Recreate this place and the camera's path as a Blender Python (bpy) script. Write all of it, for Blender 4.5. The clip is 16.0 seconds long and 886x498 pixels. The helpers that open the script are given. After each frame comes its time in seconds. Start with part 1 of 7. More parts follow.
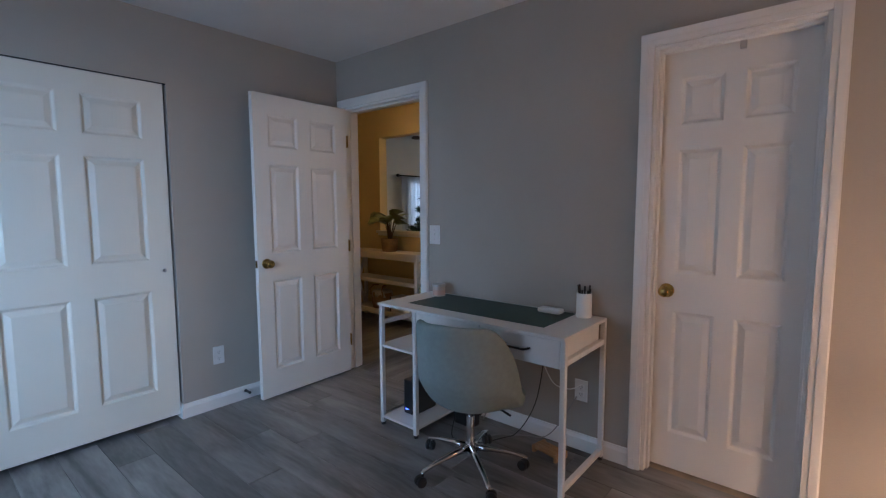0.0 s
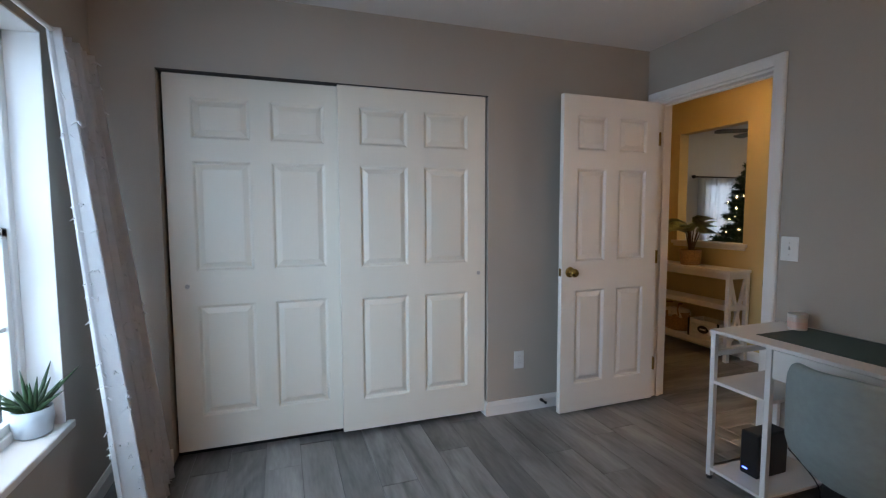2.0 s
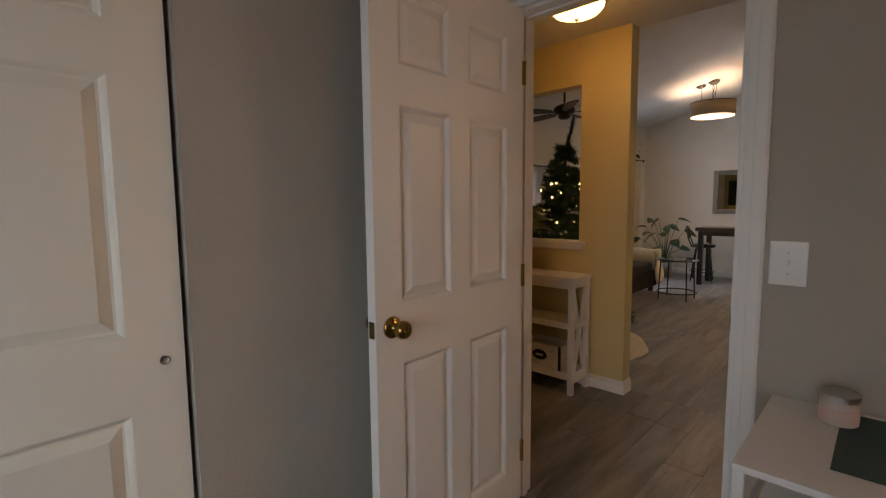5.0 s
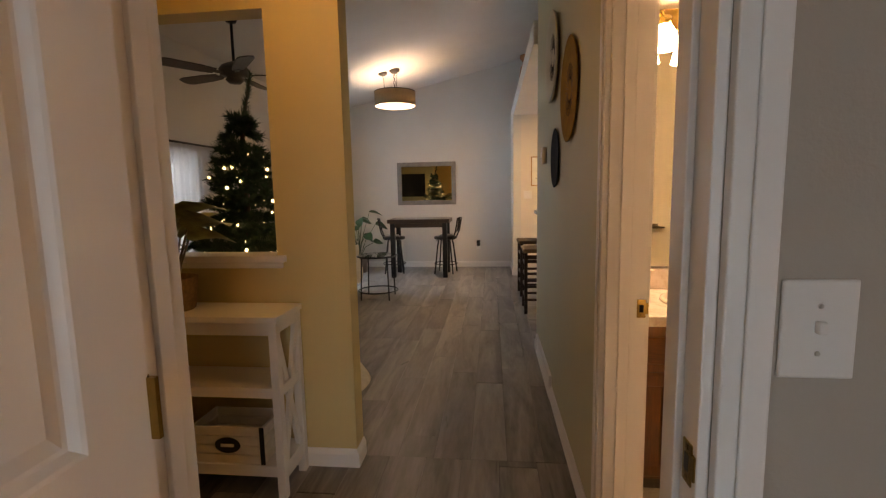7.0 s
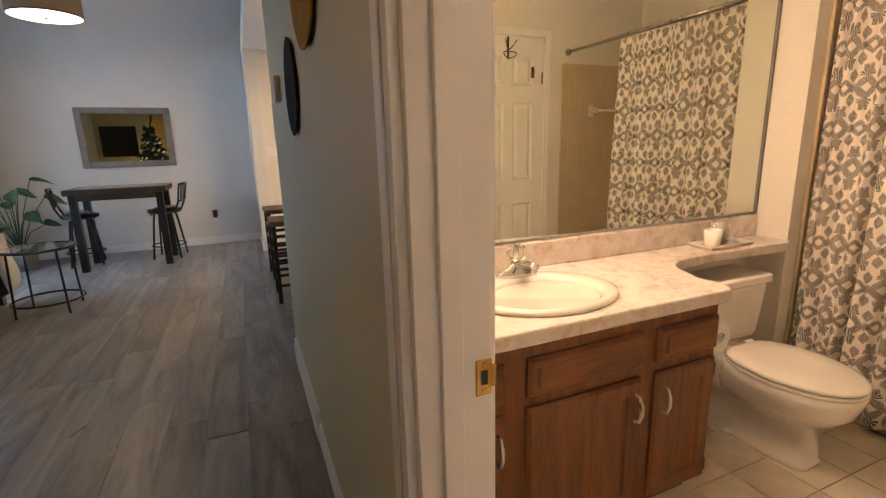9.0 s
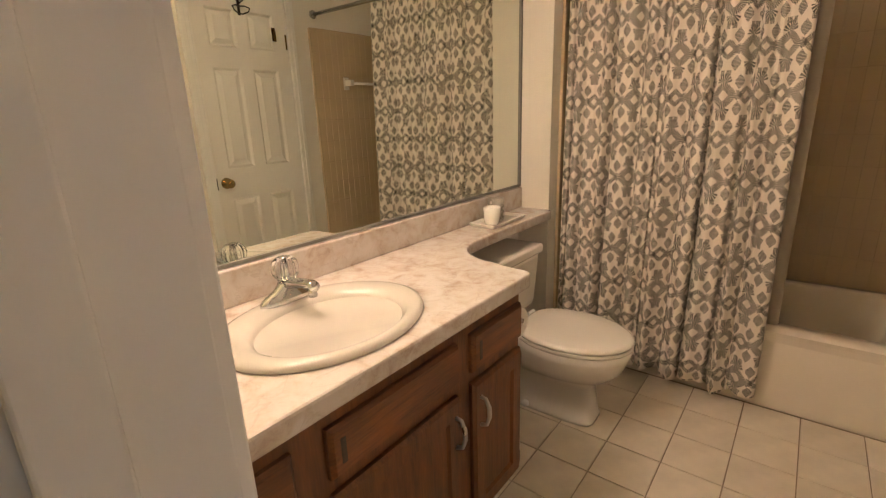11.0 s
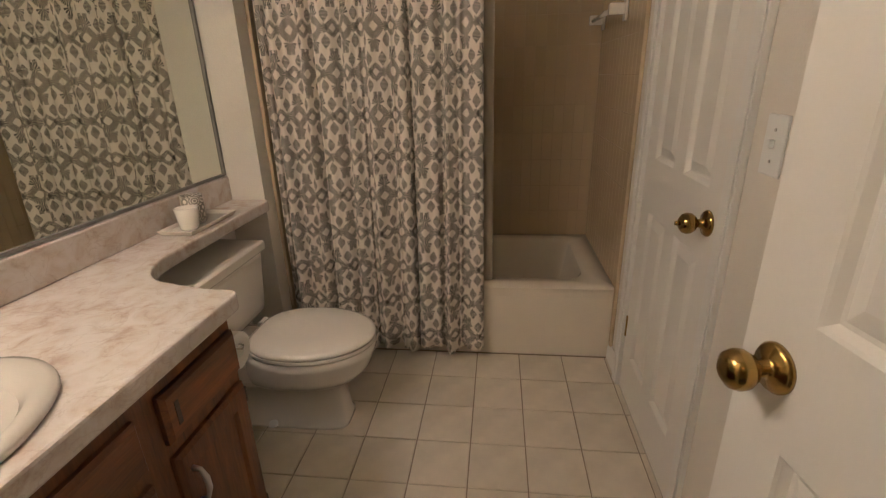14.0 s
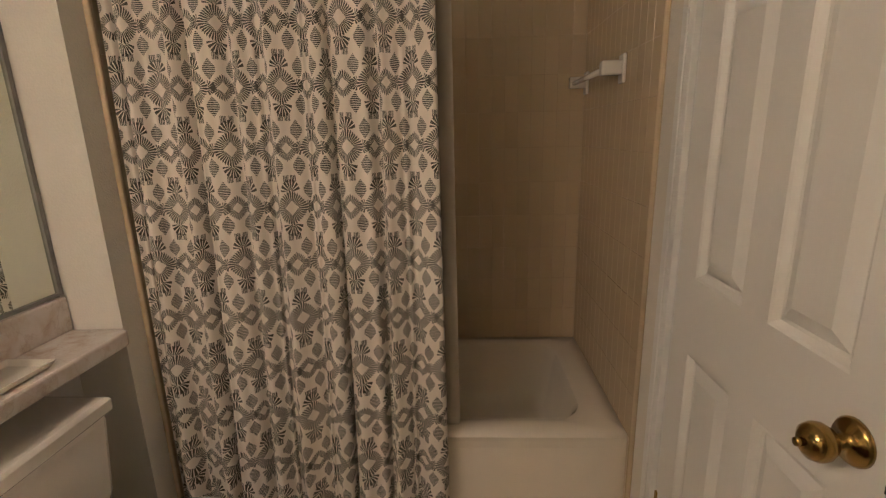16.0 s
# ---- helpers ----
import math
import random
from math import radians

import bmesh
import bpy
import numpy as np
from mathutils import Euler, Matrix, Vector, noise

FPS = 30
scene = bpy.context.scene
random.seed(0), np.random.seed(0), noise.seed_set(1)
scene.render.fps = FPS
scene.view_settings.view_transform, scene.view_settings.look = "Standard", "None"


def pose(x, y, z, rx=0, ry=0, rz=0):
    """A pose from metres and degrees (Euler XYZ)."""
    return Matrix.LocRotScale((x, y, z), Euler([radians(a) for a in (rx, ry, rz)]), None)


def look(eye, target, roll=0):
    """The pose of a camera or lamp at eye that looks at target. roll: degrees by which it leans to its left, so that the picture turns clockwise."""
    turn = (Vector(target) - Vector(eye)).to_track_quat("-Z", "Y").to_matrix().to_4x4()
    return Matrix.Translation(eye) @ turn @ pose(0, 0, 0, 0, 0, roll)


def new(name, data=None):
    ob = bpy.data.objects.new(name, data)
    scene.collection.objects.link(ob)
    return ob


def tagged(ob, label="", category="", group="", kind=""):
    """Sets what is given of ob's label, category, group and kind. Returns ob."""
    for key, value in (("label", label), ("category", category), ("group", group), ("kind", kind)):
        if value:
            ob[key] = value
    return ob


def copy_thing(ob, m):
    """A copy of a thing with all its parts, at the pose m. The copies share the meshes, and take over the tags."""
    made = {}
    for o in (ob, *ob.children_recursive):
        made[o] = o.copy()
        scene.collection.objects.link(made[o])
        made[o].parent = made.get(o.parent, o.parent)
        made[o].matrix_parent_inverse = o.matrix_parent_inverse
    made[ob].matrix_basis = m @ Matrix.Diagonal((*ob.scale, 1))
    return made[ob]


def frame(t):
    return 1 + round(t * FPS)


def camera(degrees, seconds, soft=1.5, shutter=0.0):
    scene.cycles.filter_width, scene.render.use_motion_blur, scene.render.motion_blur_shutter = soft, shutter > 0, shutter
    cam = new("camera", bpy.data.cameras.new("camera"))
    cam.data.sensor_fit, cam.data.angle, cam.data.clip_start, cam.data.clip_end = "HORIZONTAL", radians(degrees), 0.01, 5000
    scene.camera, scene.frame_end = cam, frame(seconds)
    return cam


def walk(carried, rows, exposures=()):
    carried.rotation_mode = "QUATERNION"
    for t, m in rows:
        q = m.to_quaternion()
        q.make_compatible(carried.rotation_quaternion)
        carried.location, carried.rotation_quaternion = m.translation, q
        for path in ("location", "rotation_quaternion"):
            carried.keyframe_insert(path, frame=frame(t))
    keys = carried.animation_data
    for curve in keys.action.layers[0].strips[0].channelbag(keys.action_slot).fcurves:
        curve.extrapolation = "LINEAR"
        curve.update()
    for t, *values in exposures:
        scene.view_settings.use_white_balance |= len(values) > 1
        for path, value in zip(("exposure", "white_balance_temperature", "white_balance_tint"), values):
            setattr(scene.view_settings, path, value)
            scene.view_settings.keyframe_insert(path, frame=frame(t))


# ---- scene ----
cam = camera(87.3, 16.0, 1.25)
PATH = [
    (0, (-0.008, 0.131, 1.321), (-1.292, 1.654, 1.136), -0.2),
    (0.5, (-0.049, 0.071, 1.327), (-1.546, 1.386, 1.15), -0.1),
    (1, (-0.139, -0.001, 1.328), (-1.799, 1.103, 1.164), 0.1),
    (1.5, (-0.243, -0.039, 1.327), (-2.035, 0.836, 1.172), -0.1),
    (2, (-0.375, -0.002, 1.319), (-2.26, 0.65, 1.165), -0.2),
    (2.5, (-0.56, 0.105, 1.321), (-2.49, 0.609, 1.169), -0.2),
    (3, (-0.814, 0.183, 1.305), (-2.746, 0.675, 1.147), -0.2),
    (3.5, (-1.099, 0.289, 1.301), (-2.972, 0.972, 1.143), -0.2),
    (4, (-1.374, 0.477, 1.291), (-3.13, 1.419, 1.125), -0.2),
    (4.2, (-1.465, 0.55, 1.299), (-3.162, 1.595, 1.127), -0.2),
    (6.3, (-2.376, 1.45, 1.308), (-3.012, 3.333, 1.085), -0.9),
    (6.5, (-2.421, 1.559, 1.309), (-2.927, 3.481, 1.081), -0.8),
    (7, (-2.438, 1.857, 1.306), (-2.647, 3.831, 1.065), -1.1),
    (7.5, (-2.449, 2.117, 1.297), (-2.401, 4.101, 1.043), -0.9),
    (8, (-2.451, 2.377, 1.295), (-2.109, 4.328, 1.019), -1.0),
    (8.5, (-2.36, 2.62, 1.291), (-1.78, 4.503, 0.948), -1.4),
    (9, (-2.272, 2.786, 1.277), (-1.511, 4.583, 0.839), -1.5),
    (9.5, (-2.239, 2.938, 1.282), (-1.23, 4.593, 0.791), -1.3),
    (10, (-2.164, 3.033, 1.273), (-0.944, 4.523, 0.732), -1.5),
    (10.2, (-2.113, 3.053, 1.265), (-0.832, 4.492, 0.727), -1.8),
    (12.3, (-2.009, 3.19, 1.257), (-0.26, 3.905, 0.602), -1.5),
    (12.5, (-1.989, 3.185, 1.25), (-0.222, 3.834, 0.575), -1.7),
    (13, (-1.964, 3.177, 1.252), (-0.157, 3.681, 0.557), -1.7),
    (13.5, (-1.921, 3.16, 1.268), (-0.085, 3.531, 0.567), -1.7),
    (14, (-1.81, 3.116, 1.273), (0.052, 3.346, 0.579), -1.7),
    (14.5, (-1.649, 3.05, 1.285), (0.233, 3.188, 0.62), -1.5),
    (15, (-1.527, 3.041, 1.309), (0.383, 3.137, 0.725), -1.2),
    (15.5, (-1.343, 3.087, 1.299), (0.585, 3.171, 0.772), -1.2),
    (16, (-1.188, 3.112, 1.326), (0.752, 3.201, 0.848), -1.5),
]

EXPOSURES = [(0.0, -0.15, 5350, 13), (1.0, -0.1, 6500, 14), (2.2, -0.05, 6500, 15), (3.0, -0.12, 6900, 17), (4.2, -0.55, 7300, 20), (6.3, -0.48, 9700, 24), (7.2, -0.17, 8100, 22), (8.2, -0.02, 6600, 18), (10.2, -0.18, 6300, 11), (12.3, -0.85, 5000, 6), (16.0, -1.0, 5150, 6)]
walk(cam, [(t, look(eye, target, roll)) for t, eye, target, roll in PATH], EXPOSURES)

# ---- world and lights ----
world = bpy.data.worlds.new("sky_world")
scene.world = world
world.use_nodes = True
wn = world.node_tree.nodes
sky = wn.new("ShaderNodeTexSky")
sky.sky_type = "NISHITA"
sky.sun_disc = False
sky.sun_elevation = radians(12)
sky.sun_rotation = radians(60)
wn["Background"].inputs["Strength"].default_value = 0.08
world.node_tree.links.new(sky.outputs[0], wn["Background"].inputs["Color"])


def lamp(name, kind, m, power, colour, size=0.1, size_y=0.0):
    data = bpy.data.lights.new(name, kind)
    data.energy, data.color = power, colour
    if kind == "AREA":
        data.size = size
        if size_y:
            data.shape, data.size_y = "RECTANGLE", size_y
    elif kind == "POINT":
        data.shadow_soft_size = size
    ob = new(name, data)
    ob.matrix_world = m
    return ob


sun = bpy.data.lights.new("sun", "SUN")
sun.energy, sun.angle, sun.color = 0.8, radians(12), (1.0, 0.95, 0.9)
new("sun", sun).matrix_world = look((0, 0, 20), (-3, 9, 0))
DAY = (0.53, 0.76, 1.0)
WARM = (1.0, 0.62, 0.28)
# sky light through the openings: bedroom window, patio door, living room window
lamp("window_light", "AREA", look((-1.75, -1.26, 1.30), (-3.2, -0.25, 0.45)), 32, DAY, 1.45, 1.45).data.spread = radians(124)
lamp("patio_light", "AREA", look((-5.45, 8.55, 1.25), (-2.6, 8.4, 0.9)), 58, (0.38, 0.66, 1.0), 1.2, 2.0)
lamp("far_window_light", "AREA", look((-5.45, 5.78, 1.25), (-2, 5.7, 0.6)), 3, (0.72, 0.86, 1.0), 0.7, 1.1)

# ---- materials ----
def mat(name, colour, rough=0.5, metal=0.0, vary=0.06, scale=6.0, bump=0.0, bump_scale=120.0, spec=0.5, coat=0.0, stretch=(1, 1, 1), island=0.0):
    m = bpy.data.materials.new(name)
    m.use_nodes = True
    n, l = m.node_tree.nodes, m.node_tree.links
    b = n["Principled BSDF"]
    b.inputs["Roughness"].default_value = rough
    b.inputs["Metallic"].default_value = metal
    b.inputs["Specular IOR Level"].default_value = spec
    b.inputs["Coat Weight"].default_value = coat
    co = n.new("ShaderNodeTexCoord")
    mp = n.new("ShaderNodeMapping")
    mp.inputs["Scale"].default_value = stretch
    l.new(co.outputs["Object"], mp.inputs["Vector"])
    no = n.new("ShaderNodeTexNoise")
    no.inputs["Scale"].default_value, no.inputs["Detail"].default_value = scale, 6
    l.new(mp.outputs[0], no.inputs["Vector"])
    ra = n.new("ShaderNodeValToRGB")
    c = Vector(colour)
    ra.color_ramp.elements[0].position, ra.color_ramp.elements[1].position = 0.3, 0.7
    ra.color_ramp.elements[0].color = (*(c * (1 - vary)), 1)
    ra.color_ramp.elements[1].color = (*[min(1, v) for v in c * (1 + vary)], 1)
    l.new(no.outputs["Fac"], ra.inputs[0])
    out = ra.outputs[0]
    if island:
        oi = n.new("ShaderNodeObjectInfo")
        hs = n.new("ShaderNodeHueSaturation")
        mr = n.new("ShaderNodeMapRange")
        mr.inputs["To Min"].default_value, mr.inputs["To Max"].default_value = 1 - island, 1 + island
        l.new(oi.outputs["Random"], mr.inputs["Value"])
        l.new(mr.outputs[0], hs.inputs["Value"])
        l.new(out, hs.inputs["Color"])
        out = hs.outputs[0]
    l.new(out, b.inputs["Base Color"])
    rr = n.new("ShaderNodeMapRange")
    rr.inputs["To Min"].default_value, rr.inputs["To Max"].default_value = max(0, rough * 0.85), min(1, rough * 1.15)
    l.new(no.outputs["Fac"], rr.inputs["Value"])
    l.new(rr.outputs[0], b.inputs["Roughness"])
    if bump:
        n2 = n.new("ShaderNodeTexNoise")
        n2.inputs["Scale"].default_value, n2.inputs["Detail"].default_value = bump_scale, 4
        l.new(mp.outputs[0], n2.inputs["Vector"])
        bu = n.new("ShaderNodeBump")
        bu.inputs["Strength"].default_value, bu.inputs["Distance"].default_value = bump, 0.004
        l.new(n2.outputs["Fac"], bu.inputs["Height"])
        l.new(bu.outputs[0], b.inputs["Normal"])
    return m


def glow(name, colour, strength):
    m = bpy.data.materials.new(name)
    m.use_nodes = True
    b = m.node_tree.nodes["Principled BSDF"]
    b.inputs["Base Color"].default_value = (0.8, 0.8, 0.8, 1)
    b.inputs["Emission Color"].default_value = (*colour, 1)
    b.inputs["Emission Strength"].default_value = strength
    return m


def glass(name, rough=0.0, tint=(1, 1, 1)):
    m = bpy.data.materials.new(name)
    m.use_nodes = True
    b = m.node_tree.nodes["Principled BSDF"]
    b.inputs["Base Color"].default_value = (*tint, 1)
    b.inputs["Roughness"].default_value = rough
    b.inputs["Transmission Weight"].default_value = 1.0
    b.inputs["IOR"].default_value = 1.45
    return m


def wood(name, dark, light, rough=0.4, axis=0, scale=3.0, island=0.0, coat=0.0, knots=0.0, along=0.09, fine=0.35):
    """Grain that runs along one axis, with fine pores and broader bands."""
    m = bpy.data.materials.new(name)
    m.use_nodes = True
    n, l = m.node_tree.nodes, m.node_tree.links
    b = n["Principled BSDF"]
    b.inputs["Roughness"].default_value = rough
    b.inputs["Coat Weight"].default_value = coat
    co = n.new("ShaderNodeTexCoord")
    oi = n.new("ShaderNodeObjectInfo")
    ad = n.new("ShaderNodeVectorMath")
    ad.operation = "ADD"
    mu = n.new("ShaderNodeVectorMath")
    mu.operation = "SCALE"
    mu.inputs[0].default_value = (37.0, 91.0, 53.0)
    l.new(oi.outputs["Random"], mu.inputs["Scale"])
    l.new(co.outputs["Object"], ad.inputs[0])
    l.new(mu.outputs[0], ad.inputs[1])
    mp = n.new("ShaderNodeMapping")
    s = [1.0, 1.0, 1.0]
    s[axis] = along
    mp.inputs["Scale"].default_value = s
    l.new(ad.outputs[0], mp.inputs["Vector"])
    a = n.new("ShaderNodeTexNoise")
    a.inputs["Scale"].default_value, a.inputs["Detail"].default_value, a.inputs["Distortion"].default_value = scale * 4, 8, 1.2
    l.new(mp.outputs[0], a.inputs["Vector"])
    f = n.new("ShaderNodeTexNoise")
    f.inputs["Scale"].default_value, f.inputs["Detail"].default_value = scale * 40, 4
    l.new(mp.outputs[0], f.inputs["Vector"])
    mx = n.new("ShaderNodeMix")
    mx.data_type = "FLOAT"
    mx.inputs[0].default_value = fine
    l.new(a.outputs["Fac"], mx.inputs[2])
    l.new(f.outputs["Fac"], mx.inputs[3])
    ra = n.new("ShaderNodeValToRGB")
    ra.color_ramp.elements[0].position, ra.color_ramp.elements[1].position = 0.32, 0.68
    ra.color_ramp.elements[0].color, ra.color_ramp.elements[1].color = (*dark, 1), (*light, 1)
    l.new(mx.outputs[0], ra.inputs[0])
    out = ra.outputs[0]
    if knots:
        k = n.new("ShaderNodeTexNoise")
        k.inputs["Scale"].default_value, k.inputs["Detail"].default_value, k.inputs["Distortion"].default_value = 7.0, 5, 2.0
        l.new(mp.outputs[0], k.inputs["Vector"])
        kr = n.new("ShaderNodeMapRange")
        kr.inputs["From Min"].default_value, kr.inputs["From Max"].default_value = 0.68, 0.76
        kr.inputs["To Min"].default_value, kr.inputs["To Max"].default_value = 0.0, knots
        l.new(k.outputs["Fac"], kr.inputs["Value"])
        km = n.new("ShaderNodeMix")
        km.data_type = "RGBA"
        l.new(kr.outputs[0], km.inputs[0])
        l.new(out, km.inputs[6])
        km.inputs[7].default_value = (*(Vector(dark) * 0.4), 1)
        out = km.outputs[2]
    if island:
        hs = n.new("ShaderNodeHueSaturation")
        mr = n.new("ShaderNodeMapRange")
        mr.inputs["To Min"].default_value, mr.inputs["To Max"].default_value = 1 - island, 1 + island
        l.new(oi.outputs["Random"], mr.inputs["Value"])
        l.new(mr.outputs[0], hs.inputs["Value"])
        l.new(out, hs.inputs["Color"])
        out = hs.outputs[0]
    l.new(out, b.inputs["Base Color"])
    bu = n.new("ShaderNodeBump")
    bu.inputs["Strength"].default_value, bu.inputs["Distance"].default_value = 0.25, 0.002
    l.new(f.outputs["Fac"], bu.inputs["Height"])
    l.new(bu.outputs[0], b.inputs["Normal"])
    return m


GREY_WALL = mat("grey_wall_paint", (0.42, 0.385, 0.335), 0.7, vary=0.03, scale=2.5, bump=0.25, bump_scale=160)
HALL_EAST_WALL = mat("pale_green_wall_paint", (0.54, 0.52, 0.35), 0.6, vary=0.03, scale=2.5, bump=0.25, bump_scale=160)
HALL_WALL = mat("beige_wall_paint", (0.62, 0.50, 0.25), 0.7, vary=0.03, scale=2.5, bump=0.25, bump_scale=160)
LIVING_WALL = mat("pale_wall_paint", (0.68, 0.67, 0.64), 0.75, vary=0.03, scale=2.0, bump=0.2, bump_scale=160)
BATH_WALL = mat("bath_wall_paint", (0.74, 0.70, 0.63), 0.55, vary=0.03, scale=3.0, bump=0.25, bump_scale=160)
CEILING = mat("ceiling_paint", (0.72, 0.71, 0.69), 0.85, vary=0.03, scale=3.0, bump=0.5, bump_scale=90)
WHITE = mat("white_gloss_paint", (0.80, 0.79, 0.77), 0.38, vary=0.02, scale=3.0, bump=0.05, bump_scale=60)
DOOR_WHITE = mat("door_paint", (0.80, 0.78, 0.74), 0.42, vary=0.025, scale=2.0, bump=0.12, bump_scale=70, stretch=(1, 1, 0.12))
PLASTIC = mat("white_plastic", (0.78, 0.78, 0.76), 0.3, vary=0.02)
DARK_GAP = mat("dark_gap", (0.03, 0.03, 0.03), 0.9)
PLANK = wood("grey_vinyl_plank", (0.085, 0.08, 0.077), (0.30, 0.288, 0.275), 0.30, 0, 1.5, island=0.24, knots=0.75, along=0.17, fine=0.22)
TILE = mat("beige_floor_tile", (0.68, 0.61, 0.51), 0.30, vary=0.10, scale=9, bump=0.08, bump_scale=25, island=0.05)
GROUT = mat("tan_grout", (0.30, 0.24, 0.18), 0.9, vary=0.15, scale=14)
BRASS = mat("polished_brass", (0.35, 0.235, 0.07), 0.2, 1.0, vary=0.12, scale=20)
CHROME = mat("chrome", (0.60, 0.60, 0.61), 0.10, 1.0, vary=0.03)
NICKEL = mat("brushed_nickel", (0.55, 0.54, 0.52), 0.28, 1.0)
CLOSET_PAINT = mat("closet_door_paint", (0.80, 0.76, 0.66), 0.42, vary=0.025, scale=2.0, bump=0.12, bump_scale=70, stretch=(1, 1, 0.12))
BLACK = mat("black_plastic", (0.012, 0.012, 0.013), 0.4, vary=0.2)
BLACK_METAL = mat("black_metal", (0.015, 0.014, 0.013), 0.38, 0.3, vary=0.2)
PORCELAIN = mat("white_porcelain", (0.78, 0.74, 0.68), 0.08, vary=0.015, scale=2.0, coat=0.4)
OAK = wood("oak_cabinet", (0.05, 0.015, 0.003), (0.20, 0.068, 0.012), 0.45, 2, 5.0, coat=0.08, island=0.08)
OAK_H = wood("oak_cabinet_rail", (0.055, 0.016, 0.003), (0.21, 0.072, 0.013), 0.45, 0, 5.0, coat=0.08, island=0.08)
MIRROR = mat("mirror_silver", (0.76, 0.79, 0.71), 0.0, 1.0, vary=0.0)
GLASS = glass("clear_glass")
DARK_WOOD = wood("dark_wood", (0.02, 0.012, 0.008), (0.06, 0.035, 0.022), 0.4, 0, 6.0)
TAN_WOOD = wood("tan_wood", (0.32, 0.17, 0.07), (0.50, 0.29, 0.13), 0.5, 0, 6.0)
SAGE = mat("sage_fabric", (0.28, 0.34, 0.34), 0.9, vary=0.06, scale=40, bump=0.4, bump_scale=500)
GREEN_MAT = mat("green_desk_mat", (0.035, 0.075, 0.07), 0.55, vary=0.1, scale=30, bump=0.2, bump_scale=400)
SOFA = mat("dark_sofa_fabric", (0.022, 0.018, 0.016), 0.95, vary=0.2, scale=12, bump=0.5, bump_scale=300)
CREAM = mat("cream_knit", (0.66, 0.60, 0.50), 0.95, vary=0.08, scale=25, bump=0.6, bump_scale=220)
CUSHION = mat("grey_cushion", (0.42, 0.42, 0.42), 0.95, vary=0.12, scale=30, bump=0.6, bump_scale=260)
LEAF = mat("plant_leaf", (0.028, 0.065, 0.026), 0.4, vary=0.4, scale=12)
LEAF_PALE = mat("variegated_leaf", (0.22, 0.25, 0.10), 0.4, vary=0.85, scale=9)
NEEDLE = mat("fir_needles", (0.018, 0.05, 0.024), 0.7, vary=0.4, scale=20)
WICKER = mat("woven_wicker", (0.34, 0.20, 0.09), 0.8, vary=0.3, scale=60, bump=0.8, bump_scale=180)
TERRACOTTA = mat("terracotta", (0.36, 0.15, 0.06), 0.75, vary=0.12, scale=14)
GREY_FRAME = mat("grey_wood_frame", (0.22, 0.21, 0.20), 0.55, vary=0.15, scale=16)
GOLD_DISC = mat("brass_disc", (0.34, 0.20, 0.045), 0.85, 0.0, spec=0.08, vary=0.15, scale=18)
FIBREGLASS = mat("beige_surround", (0.58, 0.46, 0.31), 0.22, vary=0.04, scale=5, coat=0.3, island=0.035)
TUB = mat("cream_tub_enamel", (0.82, 0.75, 0.64), 0.12, vary=0.02, coat=0.4)
SKY_GLOW = glow("overcast_daylight", (0.66, 0.84, 1.0), 4.2)

# ---- mesh helpers ----
def part(name, bm, material, parent=None, label="", smooth=False, bevel=0.0):
    me = bpy.data.meshes.new(name)
    if smooth:
        for f in bm.faces:
            f.smooth = True
    bm.normal_update()
    bm.to_mesh(me)
    bm.free()
    me.materials.append(material)
    ob = new(name, me)
    if parent:
        ob.parent = parent
    if label:
        ob["label"] = label
    if bevel:
        mod = ob.modifiers.new("bevel", "BEVEL")
        mod.width, mod.segments, mod.limit_method, mod.angle_limit = bevel, 2, "ANGLE", radians(50)
    return ob


def empty(name, x=0.0, y=0.0, z=0.0, rz=0.0):
    ob = new(name)
    ob.matrix_world = pose(x, y, z, 0, 0, rz)
    ob.empty_display_size = 0.05
    return ob


def box(bm, x0, x1, y0, y1, z0, z1, m=None):
    vs = [bm.verts.new(p) for p in ((x0, y0, z0), (x1, y0, z0), (x1, y1, z0), (x0, y1, z0), (x0, y0, z1), (x1, y0, z1), (x1, y1, z1), (x0, y1, z1))]
    if m:
        for v in vs:
            v.co = m @ v.co
    for f in ((0, 3, 2, 1), (4, 5, 6, 7), (0, 1, 5, 4), (1, 2, 6, 5), (2, 3, 7, 6), (3, 0, 4, 7)):
        bm.faces.new([vs[i] for i in f])
    return vs


def boxes(*dims):
    bm = bmesh.new()
    for d in dims:
        box(bm, *d)
    return bm


def rod(bm, a, b, r0, r1=None, seg=12, caps=True):
    a, b = Vector(a), Vector(b)
    r1 = r0 if r1 is None else r1
    q = (b - a).to_track_quat("Z", "Y").to_matrix()
    rings = []
    for p, r in ((a, r0), (b, r1)):
        rings.append([bm.verts.new(p + q @ Vector((r * math.cos(2 * math.pi * i / seg), r * math.sin(2 * math.pi * i / seg), 0))) for i in range(seg)])
    for i in range(seg):
        j = (i + 1) % seg
        bm.faces.new((rings[0][i], rings[0][j], rings[1][j], rings[1][i]))
    if caps:
        bm.faces.new(rings[0][::-1])
        bm.faces.new(rings[1])


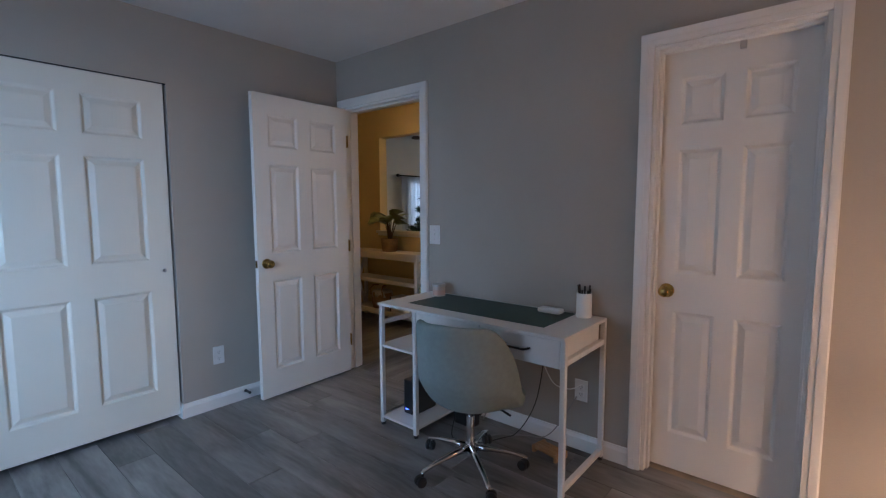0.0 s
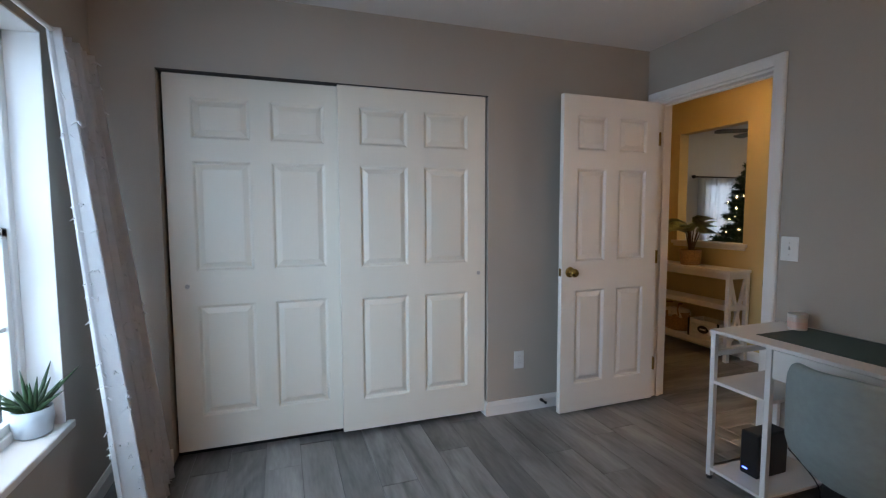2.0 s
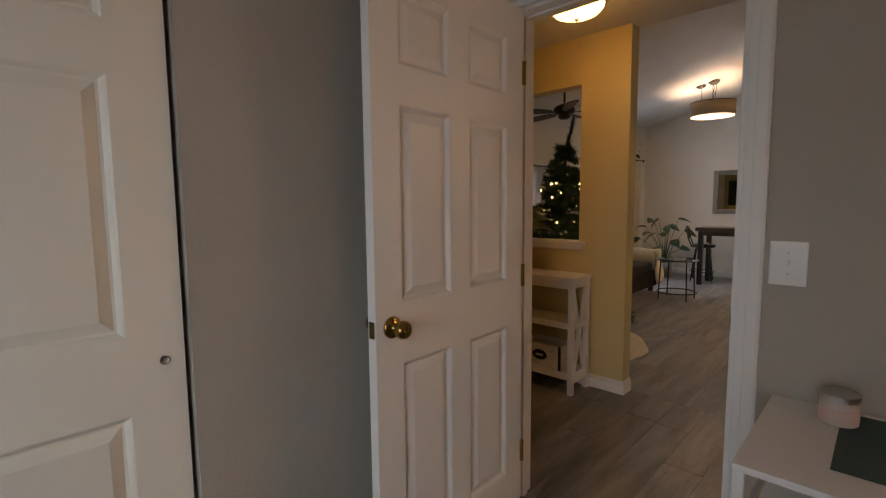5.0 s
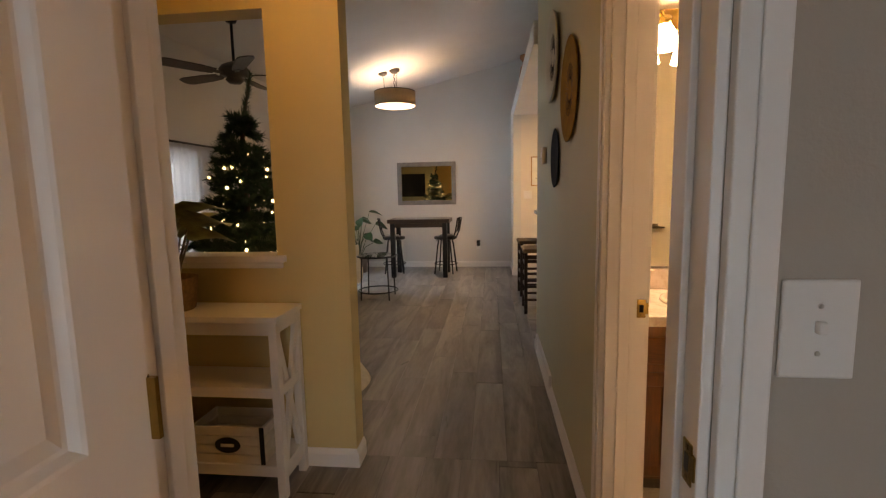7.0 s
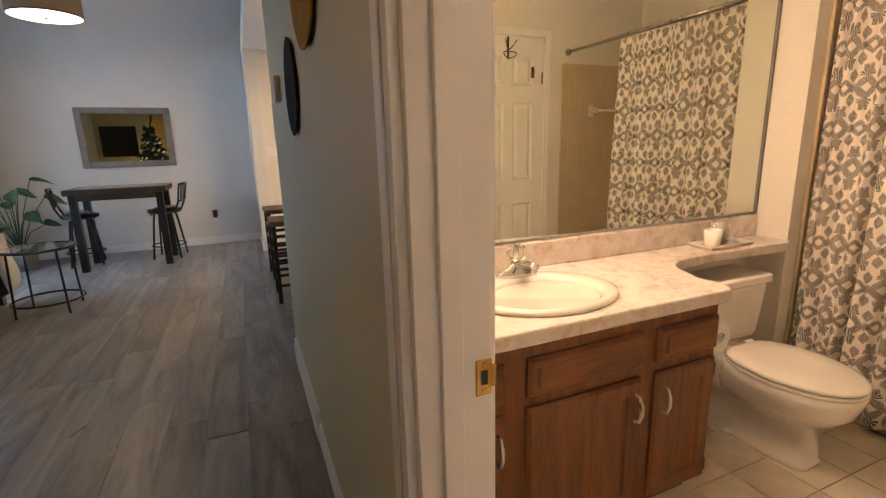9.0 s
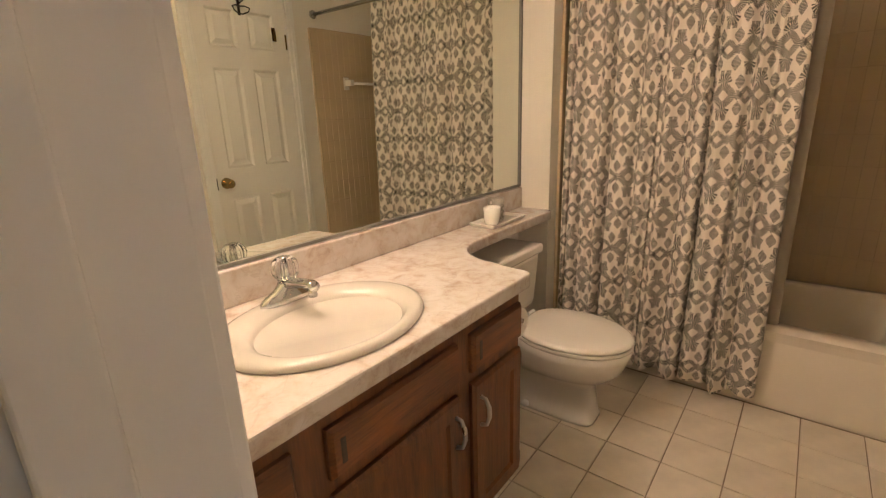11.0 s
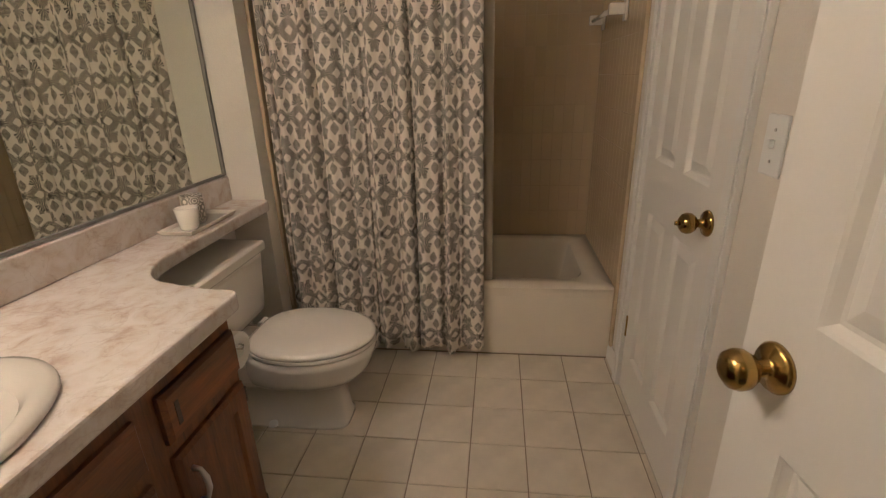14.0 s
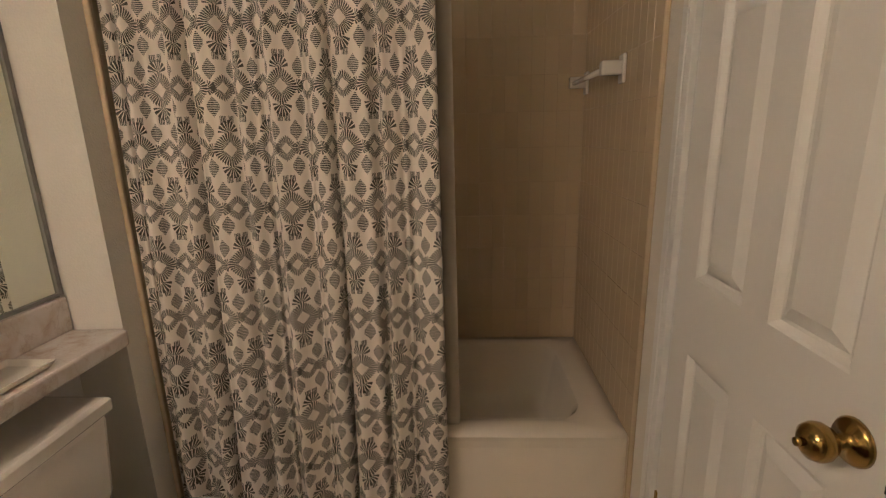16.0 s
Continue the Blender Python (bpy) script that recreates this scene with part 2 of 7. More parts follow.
def tube(bm, pts, r, seg=8):
    """A bent pipe through the points."""
    pts = [Vector(p) for p in pts]
    rings = []
    for k, p in enumerate(pts):
        d = (pts[min(k + 1, len(pts) - 1)] - pts[max(k - 1, 0)]).normalized()
        q = d.to_track_quat("Z", "Y").to_matrix()
        rr = r[k] if isinstance(r, (list, tuple)) else r
        ring = [bm.verts.new(p + q @ Vector((rr * math.cos(2 * math.pi * i / seg), rr * math.sin(2 * math.pi * i / seg), 0))) for i in range(seg)]
        if rings:
            prev = rings[-1]
            best = min(range(seg), key=lambda s: sum((ring[(i + s) % seg].co - prev[i].co).length for i in range(seg)))
            ring = ring[best:] + ring[:best]
        rings.append(ring)
    for a, b in zip(rings, rings[1:]):
        for i in range(seg):
            j = (i + 1) % seg
            bm.faces.new((a[i], a[j], b[j], b[i]))
    bm.faces.new(rings[0][::-1])
    bm.faces.new(rings[-1])


def lathe(bm, profile, seg=24, m=None, sx=1.0, sy=1.0):
    """Turns a profile of (radius, height) round z."""
    rings = []
    for r, z in profile:
        ring = []
        for i in range(seg):
            a = 2 * math.pi * i / seg
            p = Vector((r * sx * math.cos(a), r * sy * math.sin(a), z))
            ring.append(bm.verts.new(m @ p if m else p))
        rings.append(ring)
    for a, b in zip(rings, rings[1:]):
        for i in range(seg):
            j = (i + 1) % seg
            bm.faces.new((a[i], a[j], b[j], b[i]))
    if abs(profile[0][1] - profile[-1][1]) < 1e-6 and min(profile[0][0], profile[-1][0]) > 1e-4:
        for i in range(seg):
            j = (i + 1) % seg
            if profile[0] != profile[-1]:
                bm.faces.new((rings[-1][i], rings[-1][j], rings[0][j], rings[0][i]))
        bmesh.ops.remove_doubles(bm, verts=bm.verts, dist=1e-5)
        return
    if profile[0][0] > 1e-4:
        bm.faces.new(rings[0][::-1])
    if profile[-1][0] > 1e-4:
        bm.faces.new(rings[-1])
    bmesh.ops.remove_doubles(bm, verts=bm.verts, dist=1e-5)


def prism(bm, outline, z0, z1):
    lo = [bm.verts.new((x, y, z0)) for x, y in outline]
    hi = [bm.verts.new((x, y, z1)) for x, y in outline]
    bm.faces.new(lo[::-1])
    bm.faces.new(hi)
    for i in range(len(outline)):
        j = (i + 1) % len(outline)
        bm.faces.new((lo[i], lo[j], hi[j], hi[i]))


def loft(bm, rings, cap=True):
    vs = [[bm.verts.new(p) for p in ring] for ring in rings]
    n = len(vs[0])
    for a, b in zip(vs, vs[1:]):
        for i in range(n):
            j = (i + 1) % n
            bm.faces.new((a[i], a[j], b[j], b[i]))
    if cap:
        bm.faces.new(vs[0][::-1])
        bm.faces.new(vs[-1])


def wall(name, axis, at, thick, u0, u1, z0, z1, material, holes=(), label="", top=None):
    """An upright wall: axis 'x' stands across x at 'at'; u runs along the other axis. holes: (u0, u1, z0, z1). top: the height at u for a slanted top."""
    us = sorted({u0, u1, *[v for h in holes for v in h[:2] if u0 < v < u1]})
    zs = sorted({z0, z1, *[v for h in holes for v in h[2:] if z0 < v < z1]})
    bm = bmesh.new()
    cache = {}

    def vert(d, u, z):
        key = (d, u, z)
        if key not in cache:
            zz = top(u) if top and z == z1 else z
            cache[key] = bm.verts.new((d, u, zz) if axis == "x" else (u, d, zz))
        return cache[key]

    def solid(i, j):
        if not (0 <= i < len(us) - 1 and 0 <= j < len(zs) - 1):
            return False
        u, z = (us[i] + us[i + 1]) / 2, (zs[j] + zs[j + 1]) / 2
        return not any(h[0] < u < h[1] and h[2] < z < h[3] for h in holes)

    d0, d1 = at, at + thick
    for i in range(len(us) - 1):
        for j in range(len(zs) - 1):
            if not solid(i, j):
                continue
            a, b, c, d = us[i], us[i + 1], zs[j], zs[j + 1]
            bm.faces.new([vert(d0, a, c), vert(d0, b, c), vert(d0, b, d), vert(d0, a, d)])
            bm.faces.new([vert(d1, a, c), vert(d1, a, d), vert(d1, b, d), vert(d1, b, c)])
            for ni, nj, p, q in ((i - 1, j, (a, c), (a, d)), (i + 1, j, (b, d), (b, c)), (i, j - 1, (b, c), (a, c)), (i, j + 1, (a, d), (b, d))):
                if not solid(ni, nj):
                    bm.faces.new([vert(d0, *p), vert(d0, *q), vert(d1, *q), vert(d1, *p)])
    bmesh.ops.recalc_face_normals(bm, faces=bm.faces)
    ob = part(name, bm, material)
    return tagged(ob, label or "painted interior wall", "wall", kind="structure")


def structure(ob, label, category):
    return tagged(ob, label, category, kind="structure")


# ---- the large structure ----
BED_W, BED_E, BED_S, BED_N = -3.06, 1.25, -0.84, 2.46
T = 0.12
HALL_E = -2.07
YW = 3.905
BATH_S, BATH_N, BATH_W, TUB_X = BED_N + T, 4.27, HALL_E + T, 0.15
ALCOVE_N, TUB_E = 4.105, 0.91
LIV_W, LIV_N = -5.25, 9.97
CEIL = 2.44
EAST = 0.6
HALL_DOOR = (-2.977, -2.157, -0.1, 2.075)
BATH_DOOR = (2.615, 3.385, -0.1, 2.045)
CLOSET_BATH_DOOR = (-0.685, -0.055, -0.1, 2.045)


def vault(x):
    return 2.71 + 0.233 * (x - LIV_W)


# bedroom
wall("wall_closet", "x", BED_W, -T, BED_S - T, BED_N, -0.1, CEIL, GREY_WALL, [(-0.575, 1.228, -0.1, 2.042)], "warm grey painted wall with a sliding door closet")
wall("wall_hall_south", "y", BED_N + 0.06, 0.06, -4.87, HALL_E + 0.06, -0.1, CEIL, HALL_WALL, [HALL_DOOR], "golden beige hall wall with the bedroom doorway")
wall("wall_bath_south", "y", BED_N + 0.06, 0.06, HALL_E + 0.06, TUB_E + T, -0.1, CEIL, BATH_WALL, [CLOSET_BATH_DOOR], "warm white bathroom wall with a doorway")
wall("wall_bedroom_north", "y", BED_N, 0.06, BED_W - 0.8, BED_E + T, -0.1, CEIL, GREY_WALL, [HALL_DOOR, CLOSET_BATH_DOOR], "warm grey painted wall with two doorways")
wall("wall_bedroom_south", "y", BED_S, -0.16, BED_W, BED_E + T, -0.1, CEIL, GREY_WALL, [(-2.56, -1.05, 0.49, 2.0)], "warm grey painted wall with a window")
wall("wall_bedroom_east", "x", BED_E, T, BED_S, BED_N, -0.1, CEIL, GREY_WALL, (), "warm grey painted wall")
wall("wall_closet_back", "x", -3.72, -0.08, BED_S - T, BED_N, -0.1, CEIL, GREY_WALL, (), "plain closet back wall")
wall("wall_closet_side", "y", BED_S - T, -0.08, -3.8, BED_W, -0.1, CEIL, GREY_WALL, (), "plain closet side wall")
structure(part("ceiling_bedroom", boxes((-3.8, BED_E + T, BED_S - 0.2, BED_N + T, CEIL, CEIL + 0.1)), CEILING), "matt white textured ceiling", "ceiling")

# hall
wall("wall_hall_pass", "y", YW, 0.115, LIV_W, -3.09, -0.1, CEIL, HALL_WALL, [(-4.17, -3.43, 1.03, 2.12)], "golden beige wall with a pass-through opening")
wall("wall_hall_upper", "y", YW, 0.115, LIV_W, HALL_E, CEIL + 0.1, 3.6, LIVING_WALL, (), "pale wall above the hall ceiling", top=lambda u: vault(u) + 0.03)
wall("wall_hall_west", "x", -4.75, -T, BED_N + T, YW, -0.1, CEIL, HALL_WALL, (), "beige hall end wall")
structure(part("ceiling_hall", boxes((-4.87, HALL_E, BED_N + T, YW + 0.115, CEIL, CEIL + 0.1)), CEILING), "matt white hall ceiling", "ceiling")
wall("wall_hall_east", "x", HALL_E, T, BED_N + T, 5.7, -0.1, 3.5, HALL_EAST_WALL, [BATH_DOOR], "pale greenish beige hall wall with a bathroom doorway")

# living and dining room
wall("wall_living_west", "x", LIV_W, -0.16, YW, LIV_N + T, -0.1, 2.74, LIVING_WALL, [(8.0, 9.2, 0.04, 2.02), (8.0, 9.2, 2.14, 2.5), (5.5, 6.06, 0.75, 1.72)], "pale grey wall with a patio door and windows")
wall("wall_living_north", "y", LIV_N, T, LIV_W, EAST + T, -0.1, 3.9, LIVING_WALL, (), "pale grey gable wall", top=lambda u: vault(u) + 0.03)
wall("wall_dining_east", "x", -2.105, T, 9.09, LIV_N, -0.1, 2.62, LIVING_WALL, (), "pale wall end beside the kitchen")
wall("wall_kitchen_north", "y", 9.09, T, -1.985, EAST, -0.1, CEIL, BATH_WALL, (), "warm white kitchen end wall")
wall("wall_kitchen_east", "x", EAST, T, 4.6, LIV_N, -0.1, 4.2, LIVING_WALL, (), "plain kitchen wall")
wall("wall_kitchen_south", "y", 5.58, T, HALL_E + T, EAST, -0.1, 4.1, LIVING_WALL, (), "plain kitchen wall", top=lambda u: vault(u) + 0.03)
structure(part("kitchen_soffit", boxes((-2.105, EAST, 5.7, 9.09, CEIL, 2.62)), LIVING_WALL, bevel=0.004), "pale boxed soffit with a plant ledge above the kitchen", "soffit")
bm = bmesh.new()
vs = [bm.verts.new(p) for y in (YW + 0.1, LIV_N + T) for p in ((LIV_W - 0.16, y, vault(LIV_W - 0.16)), (EAST + T, y, vault(EAST + T)), (EAST + T, y, vault(EAST + T) + 0.1), (LIV_W - 0.16, y, vault(LIV_W - 0.16) + 0.1))]
for f in ((0, 1, 2, 3), (7, 6, 5, 4), (0, 4, 5, 1), (1, 5, 6, 2), (2, 6, 7, 3), (3, 7, 4, 0)):
    bm.faces.new([vs[i] for i in f])
structure(part("ceiling_living", bm, CEILING), "white vaulted sloping ceiling", "ceiling")

# bathroom
wall("wall_bath_north", "y", BATH_N, 0.2, BATH_W, TUB_E + T, -0.1, CEIL, BATH_WALL, (), "warm white bathroom wall behind the vanity")
wall("wall_bath_stub", "y", ALCOVE_N, BATH_N - ALCOVE_N, 0.03, TUB_E + T, -0.1, CEIL, BATH_WALL, (), "warm white wall end beside the tub")
wall("wall_bath_east", "x", TUB_E, T, BATH_S, ALCOVE_N, -0.1, CEIL, BATH_WALL, (), "bathroom wall behind the tub")
structure(part("ceiling_bath", boxes((BATH_W, TUB_E + T, BATH_S, BATH_N, CEIL, CEIL + 0.1)), CEILING), "matt white bathroom ceiling", "ceiling")


def baseboard(x0, y0, x1, y1, side, h=0.09, t=0.014):
    """A moulded skirting from one point to another; side: which way it stands out (unit x, y)."""
    bm = bmesh.new()
    prof = ((0, 0), (t, 0), (t, h * 0.72), (t * 0.55, h * 0.9), (t * 0.4, h), (0, h))
    a = [bm.verts.new((x0 + side[0] * d, y0 + side[1] * d, z)) for d, z in prof]
    b = [bm.verts.new((x1 + side[0] * d, y1 + side[1] * d, z)) for d, z in prof]
    n = len(prof)
    for i in range(n):
        j = (i + 1) % n
        bm.faces.new((a[i], a[j], b[j], b[i]))
    bm.faces.new(a[::-1])
    bm.faces.new(b)
    bmesh.ops.recalc_face_normals(bm, faces=bm.faces)
    return structure(part("baseboard", bm, WHITE), "white painted moulded baseboard", "baseboard")


baseboard(BED_W, 1.228, BED_W, BED_N, (1, 0))
baseboard(BED_W - T, 1.228, BED_W + 0.014, 1.228, (0, -1))
baseboard(BED_W, BED_S, BED_W, -0.575, (1, 0))
baseboard(-2.097, BED_N, -0.745, BED_N, (0, -1))
baseboard(0.005, BED_N, BED_E, BED_N, (0, -1))
baseboard(BED_W, BED_S, BED_E, BED_S, (0, 1))
baseboard(-4.75, YW, -3.09, YW, (0, -1))
baseboard(-3.09, YW - 0.014, -3.09, YW + 0.115, (1, 0))
baseboard(HALL_E, 3.45, HALL_E, 4.7, (-1, 0))
baseboard(HALL_E, 5.58, HALL_E, 5.7, (-1, 0))
baseboard(LIV_W, LIV_N, -2.105, LIV_N, (0, -1), 0.1)
baseboard(-2.105, 9.09, -2.105, LIV_N, (-1, 0), 0.1)
baseboard(LIV_W, YW + 0.115, LIV_W, 7.95, (1, 0))
baseboard(-0.02, BATH_S, TUB_X, BATH_S, (0, 1))
baseboard(-1.97, BATH_S, -0.76, BATH_S, (0, 1))


def casing(axis, at, side, u0, u1, top, w=0.06, t=0.018):
    """Door casing on one face of a wall: two uprights and a head with a moulded profile."""
    for k, (a, b, c, d) in enumerate(((u0 - w, u0, 0.0, top + w), (u1, u1 + w, 0.0, top + w), (u0, u1, top, top + w))):
        bm = bmesh.new()
        d0, d1 = sorted((at, at + side * t))
        if axis == "y":
            box(bm, a, b, d0, d1, c, d)
        else:
            box(bm, d0, d1, a, b, c, d)
        e0, e1 = sorted((at + side * t, at + side * (t + 0.005)))
        m0 = 0.012
        if k == 0:
            a2, b2, c2, d2 = a + 0.004, b - m0 * 2, c, d - 0.004
        elif k == 1:
            a2, b2, c2, d2 = a + m0 * 2, b - 0.004, c, d - 0.004
        else:
            a2, b2, c2, d2 = a - w + m0 * 2, b + w - m0 * 2, c + m0 * 2, d - 0.004
        if axis == "y":
            box(bm, a2, b2, e0, e1, c2, d2)
        else:
            box(bm, e0, e1, a2, b2, c2, d2)
        structure(part("trim", bm, WHITE, bevel=0.003), "white painted door casing", "trim")


def jamb(axis, d0, d1, u0, u1, top, stop=None):
    """The lining of a doorway, a little proud of the rough opening, with a stop bead."""
    t = 0.016
    for a, b, c, d in ((u0, u0 + t, 0.0, top), (u1 - t, u1, 0.0, top), (u0 + t, u1 - t, top - t, top)):
        bm = boxes((a, b, d0, d1, c, d) if axis == "y" else (d0, d1, a, b, c, d))
        structure(part("trim", bm, WHITE, bevel=0.002), "white painted door jamb", "trim")
    if stop is not None:
        for a, b, c, d in ((u0 + t, u0 + t + 0.011, 0.0, top - t), (u1 - t - 0.011, u1 - t, 0.0, top - t), (u0 + t + 0.011, u1 - t - 0.011, top - t - 0.011, top - t)):
            bm = boxes((a, b, stop, stop + 0.035, c, d) if axis == "y" else (stop, stop + 0.035, a, b, c, d))
            structure(part("trim", bm, WHITE, bevel=0.002), "white painted door stop bead", "trim")


casing("y", BED_N, -1, HALL_DOOR[0], HALL_DOOR[1], 2.075)
casing("y", BATH_S, 1, HALL_DOOR[0], HALL_DOOR[1], 2.075)
jamb("y", BED_N - 0.002, BATH_S + 0.002, HALL_DOOR[0], HALL_DOOR[1], 2.075, BED_N + 0.045)
casing("y", BED_N, -1, CLOSET_BATH_DOOR[0], CLOSET_BATH_DOOR[1], 2.045)
casing("y", BATH_S, 1, CLOSET_BATH_DOOR[0], CLOSET_BATH_DOOR[1], 2.045, 0.055)
jamb("y", BED_N - 0.002, BATH_S + 0.002, CLOSET_BATH_DOOR[0], CLOSET_BATH_DOOR[1], 2.045, BED_N + 0.03)
casing("x", HALL_E, -1, BATH_DOOR[0] + 0.0, BATH_DOOR[1], 2.045, 0.06)
casing("x", BATH_W, 1, BATH_DOOR[0], BATH_DOOR[1], 2.045, 0.04)
jamb("x", HALL_E - 0.002, BATH_W + 0.002, BATH_DOOR[0], BATH_DOOR[1], 2.045, HALL_E + 0.035)


# ---- doors ----
def panel_mesh(w, h, d):
    """A moulded door panel: a sloped sinking and a raised field, on both faces."""
    bm = bmesh.new()
    for s in (-1, 1):
        rings = []
        for inset, depth in ((0.0, 0.0), (0.005, -0.003), (0.013, -0.0125), (0.019, -0.0135), (0.046, -0.0025)):
            y = s * (d / 2 + depth)
            rings.append([bm.verts.new(p) for p in ((inset, y, inset), (w - inset, y, inset), (w - inset, y, h - inset), (inset, y, h - inset))])
        for a, b in zip(rings, rings[1:]):
            for i in range(4):
                j = (i + 1) % 4
                bm.faces.new((a[i], a[j], b[j], b[i]))
        bm.faces.new(rings[-1])
    bmesh.ops.recalc_face_normals(bm, faces=bm.faces)
    return bm


def panel_door(name, width, height, thick, label, material=DOOR_WHITE, cols=None):
    """A six-panel door leaf from its hinge at 0 along +x; y is across its thickness, z from its foot."""
    root = empty(name)
    s = height / 2.03
    stile = (0.105 if width < 0.8 else 0.10) * width / 0.76
    mid = (0.10 if width < 0.8 else 0.085) * width / 0.76
    pw = (width - 2 * stile - mid) / 2
    xs = ((stile, stile + pw), (stile + pw + mid, width - stile))
    zs = ((0.185 * s, 0.80 * s), (0.985 * s, 1.575 * s), (1.69 * s, 1.905 * s))
    holes = [(a, b, c, d) for a, b in xs for c, d in zs]
    us = sorted({0.0, width, *[v for h in holes for v in h[:2]]})
    ws = sorted({0.0, height, *[v for h in holes for v in h[2:]]})
    bm = bmesh.new()
    vc = {}

    def v(x, y, z):
        k = (x, y, z)
        if k not in vc:
            vc[k] = bm.verts.new(k)
        return vc[k]

    for i in range(len(us) - 1):
        for j in range(len(ws) - 1):
            a, b, c, d = us[i], us[i + 1], ws[j], ws[j + 1]
            if any(h[0] <= a and b <= h[1] and h[2] <= c and d <= h[3] for h in holes):
                continue
            for y in (-thick / 2, thick / 2):
                bm.faces.new([v(a, y, c), v(b, y, c), v(b, y, d), v(a, y, d)])
    for y0, y1 in ((-thick / 2, thick / 2),):
        for j in range(len(ws) - 1):
            for x in (0.0, width):
                bm.faces.new([v(x, y0, ws[j]), v(x, y1, ws[j]), v(x, y1, ws[j + 1]), v(x, y0, ws[j + 1])])
        for i in range(len(us) - 1):
            for z in (0.0, height):
                bm.faces.new([v(us[i], y0, z), v(us[i + 1], y0, z), v(us[i + 1], y1, z), v(us[i], y1, z)])
    bmesh.ops.recalc_face_normals(bm, faces=bm.faces)
    part("leaf", bm, material, root)
    for a, b, c, d in holes:
        p = part("panel", panel_mesh(b - a, d - c, thick), material, root)
        p.location = (a, 0, c)
    tagged(root, label, "door", kind="structure")
    return root


def knob(parent, x, z, side, thick, keyhole=False):
    """A round brass knob with its rose on one face of a door leaf."""
    bm = bmesh.new()
    m = pose(x, side * thick / 2, z, -90 * side, 0, 0)
    lathe(bm, [(0.034, 0.0), (0.034, 0.004), (0.030, 0.009), (0.016, 0.012), (0.011, 0.018), (0.011, 0.030)], 24, m)
    part("rose", bm, BRASS, parent, "polished brass rose", smooth=True)
    bm = bmesh.new()
    lathe(bm, [(0.011, 0.029), (0.020, 0.033), (0.0265, 0.043), (0.0275, 0.052), (0.024, 0.062), (0.014, 0.069), (0.006, 0.070), (0.0, 0.070)], 24, m)
    if keyhole:
        lathe(bm, [(0.006, 0.069), (0.006, 0.079), (0.0, 0.079)], 12, m)
    part("knob", bm, BRASS, parent, "polished brass round door knob", smooth=True)


def hinge(parent, x, y, z):
    bm = boxes((x - 0.004, x + 0.004, y - 0.018, y + 0.018, z - 0.045, z + 0.045))
    rod(bm, (x, y, z - 0.047), (x, y, z + 0.047), 0.006, seg=8)
    part("hinge", bm, BRASS, parent, "brass butt hinge")


door = panel_door("door_1", 0.765, 2.042, 0.035, "white six-panel bedroom door standing open")
knob(door, 0.765 - 0.062, 0.925, 1, 0.035)
knob(door, 0.765 - 0.062, 0.925, -1, 0.035)
for z in (0.25, 1.0, 1.8):
    hinge(door, 0.0, 0.012, z)
bm = boxes((0.764, 0.767, -0.011, 0.011, 0.90, 0.95))
part("latch_plate", bm, BRASS, door, "brass latch plate")
door.matrix_world = pose(-2.934, 2.432, 0.014, 0, 0, -88.6)

door = panel_door("door_2", 0.60, 2.02, 0.035, "white six-panel door, closed, between bedroom and bathroom")
knob(door, 0.055, 0.895, 1, 0.035, True)
knob(door, 0.055, 0.895, -1, 0.035)
bm = boxes((0.594, 0.604, 0.012, 0.022, 0.245, 0.335), (0.594, 0.604, 0.012, 0.022, 1.70, 1.79))
part("hinge", bm, BRASS, door, "brass butt hinge")
bm = boxes((-0.003, 0.0005, 0.0, 0.019, 0.86, 0.93))
part("latch_plate", bm, DARK_GAP, door, "dark latch slot")
door.matrix_world = pose(-0.672, BATH_S - 0.012, 0.012, 0, 0, 0)

door = panel_door("door_3", 0.755, 2.02, 0.035, "white six-panel bathroom door standing open inward")
knob(door, 0.755 - 0.065, 0.90, 1, 0.035)
knob(door, 0.755 - 0.065, 0.90, -1, 0.035)
for z in (0.25, 1.0, 1.8):
    hinge(door, 0.0, -0.012, z)
door.matrix_world = pose(-1.942, 2.645, 0.012, 0, 0, 8.0)


def closet_door(y0, y1, x, z0, z1, label):
    d = panel_door("closet_door", y1 - y0, z1 - z0, 0.032, label, CLOSET_PAINT)
    d.matrix_world = pose(x, y0, z0, 0, 0, 90)
    return d


def finger_pull(parent, x, z):
    bm = bmesh.new()
    lathe(bm, [(0.012, 0.0), (0.012, 0.003), (0.009, 0.003), (0.008, 0.001), (0.0, 0.001)], 16, pose(x, -0.016, z, 90, 0, 0))
    part("finger_pull", bm, NICKEL, parent, "small round nickel finger pull", smooth=True)


left = closet_door(-0.56, 0.36, -3.135, 0.035, 2.05, "white six-panel sliding closet door on the rear track")
finger_pull(left, 0.075, 0.90)
right = closet_door(0.31, 1.215, -3.092, 0.03, 2.045, "white six-panel sliding closet door on the front track")
finger_pull(right, 0.905 - 0.045, 0.91)
# track strip; the shadow line above the doors is put into its near-black colour
structure(part("trim", boxes((-3.17, -3.064, -0.575, 1.228, 2.037, 2.045)), DARK_GAP), "closet door track, near-black for the shadow line under the head", "trim")


# ---- plank and tile floors ----
def floor_base(name, dims, label):
    return structure(part(name, boxes(dims), DARK_GAP), label, "floor")


PLANKS = {}


